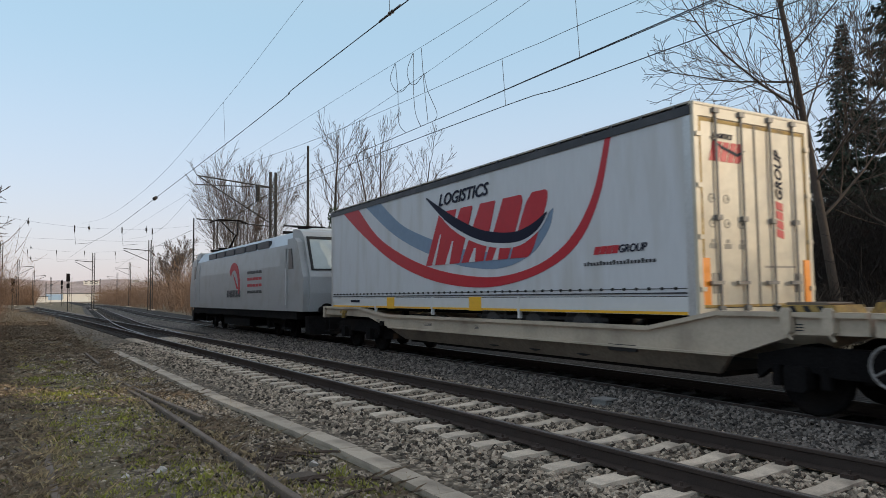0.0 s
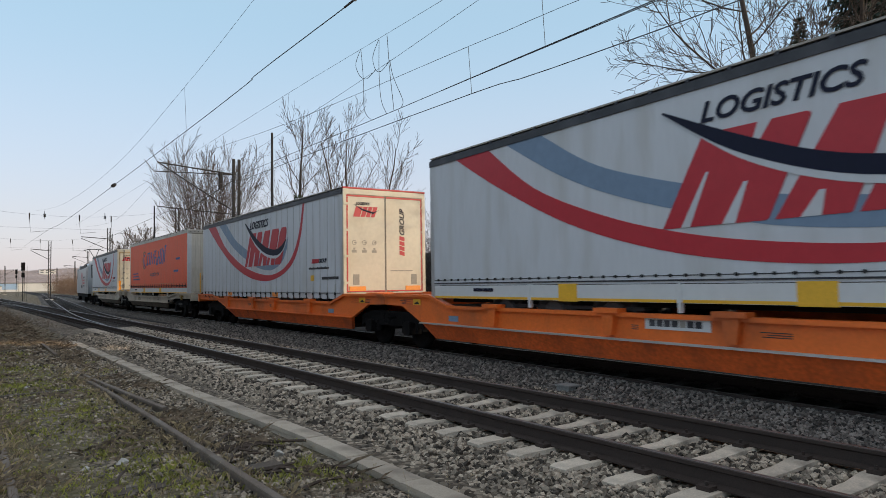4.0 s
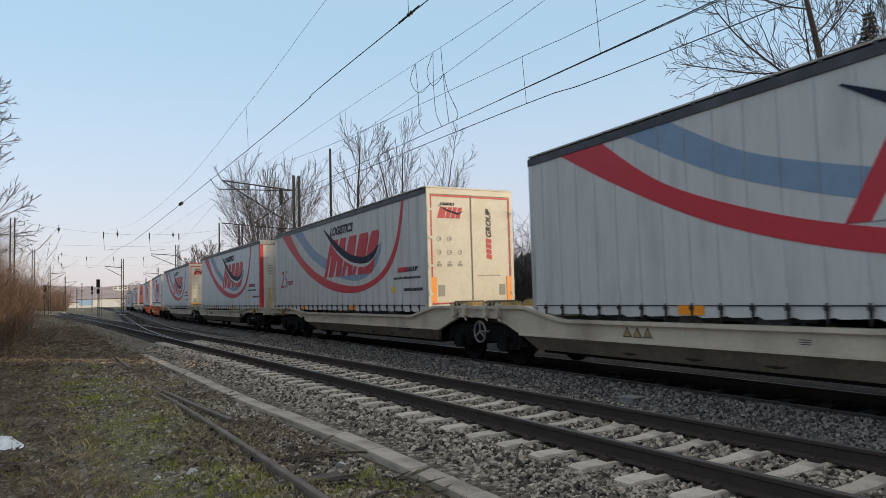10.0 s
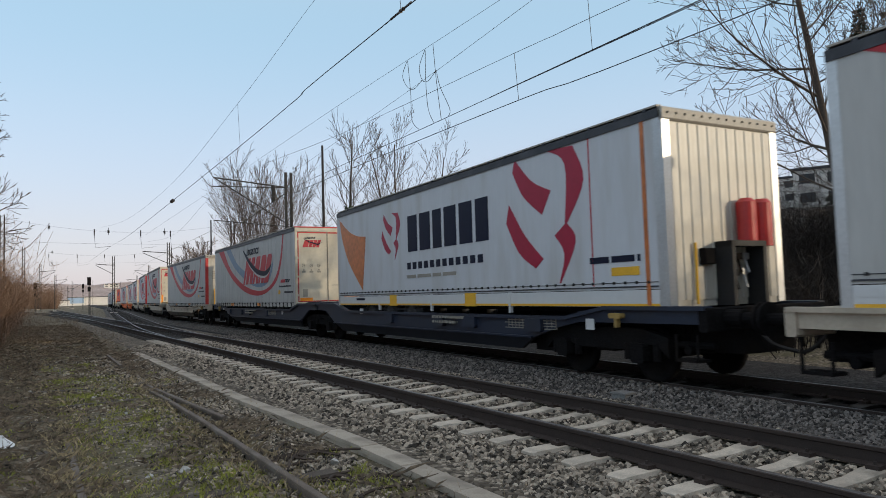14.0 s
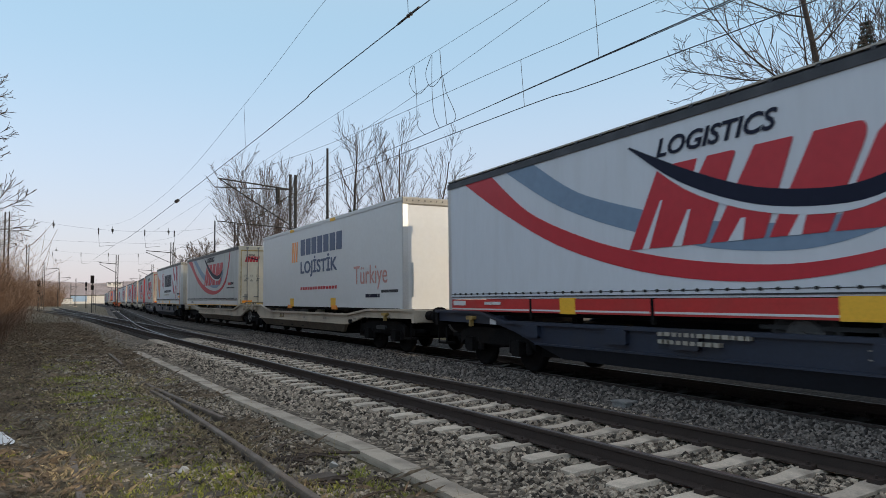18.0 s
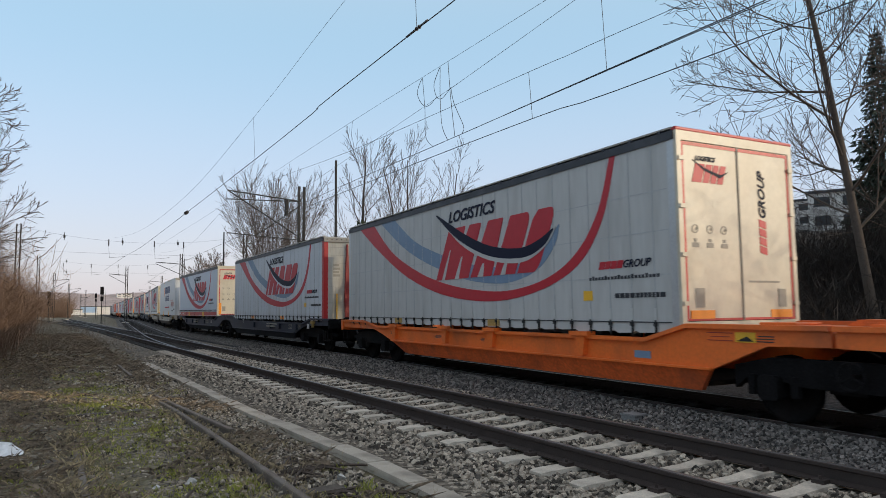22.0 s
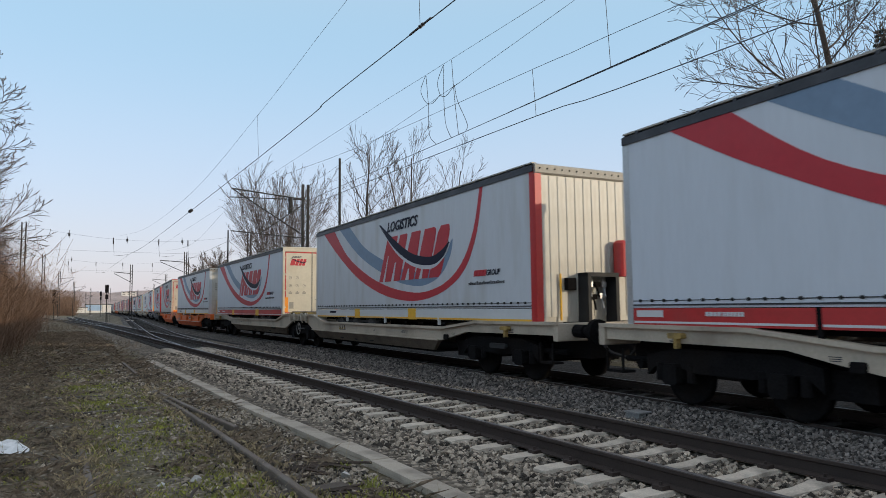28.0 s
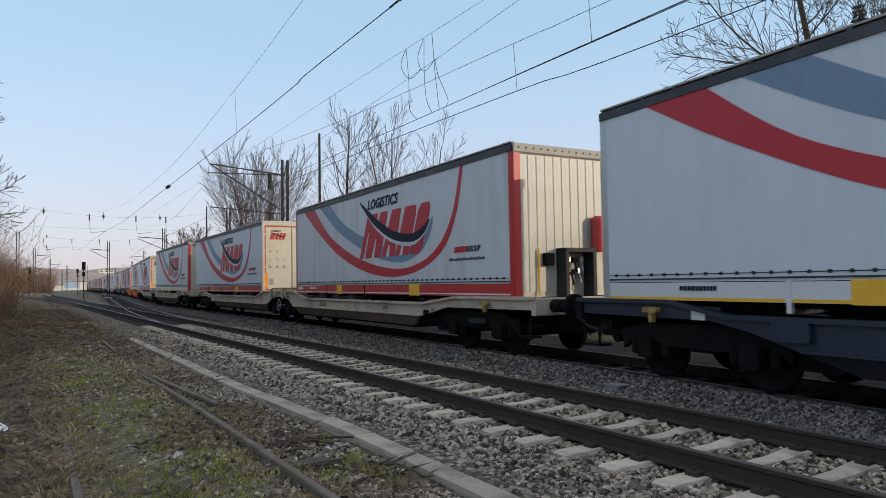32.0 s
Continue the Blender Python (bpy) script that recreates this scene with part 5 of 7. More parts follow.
        if cover != "box":
            for i in range(28):
                a, b = (-0.14 if i == 0 else 0.07 - i * 0.49 - 0.05), -0.42 - i * 0.49 - 0.045
                b = max(b, y1 + 0.15)
                sag_z = 1.115 + 0.02 * ((i * 7) % 5) / 4
                part("curtain_flap", Shape().prism([(a, 1.262), (b, 1.262), (b, 1.12), (b + 0.10, sag_z - 0.02), (a - 0.10, sag_z - 0.03), (a, 1.125)], -HALF + 0.006, -HALF + 0.03), cm, t)
        if cover != "box":
            part("hem", Shape().box(-HALF - 0.006, -HALF, y1 + 0.15, -0.13, 1.25, 1.268), M_ROOFRIM, t)
            for i in range(27):
                v = 0.42 + i * 0.49
                part("buckle", ME_HOOK, None, t, at=pose(-HALF - 0.004, -v, 1.13))
                part("strap", ME_STRAP, None, t, at=pose(-HALF - 0.004, -v, 1.13))
                part("seam", ME_SEAM, None, t, at=Matrix.Translation((-HALF, -v, 1.27)) @ Matrix.Diagonal((1, 1, zt - 0.14 - 1.27, 1)))
        if cover != "box":
            part("label_sticker", Shape().box(-HALF - 0.008, -HALF, -11.75, -11.52, 1.60, 1.76), M_YELLOW, t, "small yellow sticker")
        for v in (3.6, 8.4):
            part("clamp_mark", Shape().box(-HALF - 0.012, -HALF + 0.03, -v - 0.45, -v, 1.13, 1.26), M_REFLECT if c != 14 else M_CLAMP, t, "orange-yellow lifting mark")
        if c == 14:
            for z in (1.95, 2.6, 3.2):
                part("slat_line", Shape().box(-HALF - 0.004, -HALF, y1 + 0.15, -0.13, z, z + 0.016), M_SEAM, t)
        bars_row(t, "number_print", M_ROOFRIM, 12.3, 1.63, 0.075, (0.09, 0.09, 0.09, 0.09, 0, 0.06, 0.06, 0.06, 0.06, 0.06, 0.06, 0.1), 0.022)
    # running gear in the pocket
    if end in ("doors", "rods", "pale"):
        vs = (8.6, 9.9, 11.2)
    else:
        vs = (2.4, 3.7, 5.0)
    for v in vs:
        for sx in (-1, 1):
            w = part("wheel", ME_TYRE, None, t, at=pose(sx * 0.98, -v, 0.93))
            if sx < 0:
                part("rim", ME_RIM, None, w, "dusty dark wheel rim")
    part("mudguard", Shape().box(-1.15, -0.8, -vs[2] - 0.6, -vs[0] + 0.6, 1.05, 1.1), M_BLACK, t)
    part("support_leg", Shape().box(-0.8, -0.66, -vs[1] + (6 if end in ("doors", "rods", "pale") else -6) - 0.07, -vs[1] + (6 if end in ("doors", "rods", "pale") else -6) + 0.07, 0.62, 1.15), M_DARK, t)
    # what the end shows
    if end in ("doors", "rods", "pale"):
        doors(t, zt, M_REDPAINT if end == "doors" else M_DOOR, end == "rods", c in (0, 6, 12, 16, 18))
        part("header", Shape().box(-HALF, HALF, y1 - 0.06, y1 + 0.04, zt - 0.025, zt + 0.03, 0.015), M_REDPAINT if c in (2, 4, 8, 14) else M_DOOR, t, "top rail over the doors")
    else:
        headboard(t, zt, M_REDPAINT if end == "posts" else M_ALU, {9: 2, 17: 1, 19: 1, 1: 1}.get(c, 0), end == "plain", c in (5, 7, 13, 15), c == 15)
    # printed art
    if art in ("emblem", "years"):
        big_emblem(t, zt, *EMBLEM.get(c, (1.02 if sill == "red" else 1.07,)), base=cm)
        if art == "years":
            text_part("2", t, M_RED, 0.72, 1.96, 0.98, "large red figure", 0.25)
            text_part("5", t, M_BLUE, 1.18, 1.97, 0.98, "large blue figure", 0.25)
            text_part("years", t, M_RED, 1.66, 2.06, 0.36, "small red lettering", 0.3)
    elif art == "script":
        ring(t, "green_arc", M_GREENPRINT, 4.2, 3.02, 0.50, 0.44, 60, 290)
        ring(t, "red_arc", M_RED, 4.2, 3.02, 0.50, 0.46, -70, 60)
        part("blue_figure_mark", Shape().strip(curve_pts([(-4.05, 3.3), (-3.9, 3.0), (-4.05, 2.75), (-4.4, 2.58)], 5), curve_pts([(-4.12, 3.3), (-4.12, 3.0), (-4.25, 2.75), (-4.42, 2.59)], 5), X0, X1), M_SCRIPT, t)
        ring(t, "blue_dot", M_SCRIPT, 4.2, 3.28, 0.07, 0.0)
        for v, w, z, h in ((4.85, 0.16, 2.70, 0.66), (5.35, 0.16, 2.72, 0.68), (5.72, 0.17, 2.72, 0.68), (6.2, 0.15, 2.76, 0.55), (6.62, 0.16, 2.74, 0.70), (7.1, 0.18, 2.66, 0.34), (7.45, 0.14, 2.70, 0.70), (7.86, 0.18, 2.70, 0.78), (8.25, 0.15, 2.72, 0.70), (8.60, 0.18, 2.68, 0.74), (8.95, 0.14, 2.78, 0.75)):
            part("script_stroke", Shape().prism([(-v, z), (-v - w, z), (-v - w - 0.22, z + h), (-v - 0.22, z + h)], X0, X1), M_SCRIPT, t)
        for v0, v1, z in ((4.75, 5.2, 2.72), (5.0, 5.6, 3.30), (6.7, 7.2, 3.36), (6.8, 7.2, 3.0), (7.5, 8.1, 2.98), (8.4, 8.75, 3.40), (9.1, 9.45, 3.52), (7.2, 7.6, 2.66), (8.05, 8.4, 2.70)):
            part("script_stroke", Shape().prism([(-v0, z), (-v1, z + 0.03), (-v1, z + 0.12), (-v0, z + 0.09)], X0, X1), M_SCRIPT, t)
        lettering("LOJ\u0130ST\u0130K", t, M_SUBTITLE, (X0, -5.7, 2.06), 2.3, 0.24, "faint blue-grey lettering")
        part("hem_fold", Shape().box(-HALF - 0.008, -HALF, -13.45, -0.15, 1.66, 1.675), M_COPPER, t)
        for i in range(25):
            v = 0.5 + i * 0.53
            part("dark_strap", Shape().box(-HALF - 0.016, -HALF, -v - 0.03, -v + 0.03, 1.46, 1.64).box(-HALF - 0.03, -HALF, -v - 0.045, -v + 0.045, 1.50, 1.56), M_STRAPDARK, t)
        for k in range(3):
            bars_row(t, "print_mark", M_SCRIPT, 1.0, 1.92 + k * 0.17, 0.065, ((0.07, 0.05, 0.06, 0.04, 0.07, 0.06, 0.0) * 4)[:26 - 3 * k], 0.022)
        bars_row(t, "small_blue_print", M_SCRIPT, 11.4, 2.80, 0.10, (0.07, 0.06, 0.08, 0.07, 0.06, 0.07, 0.06, 0.07), 0.03)
        bars_row(t, "small_blue_print", M_SCRIPT, 11.0, 2.22, 0.10, (0.07, 0.06, 0.08, 0.07, 0.06, 0.07, 0.06, 0.07, 0.08), 0.03)
    elif art == "flame":
        part("orange_corner", Shape().strip(curve_pts([(-0.22, 3.85), (-0.45, 3.2), (-1.0, 2.45), (-2.05, 1.62)], 5), curve_pts([(-0.3, 3.8), (-1.0, 3.42), (-1.7, 3.22), (-2.35, 3.15)], 5), X0, X1), M_COPPER, t, "copper-orange turned-up corner")
        for v, z, sc in ((3.5, 3.0, 0.52), (9.6, 2.78, 1.0)):
            def q(pts):
                return curve_pts([(-v - a * sc, z + b * sc) for a, b in pts], 5)
            part("red_twist", Shape().strip(q([(0.27, 0.95), (0.6, 0.45), (1.15, 0.05)]), q([(0.35, 1.20), (0.85, 0.72), (1.43, 0.45), ]), X0, X1), M_CRIMSON, t, "slanting red twist")
            part("red_twist", Shape().strip(q([(0.0, 0.0), (0.4, -0.6), (0.91, -0.91)]), q([(0.11, 0.35), (0.6, -0.28), (1.15, -0.75)]), X0, X1), M_CRIMSON, t, "slanting red twist")
            part("red_twist", Shape().strip(q([(1.33, 1.18), (1.85, 0.85), (1.8, -0.16)]), q([(2.07, 1.13), (2.32, 0.51), (1.85, -0.18)]), X0, X1), M_CRIMSON, t, "curved red twist")
            part("red_twist", Shape().strip(q([(1.5, -0.36), (1.75, -0.7), (1.59, -1.2)]), q([(1.83, -0.16), (2.06, -0.5), (1.62, -1.2)]), X0, X1), M_CRIMSON, t, "curved red twist")
        bars_row(t, "navy_block", M_NAVY, 5.15, 2.52, 0.90, (0.52, 0.55, 0.42, 0.55, 0.55, 0.5), 0.14)
        bars_row(t, "navy_small_mark", M_NAVY, 5.08, 2.08, 0.17, (0.2,) * 12, 0.11)
        bars_row(t, "fine_print", M_MARK, 5.05, 1.86, 0.08, (0.5, 0.7, 0.4, 0.6), 0.1)
        bars_row(t, "number_print", M_NAVY, 12.0, 1.87, 0.1, (0.45, 0.5, 0.06), 0.06)
        part("panel_line", Shape().box(X0, X1, -12.08, -12.06, 1.5, zt - 0.15), M_RED, t)
        part("strap", Shape().box(X0 - 0.006, X1, -13.31, -13.24, 1.2, zt - 0.14), M_COPPER, t)
        part("label_sticker", Shape().box(X0, X1, -13.1, -12.5, 1.66, 1.79), M_YELLOW, t)
    elif art == "words":
        part("orange_square", Shape().prism([(-4.1, 2.85), (-4.75, 2.85), (-4.8, 3.6), (-4.15, 3.6)], X0, X1), M_REFLECT, t, "orange square with slanted bars")
        for k in range(2):
            part("white_slash", Shape().prism([(-4.25 - k * .25, 2.85), (-4.3 - k * .25, 2.85), (-4.5 - k * .2, 3.6), (-4.45 - k * .2, 3.6)], X0 - 0.003, X1), M_BOXWHITE, t)
        bars_row(t, "slate_block", M_SLATE, 5.17, 3.05, 0.58, (0.48,) * 7, 0.13)
        lettering("LOJ\u0130ST\u0130K", t, M_SLATE, (X0, -5.17, 2.26), 3.75, 0.72, "bold slate-blue lettering", shear=0.0)
        bars_row(t, "red_small_mark", M_RED, 5.17, 1.80, 0.1, (0.18,) * 14, 0.09)
        text_part("Türkiye", t, M_FADEDRED, 10.3, 1.9, 0.78, "faded red lettering", 0.0)
        bars_row(t, "number_print", M_NAVY, 11.2, 1.5, 0.1, (0.3, 0.5, 0.1))
        for v in (3.9, 8.3):
            part("clamp_mark", Shape().box(-HALF - 0.004, -HALF + 0.03, -v - 0.45, -v, 1.2, 1.5), M_YELLOW, t, "yellow lifting mark")
            part("top_mark", Shape().box(-HALF - 0.02, -HALF + 0.03, -v - 0.45, -v, zt - 0.12, zt - 0.02), M_YELLOW, t)
    return t


def locomotive():
    """Electric freight locomotive, local y = 0 at its rear buffer face, 18.9 m long."""
    t = thing("locomotive", "silver-grey electric freight locomotive with a red arched mark", "locomotive")
    L = 18.5
    side = [(-1.48, 1.0), (1.48, 1.0), (1.48, 2.6), (1.42, 3.32), (-1.42, 3.32), (-1.48, 2.6)]
    part("body", Shape().prism(side, 2.0, L - 2.0, axis=1), M_LOCO, t)
    roof = [(-1.42, 3.32), (1.42, 3.32), (1.12, 3.78), (0.7, 3.9), (-0.7, 3.9), (-1.12, 3.78)]
    part("roof", Shape().prism(roof, 1.6, L - 1.6, axis=1), M_LOCOROOF, t)
    for rear in (True, False):
        yb, d = (2.0, -1) if rear else (L - 2.0, 1)
        nose = Shape()
        nose.prism([(yb, 1.0), (yb + d * 1.66, 1.0), (yb + d * 1.72, 1.6), (yb + d * 1.70, 2.15), (yb + d * 1.60, 2.35), (yb + d * 1.12, 3.5), (yb + d * 0.85, 3.72), (yb + d * 0.4, 3.84), (yb, 3.86)], -1.28, 1.28)
        nose.prism([(yb, 1.0), (yb + d * 1.5, 1.0), (yb + d * 1.56, 1.6), (yb + d * 1.54, 2.15), (yb + d * 1.42, 2.4), (yb + d * 0.98, 3.34), (yb + d * 0.7, 3.5), (yb, 3.5)], -1.47, 1.47)
        part("cab", nose, M_LOCO, t)
        part("windscreen", Shape().prism([(yb + d * 1.56, 2.42), (yb + d * 1.605, 2.42), (yb + d * 1.165, 3.45), (yb + d * 1.12, 3.45)], -1.14, 1.14), M_PALEGLASS, t, "pale reflecting windscreen")
        wf = Shape().prism([(yb + d * 1.585, 2.36), (yb + d * 1.62, 2.36), (yb + d * 1.58, 2.45), (yb + d * 1.545, 2.45)], -1.2, 1.2).prism([(yb + d * 1.15, 3.43), (yb + d * 1.185, 3.43), (yb + d * 1.14, 3.53), (yb + d * 1.105, 3.53)], -1.2, 1.2)
        for q in (-1.2, 1.12):
            wf.prism([(yb + d * 1.575, 2.42), (yb + d * 1.615, 2.42), (yb + d * 1.175, 3.45), (yb + d * 1.135, 3.45)], q, q + 0.08)
        wf.tube((-0.5, yb + d * 1.63, 2.4), (-0.15, yb + d * 1.33, 3.1), 0.015, n=5)
        part("windscreen_frame", wf, M_BLACK, t, "black windscreen surround with a wiper")
        part("side_window", Shape().prism([(yb + d * 0.15, 2.45), (yb + d * 0.6, 2.45), (yb + d * 0.45, 3.15), (yb + d * 0.15, 3.15)], -1.492, -1.47), M_GLASS, t)
        part("cab_door", Shape().box(-1.488, -1.47, min(yb - d * 0.15, yb - d * 0.75), max(yb - d * 0.15, yb - d * 0.75), 1.1, 3.2, 0.03), M_LOCO, t)
        part("handrail", Shape().tube((-1.53, yb - d * 0.05, 1.2), (-1.53, yb - d * 0.05, 2.5), 0.02), M_ALU, t)
        for sx in (-0.95, 0.95):
            part("headlight", Shape().tube((sx, yb + d * 1.6, 1.55), (sx, yb + d * 1.69, 1.55), 0.12, n=14), M_PALEGLASS, t)
            part("buffer", ME_BUFFER, None, t, at=pose(sx * 0.92, yb + d * 1.55, 1.05, 0, 0, 0 if d > 0 else 180))
        part("snow_plough", Shape().prism([(yb + d * 1.3, 0.25), (yb + d * 1.75, 0.25), (yb + d * 1.6, 0.85), (yb + d * 1.3, 0.85)], -1.3, 1.3), M_DARK, t)
        part("steps", Shape().box(-1.46, -1.2, yb - d * 0.45 - 0.25, yb - d * 0.45 + 0.25, 0.35, 0.4).box(-1.46, -1.2, yb - d * 0.45 - 0.25, yb - d * 0.45 + 0.25, 0.68, 0.73), M_DARK, t)
    part("skirt", Shape().box(-1.42, 1.42, 1.2, L - 1.2, 0.72, 1.02), M_DARK, t)
    part("underfloor_tank", Shape().box(-1.3, 1.3, 7.2, 11.3, 0.3, 0.75, 0.05), M_DARK, t)
    for y in (4.1, L - 4.1):
        bogie(t, y)
    # grilles under the roof edge, pantograph, roof gear
    g = Shape()
    for i in range(6):
        g.prism([(4.3 + i * 1.65, 3.36), (5.7 + i * 1.65, 3.36), (5.7 + i * 1.65, 3.62), (4.3 + i * 1.65, 3.62)], -1.43, -1.3)
    part("roof_grilles", g, M_ROOFRIM, t)
    for y, up in ((3.4, False), (L - 3.4, True)):
        s = Shape().box(-0.9, 0.9, y - 0.95, y - 0.85, 3.9, 4.0).box(-0.9, 0.9, y + 0.75, y + 0.85, 3.9, 4.0).box(-0.06, 0.06, y - 0.9, y + 0.8, 3.95, 4.02)
        if up:
            s.path([(0, y + 0.7, 4.0), (0, y - 0.75, 4.7)], [0.06, 0.045], 6)
            s.path([(-0.08, y - 0.75, 4.7), (-0.45, y + 0.65, 5.55)], 0.03, 5).path([(0.08, y - 0.75, 4.7), (0.45, y + 0.65, 5.55)], 0.03, 5)
            for q in (-0.16, 0.16):
                s.path([(-0.95, y + 0.65 + q, 5.45), (-0.6, y + 0.65 + q, 5.6), (0.6, y + 0.65 + q, 5.6), (0.95, y + 0.65 + q, 5.45)], 0.03, 5)
        else:
            s.path([(-0.7, y - 0.9, 4.02), (0.0, y + 0.9, 4.1), (0.7, y - 0.9, 4.02)], 0.03).path([(-0.6, y - 0.7, 4.02), (-0.5, y + 0.8, 4.18), (0.5, y + 0.8, 4.18), (0.6, y - 0.7, 4.02)], 0.028)
            s.tube((-0.85, y + 0.9, 4.22), (0.85, y + 0.9, 4.22), 0.03)
        part("pantograph", s, M_DARK, t, "raised black pantograph" if up else "folded black pantograph")
    s = Shape()
    for i in range(5):
        s.tube((0.3, 5.5 + i * 1.6, 3.88), (0.3, 5.5 + i * 1.6, 4.12), 0.06, n=8)
    s.path([(0.3, 4.5, 4.14), (0.3, 14, 4.14)], 0.02)
    part("roof_insulators", s, M_INSUL, t)
    # red arch mark, dark block row and lines of print on the near side
    a = [radians(200 - 160 * i / 16) for i in range(17)]
    s = Shape().strip([(9.0 + 0.95 * math.cos(q), 1.95 + 1.05 * math.sin(q)) for q in a], [(9.0 + 0.68 * math.cos(q), 1.95 + 0.72 * math.sin(q)) for q in a], -1.492, -1.47)
    s.prism([(8.9, 2.35), (9.15, 2.5), (8.55, 1.85), (8.3, 1.85)], -1.492, -1.47)
    part("red_arch", s, M_RED, t, "red arched mark")
    for i in range(9):
        part("dark_block", Shape().box(-1.492, -1.47, 8.0 + i * 0.25, 8.17 + i * 0.25, 1.5, 1.80), M_ROOFRIM, t)
    for k in range(4):
        s = Shape()
        for i in range(5):
            s.box(-1.492, -1.47, 5.0 + i * 0.4, 5.32 + i * 0.4, 1.65 + k * 0.26, 1.76 + k * 0.26)
        part("print_line", s, M_RED if k in (1, 2) else M_ROOFRIM, t)
    return t


# ---------------------------------------------------------------- overhead line
def sag(p, q, drop, n=14):
    p, q = Vector(p), Vector(q)
    return [tuple(p.lerp(q, i / n) - Vector((0, 0, 4 * drop * (i / n) * (1 - i / n)))) for i in range(n + 1)]


def wire(name, label, pts, r=0.009, group="overhead wires"):
    ob = part(name, Shape().path(pts, r, 5), M_WIRE)
    return tagged(ob, label, "overhead wire", group)


def insulator(p, d=(0, 1, 0), n=5, r=0.07):
    d = Vector(d).normalized()
    s = Shape()
    for i in range(n):
        a = Vector(p) + d * (i - n / 2) * 0.09
        s.tube(a, a + d * 0.05, r, r * 0.55, n=10)
    s.tube(Vector(p) - d * 0.35, Vector(p) + d * 0.35, 0.02, n=6)
    return tagged(part("insulator", s, M_INSUL), "dark ribbed insulator strung in an overhead wire", "insulator", "insulators")


def overhead():
    wire("contact_wire", "dark contact wire over the near track", curve_pts([(5.1, -25, 6.4), (5.1, 9.8, 5.96), (5.1, 14.3, 5.82), (5.1, 18.6, 5.70), (5.1, 29, 5.48), (5.6, 48, 5.6), (6.5, 66, 6.36), (6.6, 90, 6.3)], 5), 0.009)
    wire("messenger_wire", "thin messenger wire over the near track", curve_pts([(5.1, -12, 11.0), (5.1, 9, 8.1), (5.1, 14.1, 7.49), (5.1, 19.1, 6.94), (5.1, 29, 6.2), (5.15, 44, 6.3), (5.2, 60, 7.4)], 5), 0.004)
    wire("dropper", "thin dropper between two overhead wires", [(5.1, 19.1, 6.94), (5.1, 18.9, 5.69)], 0.004)
    insulator((5.1, 29.1, 5.48))
    wire("feeder_wire", "upper feeder wire beside the train's track", curve_pts([(9.4, -20, 8.5), (9.4, 13.7, 8.21), (9.4, 22.1, 8.14), (9.6, 39, 8.0), (10.5, 80, 8.1)], 5), 0.005)
    wire("feeder_wire", "slanting feeder wire beside the train's track", curve_pts([(9.4, -20, 10.6), (9.4, 12.2, 7.69), (9.4, 15.4, 7.41), (9.4, 19.2, 7.12), (9.5, 32, 6.3), (9.8, 39, 6.2)], 5), 0.005)
    wire("messenger_wire", "messenger wire over the train's track", curve_pts([(9.4, -20, 7.6), (9.4, 3, 6.72), (9.4, 10, 6.75), (9.4, 12, 6.81), (9.4, 22.1, 7.1), (9.6, 39, 7.9), (10.4, 58, 6.8), (11.5, 80, 7.9)], 5), 0.006)
    wire("contact_wire", "contact wire over the train's track", curve_pts([(9.4, -20, 5.6), (9.4, 7, 5.6), (9.4, 11.9, 5.71), (9.45, 22, 5.75), (9.9, 38.9, 5.79), (11.6, 80, 5.7), (14.9, 120, 5.7)], 5), 0.010)
    wire("contact_wire", "second heavy wire with cable joints over the train's track", curve_pts([(9.4, -20, 6.2), (9.4, 7.6, 6.09), (9.4, 16.6, 6.02), (9.5, 26, 6.0), (9.7, 39, 5.95)], 5), 0.009)
    wire("parallel_cable", "short parallel cable clamped along the heavy wire", curve_pts([(9.4, 4, 6.15), (9.4, 10.7, 6.085), (9.4, 13, 6.055)], 5), 0.011)
    wire("dropper", "thin dropper between two overhead wires", [(9.4, 12.0, 6.81), (9.4, 11.9, 5.71)], 0.006)
    wire("dropper", "thin dropper between two overhead wires", [(9.4, 9.66, 7.9), (9.4, 9.55, 6.08)], 0.006)
    wire("dropper", "thin dropper between two overhead wires", [(5.1, 9.5, 8.04), (5.1, 9.38, 5.97)], 0.005)
    insulator((5.1, 9.38, 5.975), (0, 1, -0.03), 2, 0.035)
    wire("dropper", "thin dropper between two overhead wires", [(9.4, 22.1, 8.14), (9.4, 22.3, 7.1)], 0.005)
    for pts in LOOPS:
        wire("jumper_loop", "slack jumper cable looped between overhead wires", curve_pts([(9.4, y, z) for y, z in pts], 6), 0.008, "jumper loops")


def yard_mast(x, y, h, lattice=True, arms=(), label="dark steel overhead-line mast with side arms"):
    t = thing("overhead_mast", label, "mast", "overhead-line masts")
    if lattice:
        g, w = (0.16, 0.065) if y < 50 else (0.15, 0.05)
        for dx in (-g, g):
            part("post", Shape().box(x + dx - w, x + dx + w, y - 0.07, y + 0.07, -0.4, h), M_MAST, t)
        lace = Shape()
        z = 0.3
        while z < h - 0.5:
            lace.tube((x - g, y - 0.08, z), (x + g, y - 0.08, z + 0.5), 0.025, n=4)
            z += 0.5
        tagged(part("lacing", lace, M_MAST, t), kind="stuff")
        part("foundation", Shape().box(x - 0.5, x + 0.5, y - 0.5, y + 0.5, -0.6, -0.1), M_CONCRETE, t)
    else:
        part("post", Shape().tube((x, y, -0.4), (x, y, h), 0.09, 0.06, n=8), M_MAST, t)
    for p, q, r in arms:
        a = part("arm", Shape().tube(p, q, r, n=6), M_MAST, t)
    return t


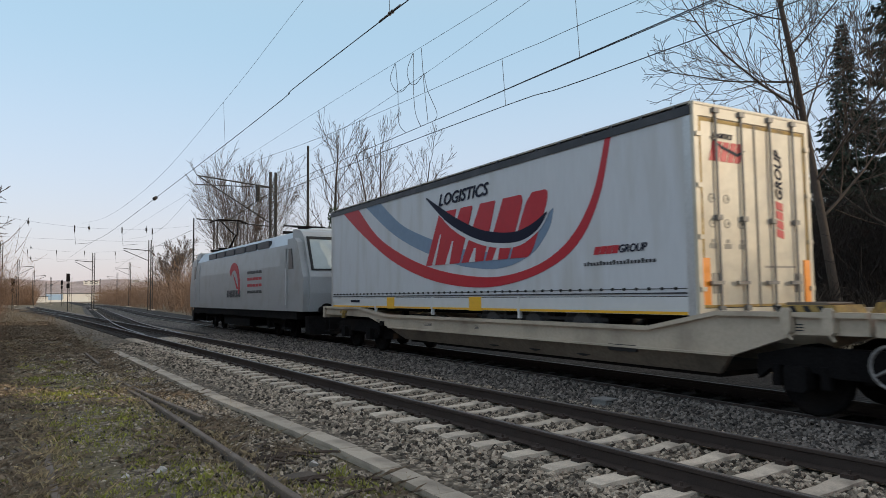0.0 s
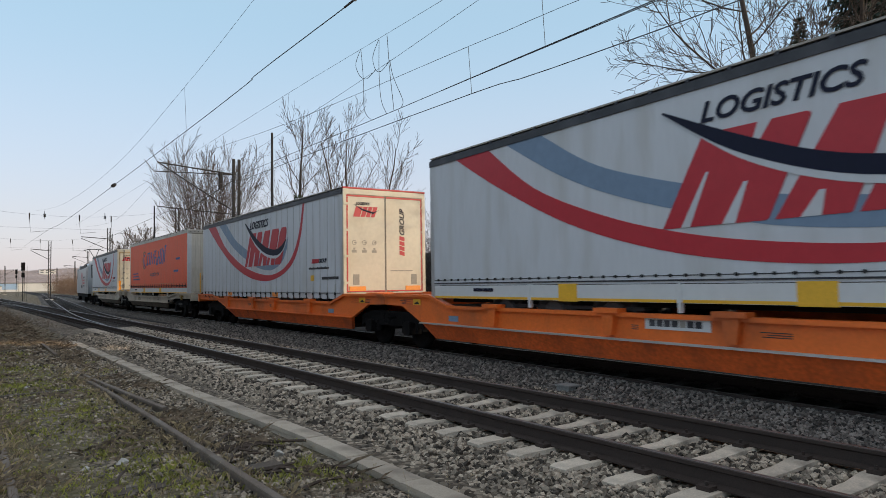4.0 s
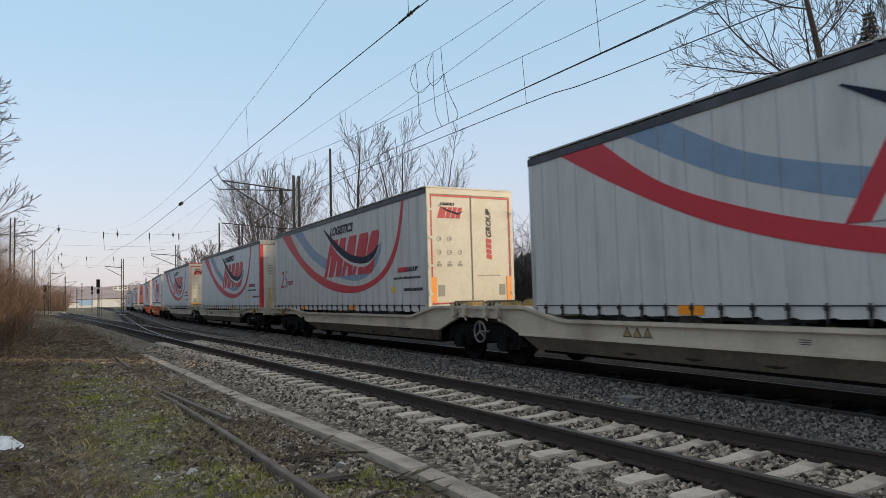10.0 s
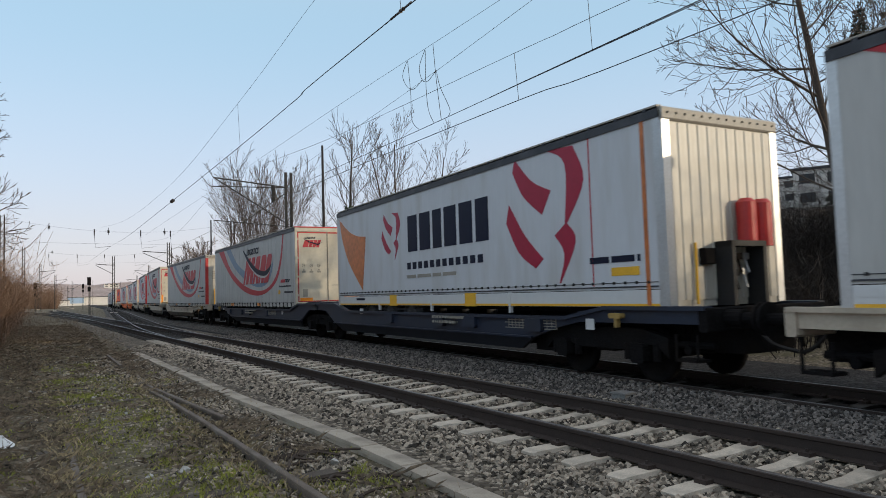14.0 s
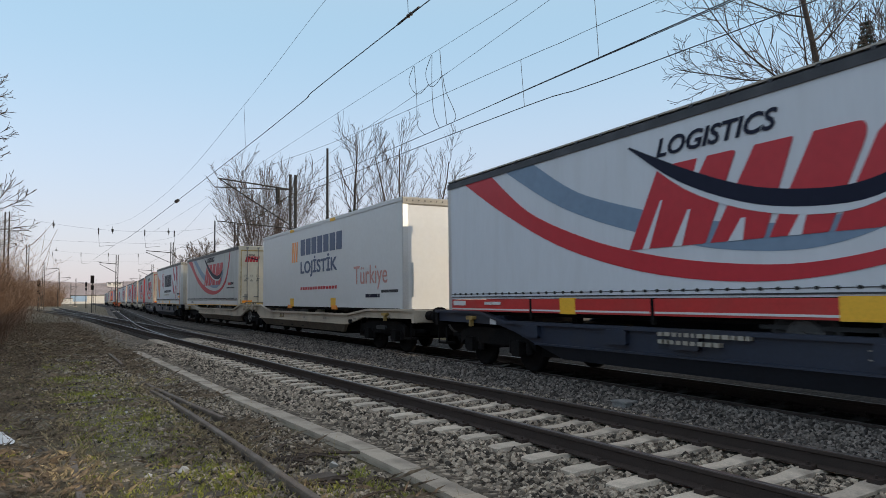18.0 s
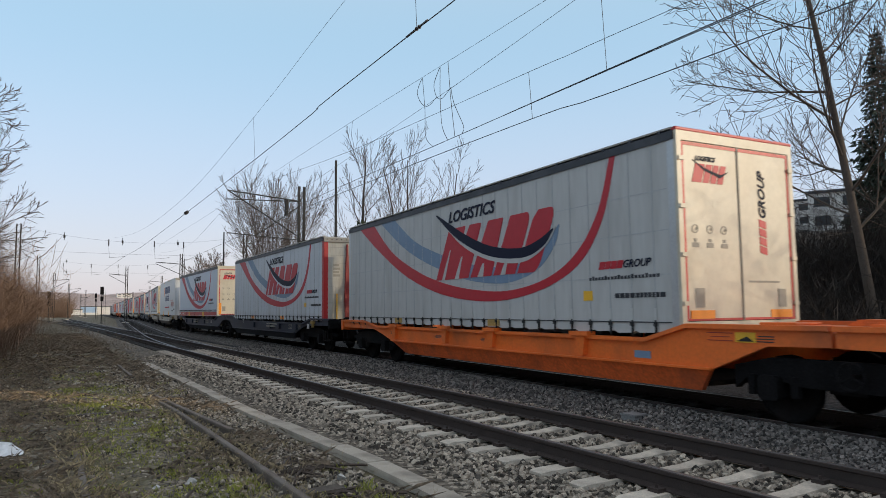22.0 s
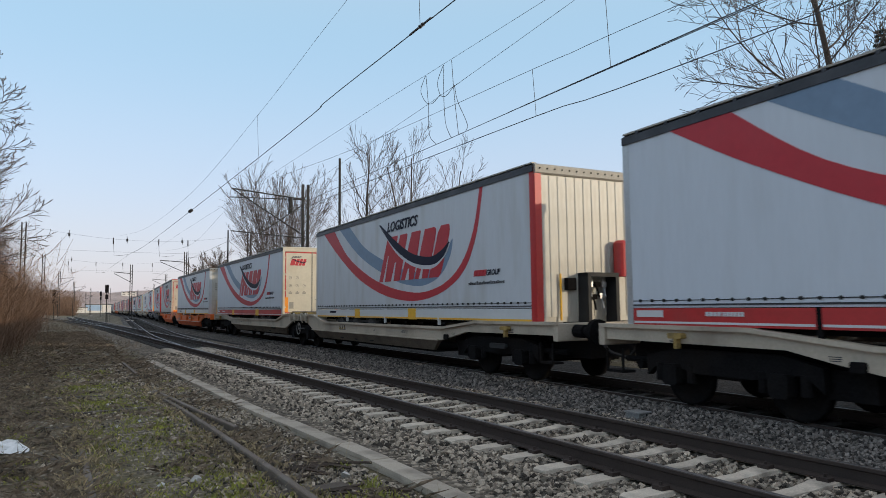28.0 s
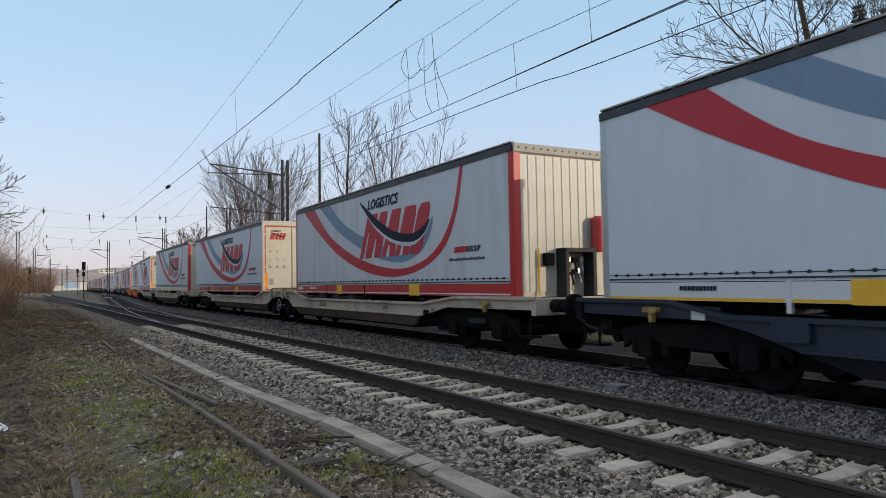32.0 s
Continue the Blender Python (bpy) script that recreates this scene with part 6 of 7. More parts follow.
def cross_span(y, x0, x1, z, xs, label):
    """Wires strung across the tracks with hanging insulators and steady arms."""
    t = thing("cross_span", label, "overhead wire", "cross-spans")
    part("span_wire", Shape().path(sag((x0, y, z + 1.0), (x1, y, z + 1.0), 1.0), 0.006, 4), M_WIRE, t)
    part("span_wire", Shape().path(sag((x0, y, z - 0.9), (x1, y, z - 0.9), 0.15), 0.006, 4), M_WIRE, t)
    for i, x in enumerate(xs):
        s = Shape().tube((x, y, z + 0.2), (x, y, z - 0.35), 0.05, n=6)
        part("hanging_insulator", s, M_INSUL, t)
        part("steady_arm", Shape().path([(x, y, z - 0.35), (x + 0.1, y, z - 1.4), (x + 1.3, y, z - 1.25)], 0.014, 4), M_MAST, t)


# ---------------------------------------------------------------- plants
def grow(rnd, limbs, twigs, p, d, r, length, level, kids, up, angle, rmin, reach=1.0):
    """One bough with its side shoots, each leaving at a steady angle; thin ones go into the twigs' mesh."""
    seg = (9, 8, 6, 4, 3)[level]
    pts, rad = [tuple(p)], [r]
    q, dirn = Vector(p), Vector(d).normalized()
    for i in range(seg):
        dirn = (dirn + Vector((rnd.uniform(-1, 1), rnd.uniform(-1, 1), rnd.uniform(-1, 1))) * (0.075 + 0.02 * level) + Vector((0, 0, up))).normalized()
        q = q + dirn * length / seg
        pts.append(tuple(q))
        rad.append(max(r * (1 - 0.8 * (i + 1) / seg), rmin))
    (limbs if level < 2 else twigs).path(pts, rad, (8, 6, 4, 3, 3)[level])
    if level >= len(kids):
        return
    n = kids[level]
    turn = rnd.uniform(0, 6.3)
    for k in range(n):
        f0 = 0.22 if level == 0 else 0.12
        f = min(f0 + (0.99 - f0) * (k + rnd.uniform(0.1, 0.9)) / n, 0.985)
        i = int(f * seg)
        a = Vector(pts[i]).lerp(Vector(pts[i + 1]), f * seg - i)
        base = (Vector(pts[i + 1]) - Vector(pts[i])).normalized()
        turn += 2.4 + rnd.uniform(-0.6, 0.6)
        u = base.orthogonal().normalized()
        side = u * math.cos(turn) + base.cross(u) * math.sin(turn)
        w = radians(angle * rnd.uniform(0.65, 1.3) * (1.0 if level == 0 else 0.72))
        nd = base * math.cos(w) + side * math.sin(w)
        here = rad[i] + (rad[i + 1] - rad[i]) * (f * seg - i)
        grow(rnd, limbs, twigs, a, nd, max(here * (rnd.uniform(0.45, 0.65) if level else rnd.uniform(0.28, 0.45)), rmin), length * (rnd.uniform(0.42, 0.64) if level < 2 else rnd.uniform(0.5, 0.75)) * (1.15 - 0.72 * f) * (reach if level == 0 else 1), level + 1, kids, up * 1.1, angle, rmin)


def bare_tree(x, y, h, seed, label, stems=1, z0=-0.4, lean=(0, 0), fan=16, ivy=False, twig=M_TWIG, kids=(12, 8, 5, 3), up=0.05, angle=42, r=None, rmin=0.007, reach=1.0):
    rnd = random.Random(seed)
    t = thing("bare_tree", label, "tree", "leafless trees")
    limbs, twigs = Shape(), Shape()
    for k in range(stems):
        a = 2.4 * k + rnd.random()
        s = math.tan(radians(fan)) * math.sqrt((k + 0.4) / stems) if stems > 1 else 0
        d = (lean[0] + s * math.cos(a), lean[1] + s * math.sin(a), 1)
        grow(rnd, limbs, twigs, (x + (0.25 * math.cos(a) if stems > 1 else 0), y + (0.25 * math.sin(a) if stems > 1 else 0), z0), d, r or h * 0.014 / (1 + 0.12 * (stems - 1)), h * (1.0 if stems == 1 else rnd.uniform(0.88, 1.05)), 0, kids, up, angle, rmin, reach)
    part("trunk", limbs, M_BARK, t, smooth=True)
    part("crown", twigs, twig, t, "fine leafless twigs")
    if ivy:
        s = Shape()
        for _ in range(1500):
            z = rnd.uniform(0, h * 0.6)
            a = rnd.uniform(0, 6.3)
            rr = rnd.uniform(0.1, 0.34)
            leaf(s, rnd, (x + lean[0] * z + rr * math.cos(a), y + lean[1] * z + rr * math.sin(a), z), 0.09)
        part("ivy", s, M_IVY, t, "dark ivy climbing the trunk")
    return t


def leaf(s, rnd, p, size):
    """A small folded leaf."""
    e = Euler((rnd.uniform(0, 6.3), rnd.uniform(0, 6.3), rnd.uniform(0, 6.3))).to_matrix()
    k = size * rnd.uniform(0.6, 1.4)
    vs = [tuple(Vector(p) + e @ Vector(q)) for q in ((-k, 0, 0), (0, -0.45 * k, 0.1 * k), (k, 0, 0), (0, 0.45 * k, 0.1 * k))]
    s.add(vs, [(0, 1, 2), (0, 2, 3)])


def spruce(x, y, h, seed, z0=0.3, width=0.2):
    """Whorls of boughs that droop and lift at their tips, hung with narrow sprays of needles."""
    rnd = random.Random(seed)
    t = thing("spruce_tree", "tall dark green spruce with drooping branches", "tree", "spruces")
    part("trunk", Shape().tube((x, y, z0 - 1), (x, y, z0 + h), h * 0.014, 0.015, n=8), M_BARK, t)
    s, br = Shape(), Shape()

    def spray(p, d, ln, w):
        d = Vector(d).normalized()
        side = d.cross(Vector((rnd.gauss(0, 1), rnd.gauss(0, 1), rnd.gauss(0, 1)))).normalized() * w
        p = Vector(p)
        s.add([tuple(p), tuple(p + d * ln * 0.45 + side), tuple(p + d * ln), tuple(p + d * ln * 0.45 - side)], [(0, 1, 2), (0, 2, 3)])
    z = 0.8
    while z < h - 0.1:
        rad = width * h * (1 - z / h) ** 0.95 + 0.03
        for k in range(8):
            a = rnd.uniform(0, 6.3)
            ln = rad * rnd.uniform(0.65, 1.15)
            n = max(3, int(ln * 6))
            out = Vector((math.cos(a), math.sin(a), 0))
            pts = [Vector((x, y, z0 + z)) + out * ln * (i / n) + Vector((0, 0, -0.40 * ln * i / n + 0.34 * ln * (i / n) ** 2)) for i in range(n + 1)]
            br.path([tuple(pts[0]), tuple(pts[n // 2]), tuple(pts[-1])], [0.03, 0.018, 0.006], 4)
            for i in range(1, n + 1):
                for q in (-1, 1):
                    lat = Vector((-out.y, out.x, 0)) * q
                    for _ in range(3):
                        spray(pts[i] + lat * rnd.uniform(0, 0.12), out * rnd.uniform(0.1, 0.7) + lat * rnd.uniform(0.2, 0.9) + Vector((0, 0, rnd.uniform(-0.9, -0.05))), rnd.uniform(0.5, 1.0) * min(0.42, 0.10 + 0.3 * rad), rnd.uniform(0.03, 0.058) * min(1.0, 0.4 + 0.5 * rad))
        z += 0.15 + 0.12 * (1 - z / h)
    for _ in range(26):
        f = rnd.uniform(0, 0.7)
        spray((x, y, z0 + h - f), (rnd.gauss(0, 0.6), rnd.gauss(0, 0.6), 0.9), 0.10 + 0.1 * f, 0.018)
    tagged(part("branches", br, M_NEEDLE, t), kind="stuff")
    part("crown", s, M_NEEDLE, t, "dark hanging needles")


def thicket(name, label, spots, h0, h1, seed, material, per=16, r=0.012, lean=0.28, tall=None):
    """Tangled upright shoots, uncountable; tall(y) scales their height along the line."""
    rnd = random.Random(seed)
    s = Shape()
    for x, y, z in spots:
        for _ in range(per):
            h = rnd.uniform(h0, h1) * (tall(y) if tall else 1.0)
            p = Vector((x + rnd.gauss(0, 0.5), y + rnd.gauss(0, 0.5), z - 0.2))
            d = Vector((rnd.gauss(0, lean), rnd.gauss(0, lean), 1)).normalized()
            pts, rad = [], []
            for i in range(4):
                pts.append(tuple(p))
                rad.append(r * (1 - i * 0.28))
                d = (d + Vector((rnd.gauss(0, lean * 0.7), rnd.gauss(0, lean * 0.7), 0))).normalized()
                p = p + d * h / 3
            s.path(pts, rad, 3)
            for i in (1, 2, 2, 3):
                q = Vector(pts[i])
                e = Vector((rnd.gauss(0, 1), rnd.gauss(0, 1), rnd.uniform(0.1, 1.2))).normalized()
                s.path([tuple(q), tuple(q + e * h * 0.14), tuple(q + e * h * 0.26 + Vector((0, 0, h * 0.04)))], [r * 0.5, r * 0.4, r * 0.25], 3)
    tagged(part(name, s, material), label, "shrubs", kind="stuff")


def grass_field():
    """Mossy green tufts, straw along the rails, and trodden brown stalks on the verge."""
    rnd = random.Random(21)

    def tuft(vs, fs, cx, cy, count, rad, h0, h1, w, flat):
        for _ in range(count):
            x, y = cx + rnd.gauss(0, rad), cy + rnd.gauss(0, rad)
            h = rnd.uniform(h0, h1)
            a, b = rnd.uniform(0, 6.3), rnd.uniform(0, 6.3)
            dx, dy = math.cos(a) * w, math.sin(a) * w
            out = h * flat * rnd.uniform(0.3, 1.2)
            bx, by = math.cos(b) * out, math.sin(b) * out
            up = h * max(1.0 - 0.35 * flat, 0.12) * rnd.uniform(0.6, 1.1)
            k = len(vs)
            vs += [(x - dx, y - dy, -0.16), (x + dx, y + dy, -0.16), (x + bx * 0.45 + dx * 0.7, y + by * 0.45 + dy * 0.7, -0.15 + up * 0.75), (x + bx, y + by, -0.15 + up)]
            fs += [(k, k + 1, k + 2), (k, k + 2, k + 3)]
    kinds = (("green_grass", "patchy clumps of short green grass beside the rails", M_GRASS, 20000),
             ("dry_grass", "pale dry grass tufts beside the rails", M_DRYGRASS, 11000),
             ("brown_stalks", "trodden dead brown stalks covering the verge", M_BRUSH, 11000),
             ("dead_leaves", "rusty dead leaves caught in the grass", M_RUSTLEAF, 3500))
    for name, lab, material, n in kinds:
        vs, fs = [], []
        for _ in range(n):
            y = 1.8 + 58 * rnd.random() ** 2.4 if rnd.random() < 0.86 else rnd.uniform(-9, 2)
            x = rnd.uniform(-7, 2.75)
            big = noise.noise((x * 0.55, y * 0.42, 7.0))
            mid = noise.noise((x * 1.9, y * 1.5, 2.0))
            fine = noise.noise((x * 5.0, y * 4.0, 9.0))
            grow_w = 1 + abs(y) * 0.035
            w = 0.0010 + 0.00040 * max(abs(y), 1)
            between = 0.45 < x < 1.85
            if name == "green_grass":
                like = 0.55 * big + 0.5 * mid + 0.3 * fine + (0.30 if between and 5.8 < y < 17 else 0.42 if x < 1.2 and y < 5.6 else -0.12 if x < 0.4 else -0.35 if x > 1.9 else -0.05) - max(y - 16, 0) * 0.02
                if like > 0.04:
                    tuft(vs, fs, x, y, 18, 0.05 * grow_w, 0.025, 0.07 + 0.07 * max(like, 0), w * 1.2, 0.6)
            elif name == "dry_grass":
                rail = min(abs(x - 1.95), abs(x - 0.42)) < 0.25
                like = 0.5 * mid + 0.5 * fine + (0.35 if rail and y < 16 else 0.0 if x < 1.9 else -0.25) - 0.2 * big
                if like > 0.14:
                    tuft(vs, fs, x, y, 11, 0.05 * grow_w, 0.03, 0.17 if rail else 0.11, w, 0.8)
            elif name == "brown_stalks":
                like = 0.5 * mid - 0.3 * big + 0.4 * fine + (0.30 if x < 0.4 else -0.12 if between else 0.02) + min(max(y - 14, 0) * 0.03, 0.3)
                if like > 0.05:
                    tuft(vs, fs, x, y, 9, 0.09 * grow_w, 0.05, 0.26, w * 1.2, 1.6)
            elif mid + fine > 0.15 and (y < 6 or x < 0.3):
                tuft(vs, fs, x, y, 5, 0.06 * grow_w, 0.02, 0.045, 0.007, 0.9)
        me = bpy.data.meshes.new(name)
        me.from_pydata(vs, [], fs)
        me.materials.append(material)
        tagged(part(name, me, None), lab, "grass", kind="stuff")
LOOPS = [
    [(17.0, 8.16), (17.28, 7.82), (17.02, 7.42), (16.63, 7.25), (16.15, 7.38)],
    [(16.96, 8.16), (16.83, 7.21), (16.79, 6.39), (16.41, 6.04)],
    [(15.97, 8.16), (16.29, 7.78), (16.15, 7.38), (15.84, 7.26), (15.39, 7.43)],
    [(15.94, 8.16), (15.96, 7.29), (15.87, 6.49), (15.59, 6.04)],
    [(15.39, 7.43), (15.23, 6.94), (14.78, 6.23), (14.85, 6.05)],
    [(15.52, 8.17), (15.4, 7.14), (15.21, 6.05)],
]
overhead()
yard_mast(13.3, 38.9, 8.8, True, [((13.3, 38.9, 7.9), (9.0, 38.9, 8.25), 0.04), ((13.3, 38.9, 7.9), (8.9, 38.9, 7.75), 0.03), ((13.3, 38.9, 5.7), (9.1, 38.9, 8.2), 0.035), ((13.3, 38.9, 5.6), (9.0, 38.9, 5.85), 0.03), ((13.3, 38.9, 7.7), (10.6, 38.9, 5.75), 0.03), ((12.4, 38.9, 8.0), (12.4, 38.9, 7.0), 0.12)])
yard_mast(13.0, 32.7, 9.15, False, [], "slim dark pole behind the tracks")
yard_mast(15.0, 66, 8.9, False, [], "slim dark pole behind the tracks")
for mx, my, mh, reach_x in ((16.5, 97, 9.2, -3.2), (12.0, 118, 8.6, -2.5), (0.0, 110, 9.4, 0), (2.7, 150, 9.0, 2.5), (24.0, 165, 9.5, -3), (6.6, 190, 8.5, 2.5), (30, 230, 9.5, -3), (4.0, 250, 9.0, 2.5), (14.0, 260, 9.0, 2.5), (33.0, 300, 9.5, -3), (16.0, 330, 9, 2.5), (-1.5, 66, 8.8, 0), (17.0, 66, 8.8, 0), (19.0, 110, 9.4, 0)):
    yard_mast(mx, my, mh, True, [((mx, my, mh - 1.4), (mx + reach_x, my, mh - 1.2), 0.05), ((mx, my, mh - 2.8), (mx + reach_x, my, mh - 1.4), 0.04)] if reach_x else [])
cross_span(66, -1.5, 17.0, 7.6, (5.2, 8.9, 11.4), "far cross-span with hanging insulators over the yard")
cross_span(110, 0.0, 19.0, 8.2, (3.0, 6.5, 10.0, 14.0), "far cross-span with hanging insulators over the yard")
for p in ((1.8, 66, 7.95), (6.3, 66, 7.66), (10.9, 66, 7.7), (3.4, 110, 8.72), (3.4, 110, 7.24)):
    insulator(p, (0, 0.3, 1), 3, 0.1)


def signal(x, y, h):
    t = thing("railway_signal", "dark railway signal on a slim post", "signal", "railway signals")
    part("post", Shape().tube((x, y, -0.4), (x, y, h), 0.07, n=8), M_MAST, t)
    part("signal_head", Shape().box(x - 0.25, x + 0.25, y - 0.15, y + 0.15, h - 1.2, h, 0.1), M_DARK, t)
    part("signal_head", Shape().box(x - 0.2, x + 0.2, y - 0.15, y + 0.15, h - 2.2, h - 1.5, 0.1), M_DARK, t)
    part("ladder", Shape().box(x + 0.2, x + 0.24, y + 0.1, y + 0.14, -0.4, h - 0.5).box(x + 0.5, x + 0.54, y + 0.1, y + 0.14, -0.4, h - 0.5), M_MAST, t)


for q in ((8.6, 118, 5.4), (1.6, 125, 4.8), (13.5, 205, 6.5)):
    signal(*q)

# trees and shrubs
bare_tree(17.9, 59.4, 12.4, 3, "leafless many-stemmed tree with a round crown behind the tracks", stems=18, fan=21, kids=(11, 7, 2), up=0.002, angle=19, rmin=0.009, reach=0.85)
bare_tree(16.1, 36.6, 11.0, 5, "leafless tree with ivy on its trunk", ivy=True, kids=(15, 8, 4), up=0.045, angle=36, r=0.17, rmin=0.008, reach=0.85)
bare_tree(19.0, 35.8, 10.4, 8, "leafless tree with upswept boughs", stems=3, fan=13, kids=(12, 7, 4), up=0.04, angle=35, r=0.13, rmin=0.008, reach=0.85)
bare_tree(17.9, 9.1, 15.5, 11, "large leafless tree with wide spreading branches", lean=(-0.03, 0.04), kids=(24, 11, 5, 2), up=0.045, angle=56, r=0.135, rmin=0.007, reach=0.66)
bare_tree(20.4, 8.2, 13.0, 19, "leafless tree with long side branches", kids=(14, 9, 5, 2), up=0.05, angle=48, r=0.13, rmin=0.007, reach=0.75)
bare_tree(-4.2, 27, 9.7, 14, "leafless tree at the yard's edge", stems=4, fan=11, kids=(14, 10, 6, 3), up=0.02, angle=42, rmin=0.008, reach=0.85)
bare_tree(-3.85, 21, 8.2, 16, "leafless tree at the yard's edge", stems=4, fan=11, kids=(13, 10, 6, 3), up=0.02, angle=42, rmin=0.007, reach=0.85)
bare_tree(-6.0, 40, 11.0, 15, "leafless tree at the yard's edge", stems=4, fan=12, kids=(12, 9, 6, 3), up=0.02, angle=42, rmin=0.010, reach=0.85)
bare_tree(30, 150, 12, 17, "far leafless tree beyond the yard", stems=4, fan=25, kids=(8, 6, 4), rmin=0.03)
bare_tree(24, 120, 10, 18, "far leafless tree beyond the yard", stems=4, fan=25, kids=(8, 6, 4), rmin=0.025)
spruce(24.75, 12.2, 10.8, 31, width=0.17)
spruce(27.6, 11.0, 16.0, 32, width=0.25)
rb = random.Random(40)
# Unseen stretch (y < -1) added tall to keep sun streaks off the ground.
thicket("dark_thicket", "dense dark leafless thicket behind the train, unseen end blocks sun", [(13.4 + max(y, 0) * 0.11 + rb.uniform(0, 6), y, 0.0) for y in [-46 + i * 0.17 for i in range(590)]], 1.6, 4.6, 41, M_THICKET, per=18, r=0.014, tall=lambda y: 1.25 if y < -1 else min(max(0.26 + (y - 4) * 0.058, 0.24), 1.0))
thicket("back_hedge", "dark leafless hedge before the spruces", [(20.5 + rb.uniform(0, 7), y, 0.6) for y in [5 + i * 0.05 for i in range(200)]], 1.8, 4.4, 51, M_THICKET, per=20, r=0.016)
thicket("russet_thicket", "russet leafless shrubs along the yard's edge", [(-1.2 - abs(rb.gauss(0, 2.0)) - max(0, 34 - y) * 0.11, y, -0.2) for y in [18 + i * 0.2 for i in range(290)]], 1.2, 4.4, 42, M_REDTWIG, per=22, r=0.015)
thicket("tall_russet_thicket", "tall russet leafless saplings along the yard's edge", [(-3.2 - abs(rb.gauss(0, 1.8)) - max(0, 34 - y) * 0.08, y, -0.2) for y in [16 + i * 0.17 for i in range(290)]], 3.2, 7.0, 45, M_SAPLING, per=26, r=0.013, lean=0.11)
thicket("far_russet_thicket", "sunlit russet shrubs behind the far tracks", [(train_x(y) + 5 + rb.uniform(0, 12), y, -0.2) for y in [62 + i * 1.1 for i in range(230)]], 3.2, 6.8, 43, M_REDTWIG, per=14, r=0.026)
thicket("far_left_thicket", "russet shrubs along the far yard", [(-6 - rb.uniform(0, 14), y, -0.2) for y in [76 + i * 1.6 for i in range(180)]], 2.8, 7.0, 44, M_REDTWIG, per=14, r=0.032)
thicket("far_bank_thicket", "hazy brown shrubs closing the far end of the yard", [(rb.uniform(-40, 11), rb.uniform(275, 330), -0.2) for _ in range(420)], 3.5, 9.0, 48, M_REDTWIG, per=9, r=0.06)
cl = Shape()
for k in range(26):
    a, z = rb.uniform(0, 6.3), rb.uniform(2.2, 5.6)
    ln = (6.2 - z) * 0.45 + rb.uniform(0.2, 0.7)
    for i in range(70):
        f = rb.random()
        leaf(cl, rb, (17.6 + math.cos(a) * ln * f + rb.gauss(0, 0.12), 13.6 + math.sin(a) * ln * f + rb.gauss(0, 0.12), z - 0.35 * ln * f * f + rb.gauss(0, 0.13)), 0.11)
ev = thing("evergreen_bush", "dark evergreen bush with a ragged top", "bush")
part("stem", Shape().tube((17.6, 13.6, -0.3), (17.6, 13.6, 5.5), 0.12, 0.03), M_BARK, ev)
part("crown", cl, M_IVY, ev)
grass_field()
thicket("dead_weeds", "low dead brown weeds among the grass", [(rb.uniform(-7, 0.3), 6 + 46 * rb.random() ** 1.3, -0.05) for _ in range(520)], 0.12, 0.45, 46, M_WEED, per=9, r=0.004)
thicket("far_weeds", "low brown weeds over the far yard", [(rb.uniform(-7, 3.6) + 0.0, 34 + 110 * rb.random() ** 1.3, -0.1) for _ in range(900)], 0.15, 0.5, 49, M_BRUSH, per=9, r=0.011)
thicket("track_weeds", "low brown weeds between the far tracks", [(9 + rb.uniform(-2.5, 4) + (y - 60) * 0.04, y, -0.3) for y in [70 + i * 0.5 for i in range(200)]], 0.1, 0.3, 50, M_BRUSH, per=7, r=0.012)
thicket("verge_weeds", "low dead brown weeds along the rusty rails", [(rb.choice((0.3, 1.8, 2.1)) + rb.gauss(0, 0.12), 3 + 16 * rb.random() ** 1.4, -0.02) for _ in range(120)], 0.08, 0.28, 47, M_DRYGRASS, per=9, r=0.003)


# ---------------------------------------------------------------- distance
def hill(name, label, x0, x1, y0, y1, h, seed, material=M_HILL):
    n = 40
    vs, fs = [], []
    for j in range(n + 1):
        for i in range(n + 1):
            u, v = i / n, j / n
            e = math.sin(math.pi * u) ** 0.6 * math.sin(math.pi * v) ** 0.6
            x, y = x0 + (x1 - x0) * u, y0 + (y1 - y0) * v
            vs.append((x, y, -0.5 + h * e * (0.8 + 0.35 * noise.noise((x * 0.02, y * 0.02, seed))) + (h * 0.06 * noise.noise((x * 0.15, y * 0.15, seed)) if e > 0.05 else 0)))
    for j in range(n):
        for i in range(n):
            a = j * (n + 1) + i
            fs.append((a, a + 1, a + n + 2, a + n + 1))
    s = Shape()
    s.add(vs, fs)
    tagged(part(name, s, material, smooth=True), label, "hill", kind="structure")


hill("wooded_hill", "brown winter woodland hill behind the railway", 34, 330, -60, 190, 20, 5)
hill("far_ridge", "far wooded ridge with haze put into its colour", -700, 800, 640, 1200, 25, 9, M_RIDGE)


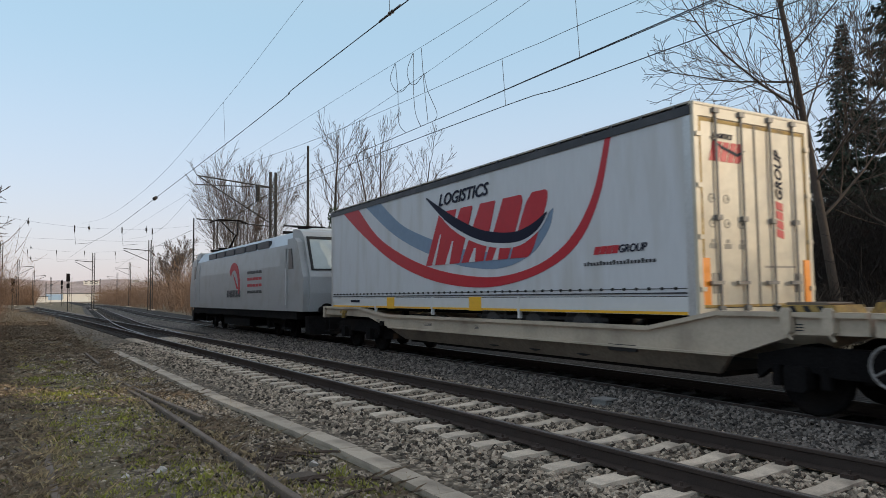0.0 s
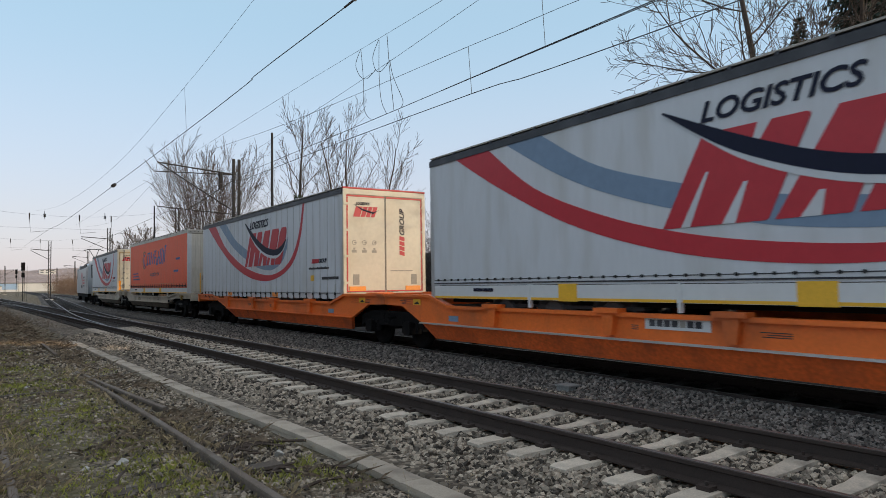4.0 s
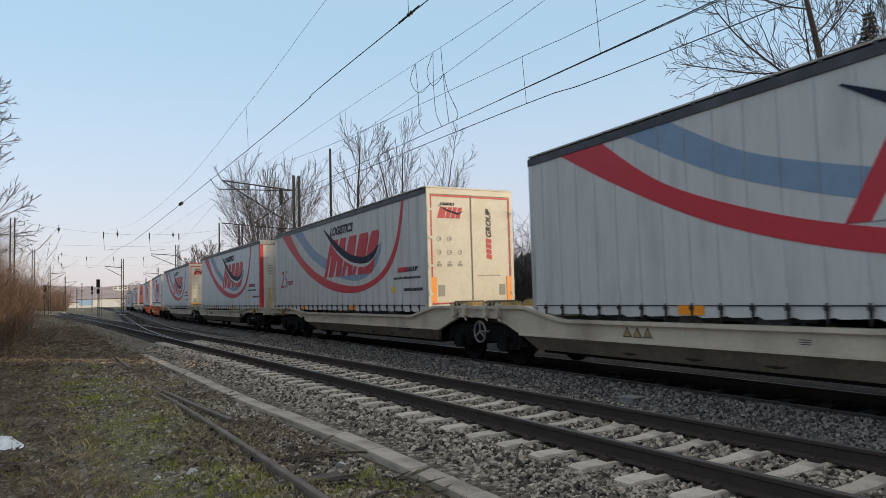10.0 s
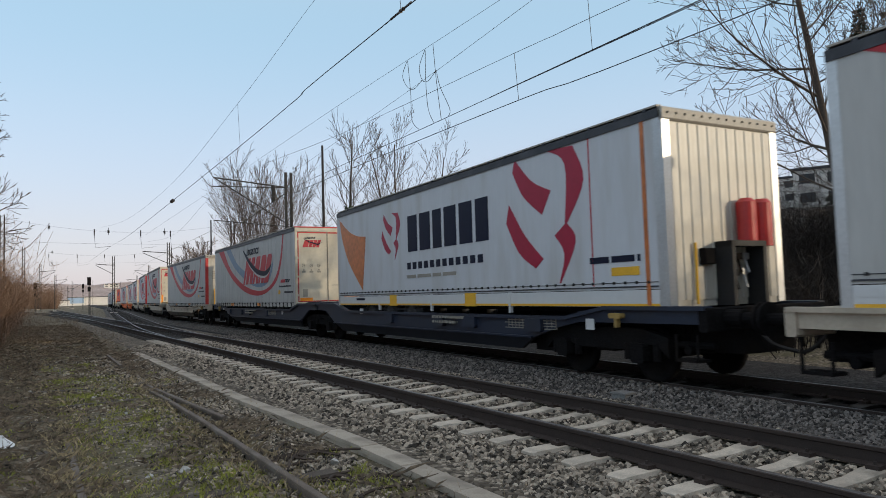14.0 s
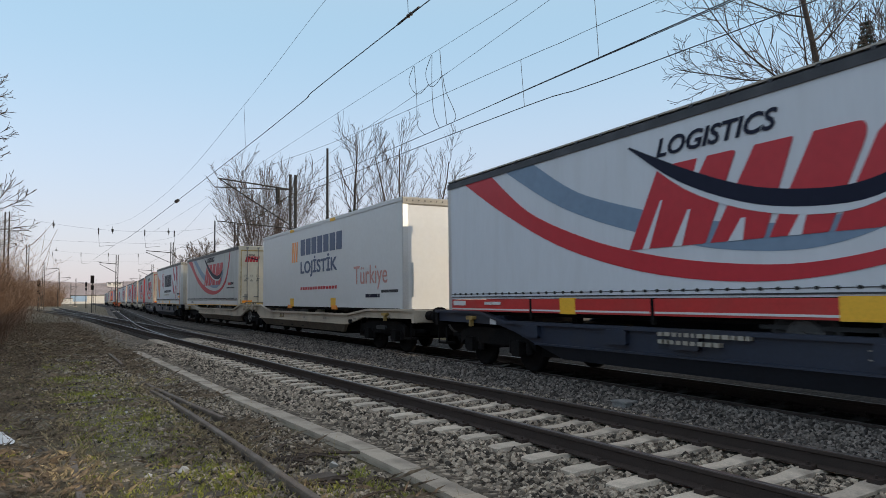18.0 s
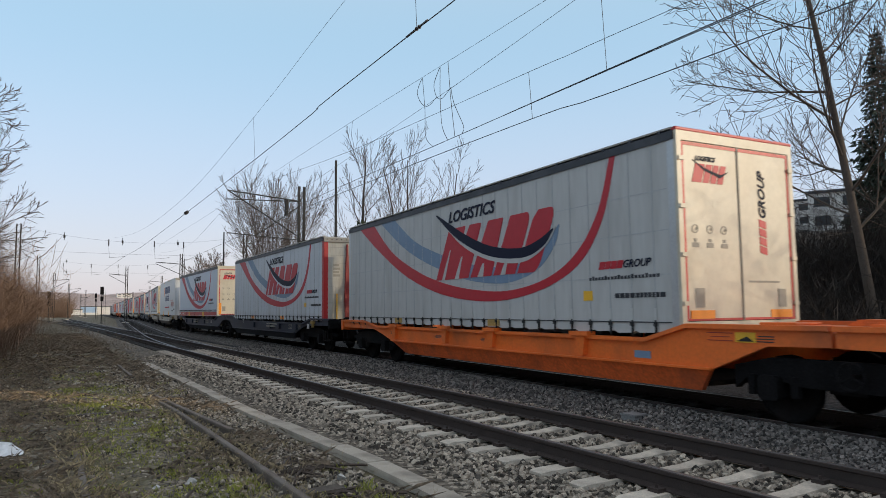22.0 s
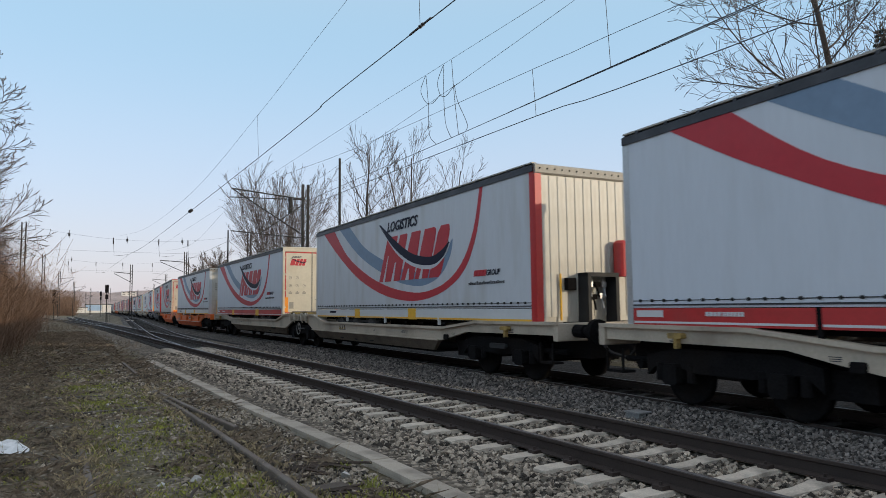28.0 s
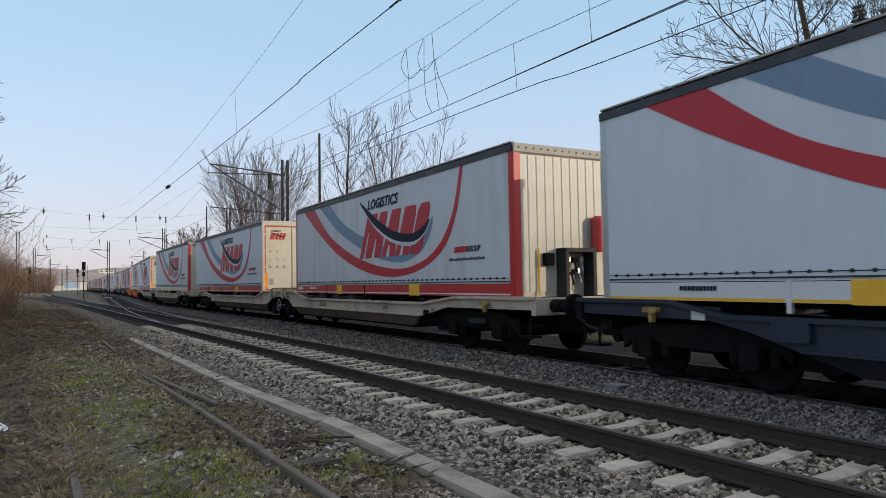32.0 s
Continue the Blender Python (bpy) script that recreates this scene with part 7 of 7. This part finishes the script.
def house(x, y, z, w, d, h, floors, cols, seed, label, flat=False, rot=0.0):
    t = thing("house", label, "building", "buildings in the distance", at=pose(x, y, z, 0, 0, rot))
    part("wall", Shape().box(-w / 2, w / 2, -d / 2, d / 2, -3, h), M_FACADE, t)
    if flat:
        part("roof", Shape().box(-w / 2 - 0.3, w / 2 + 0.3, -d / 2 - 0.3, d / 2 + 0.3, h, h + 0.4), M_ROOFRIM, t)
    else:
        part("roof", Shape().prism([(-d / 2 - 0.5, h), (d / 2 + 0.5, h), (0, h + d * 0.4)], -w / 2 - 0.4, w / 2 + 0.4), M_ROOFTILE, t)
    for f in range(floors):
        for c in range(cols):
            cx = -w / 2 + (c + 0.5) * w / cols
            cz = (f + 0.55) * h / floors
            part("window", Shape().box(cx - w / cols * 0.28, cx + w / cols * 0.28, -d / 2 - 0.06, -d / 2 + 0.1, cz - h / floors * 0.25, cz + h / floors * 0.25), M_GLASS, t)
    return t


house(128, 78, 13.5, 34, 10, 7.5, 3, 9, 1, "white flat-roofed apartment block on the hill", True, -57)
house(104, 52, 12.0, 18, 9, 5.5, 2, 5, 2, "pale apartment house on the hill", True, -62)
house(52, 560, 0, 30, 14, 5.4, 0, 0, 3, "long pale warehouse at the end of the yard", True)
hall = house(32, 556, 0, 10, 12, 5.4, 0, 0, 3, "low hall with pale blue cladding at the end of the yard", True)
part("cladding", Shape().box(-5, 5, -6.1, -5.95, 1.2, 5.2), M_BLUEWALL, hall, "pale blue cladding")
house(23.5, 545, 0, 8, 10, 3.4, 0, 0, 3, "pale low shed at the end of the yard", True)
rh = random.Random(77)
for i in range(26):
    hx = -170 + i * 21 + rh.uniform(-8, 8)
    house(hx, 855 + rh.uniform(-30, 50), 17.5 + rh.uniform(-1.5, 3.5), rh.uniform(6, 15), 8, rh.uniform(3, 5), 2, 3, i, "small pale house in the far town", True)

# ---------------------------------------------------------------- small things on the ground
for x, y, r in ((0.10, 14.9, 0.07), (1.05, 13.2, 0.05), (0.62, 15.2, 0.045), (0.95, 10.6, 0.06), (1.28, 10.9, 0.05), (1.0, 6.9, 0.05), (1.3, 6.95, 0.05), (2.6, 6.4, 0.05)):
    s = Shape()
    stone_piece(s, x, y, -0.13, r)
    tagged(part("pale_stone", s, M_PALE_STONE), "pale stone lying in the grass", "stone", "pale stones")
bag = Shape()
rl = random.Random(5)
for i in range(9):
    for j in range(7):
        u, v = i / 8 - 0.5, j / 6 - 0.5
        bag.v.append((-0.36 + u * 0.55 + rl.gauss(0, 0.012), 9.57 + v * 0.34 + rl.gauss(0, 0.012), -0.135 + 0.17 * max(0, 1 - 3.6 * (u * u + v * v)) * rl.uniform(0.65, 1.1)))
bag.f = [(i * 7 + j, i * 7 + j + 1, i * 7 + j + 8, i * 7 + j + 7) for i in range(8) for j in range(6)]
tagged(part("plastic_bag", bag, M_LITTER), "crumpled white plastic bag lying in the weeds", "litter")
bx = thing("track_box", "small pale concrete junction box beside the train's track", "junction box")
part("box_body", Shape().box(7.58, 7.80, 7.35, 7.62, -0.3, -0.11, 0.02), M_BOX, bx)
part("box_lid", Shape().box(7.56, 7.82, 7.33, 7.64, -0.11, -0.085, 0.005), M_BOX, bx)
for x, y, a, ln in [(2.2 + rl.uniform(0, 0.5), 6.3 + rl.uniform(-0.7, 1.3), rl.uniform(-40, 60), rl.uniform(0.35, 0.9)) for _ in range(16)] + [(2.35, 7.2, 70, 1.1), (1.2, 6.3, 80, 0.9), (2.5, 5.2, 15, 0.7), (1.9, 8.0, 60, 0.8), (1.0, 5.6, 50, 0.8)]:
    s = Shape().path(curve_pts([(-ln / 2, 0, 0), (0, 0.05, 0.03), (ln / 2, -0.03, 0.01)], 4), 0.014, 5)
    tagged(part("dead_branch", s, M_TWIG, at=pose(x, y, -0.15, 0, 0, a)), "dead grey branch lying on the gravel", "branch", "dead branches")

# ---------------------------------------------------------------- the train put together
PITCH = (18.078, 16.162)
# seconds and metres: how far the first trailer's front has come along y
RUN = [(0, 19.39), (4, 64.02), (8, 108.55), (9, 119.75), (13, 164.33), (19, 229.27), (23, 269.66), (28, 315.92), (29.7, 330.74), (32, 350.23)]
# trailer: top height, cover, sill, end, art
LOADS = [
    (4.05, "white", "yellow", "rods", "emblem"), (4.12, "orange", "yellow", "head", "script"),
    (4.05, "white", "hooks", "doors", "emblem"), (4.06, "white", "yellow", "head", "emblem"),
    (4.13, "white", "hooks", "doors", "emblem"), (4.20, "white", "hooks", "posts", "emblem"),
    (4.18, "old", "hooks", "doors", "years"), (4.04, "old", "hooks", "posts", "emblem"),
    (4.09, "old", "hooks", "doors", "emblem"), (4.09, "white", "yellow", "head", "flame"),
    (4.08, "old", "yellow", "rods", "emblem"), (4.13, "box", "hooks", "plain", "words"),
    (4.08, "clean", "red", "doors", "emblem"), (4.06, "white", "hooks", "posts", "emblem"),
    (4.06, "old", "hooks", "doors", "emblem"), (4.05, "white", "yellow", "head", "emblem"),
    (4.06, "clean", "red", "doors", "emblem"), (4.22, "white", "yellow", "posts", "emblem"),
    (4.16, "clean", "red", "pale", "emblem"), (4.16, "white", "red", "posts", "emblem"),
    (4.17, "clean", "yellow", "rods", "emblem"), (4.1, "white", "yellow", "head", "emblem"),
]
COLOURS = ["grey", "orange", "grey", "grey", "blue", "grey", "blue", "orange", "grey", "grey", "blue"]
PAINT = {"grey": M_GREYWAGON, "orange": M_ORANGEWAGON, "blue": M_BLUEWAGON}


def run(t):
    """Smooth distance at t from the rows of RUN."""
    ts, ss = [r[0] for r in RUN], [r[1] for r in RUN]
    n = len(ts)
    sl = []
    for i in range(n):
        a, b = max(i - 1, 0), min(i + 1, n - 1)
        sl.append((ss[b] - ss[a]) / (ts[b] - ts[a]))
    sl[0], sl[-1] = 11.15, 8.45
    i = max(0, min(n - 2, sum(1 for q in ts if q <= t) - 1))
    h = ts[i + 1] - ts[i]
    u = (t - ts[i]) / h
    return (2 * u ** 3 - 3 * u ** 2 + 1) * ss[i] + (u ** 3 - 2 * u ** 2 + u) * h * sl[i] + (-2 * u ** 3 + 3 * u ** 2) * ss[i + 1] + (u ** 3 - u ** 2) * h * sl[i + 1]


def offset(c):
    return (c // 2) * sum(PITCH) + (c % 2) * PITCH[0]


def on_track(s, back):
    """Pose of a thing whose front stands at s and whose tail is back metres behind."""
    a = Vector((train_x(s), s, 0))
    b = Vector((train_x(s - back), s - back, 0))
    d = (a - b).normalized()
    return pose(a.x, a.y, 0, 0, 0, math.degrees(math.atan2(-d.x, d.y)))


TIMES = [0, 0.1, 0.2] + [0.5 * i for i in range(1, 64)] + [31.8, 31.9, 32.0]
rw = random.Random(6)
movers = []
for c, load in enumerate(LOADS):
    colour = COLOURS[c // 2]
    movers.append((trailer(c, *load), offset(c)))
    movers.append((wagon_half(c % 2 == 0, PAINT[colour], colour, rw), offset(c)))
loco = locomotive()


def motions():
    for ob, off in movers:
        walk(ob, [(t, on_track(run(t) - off, 13.62)) for t in TIMES])
    walk(loco, [(t, loco_pose(run(t) + 1.6)) for t in TIMES])


def loco_pose(s):
    a, b = Vector((train_x(s + 18), s + 18, 0)), Vector((train_x(s), s, 0))
    d = (a - b).normalized()
    return pose(b.x, b.y, 0, 0, 0, math.degrees(math.atan2(-d.x, d.y)))


motions()
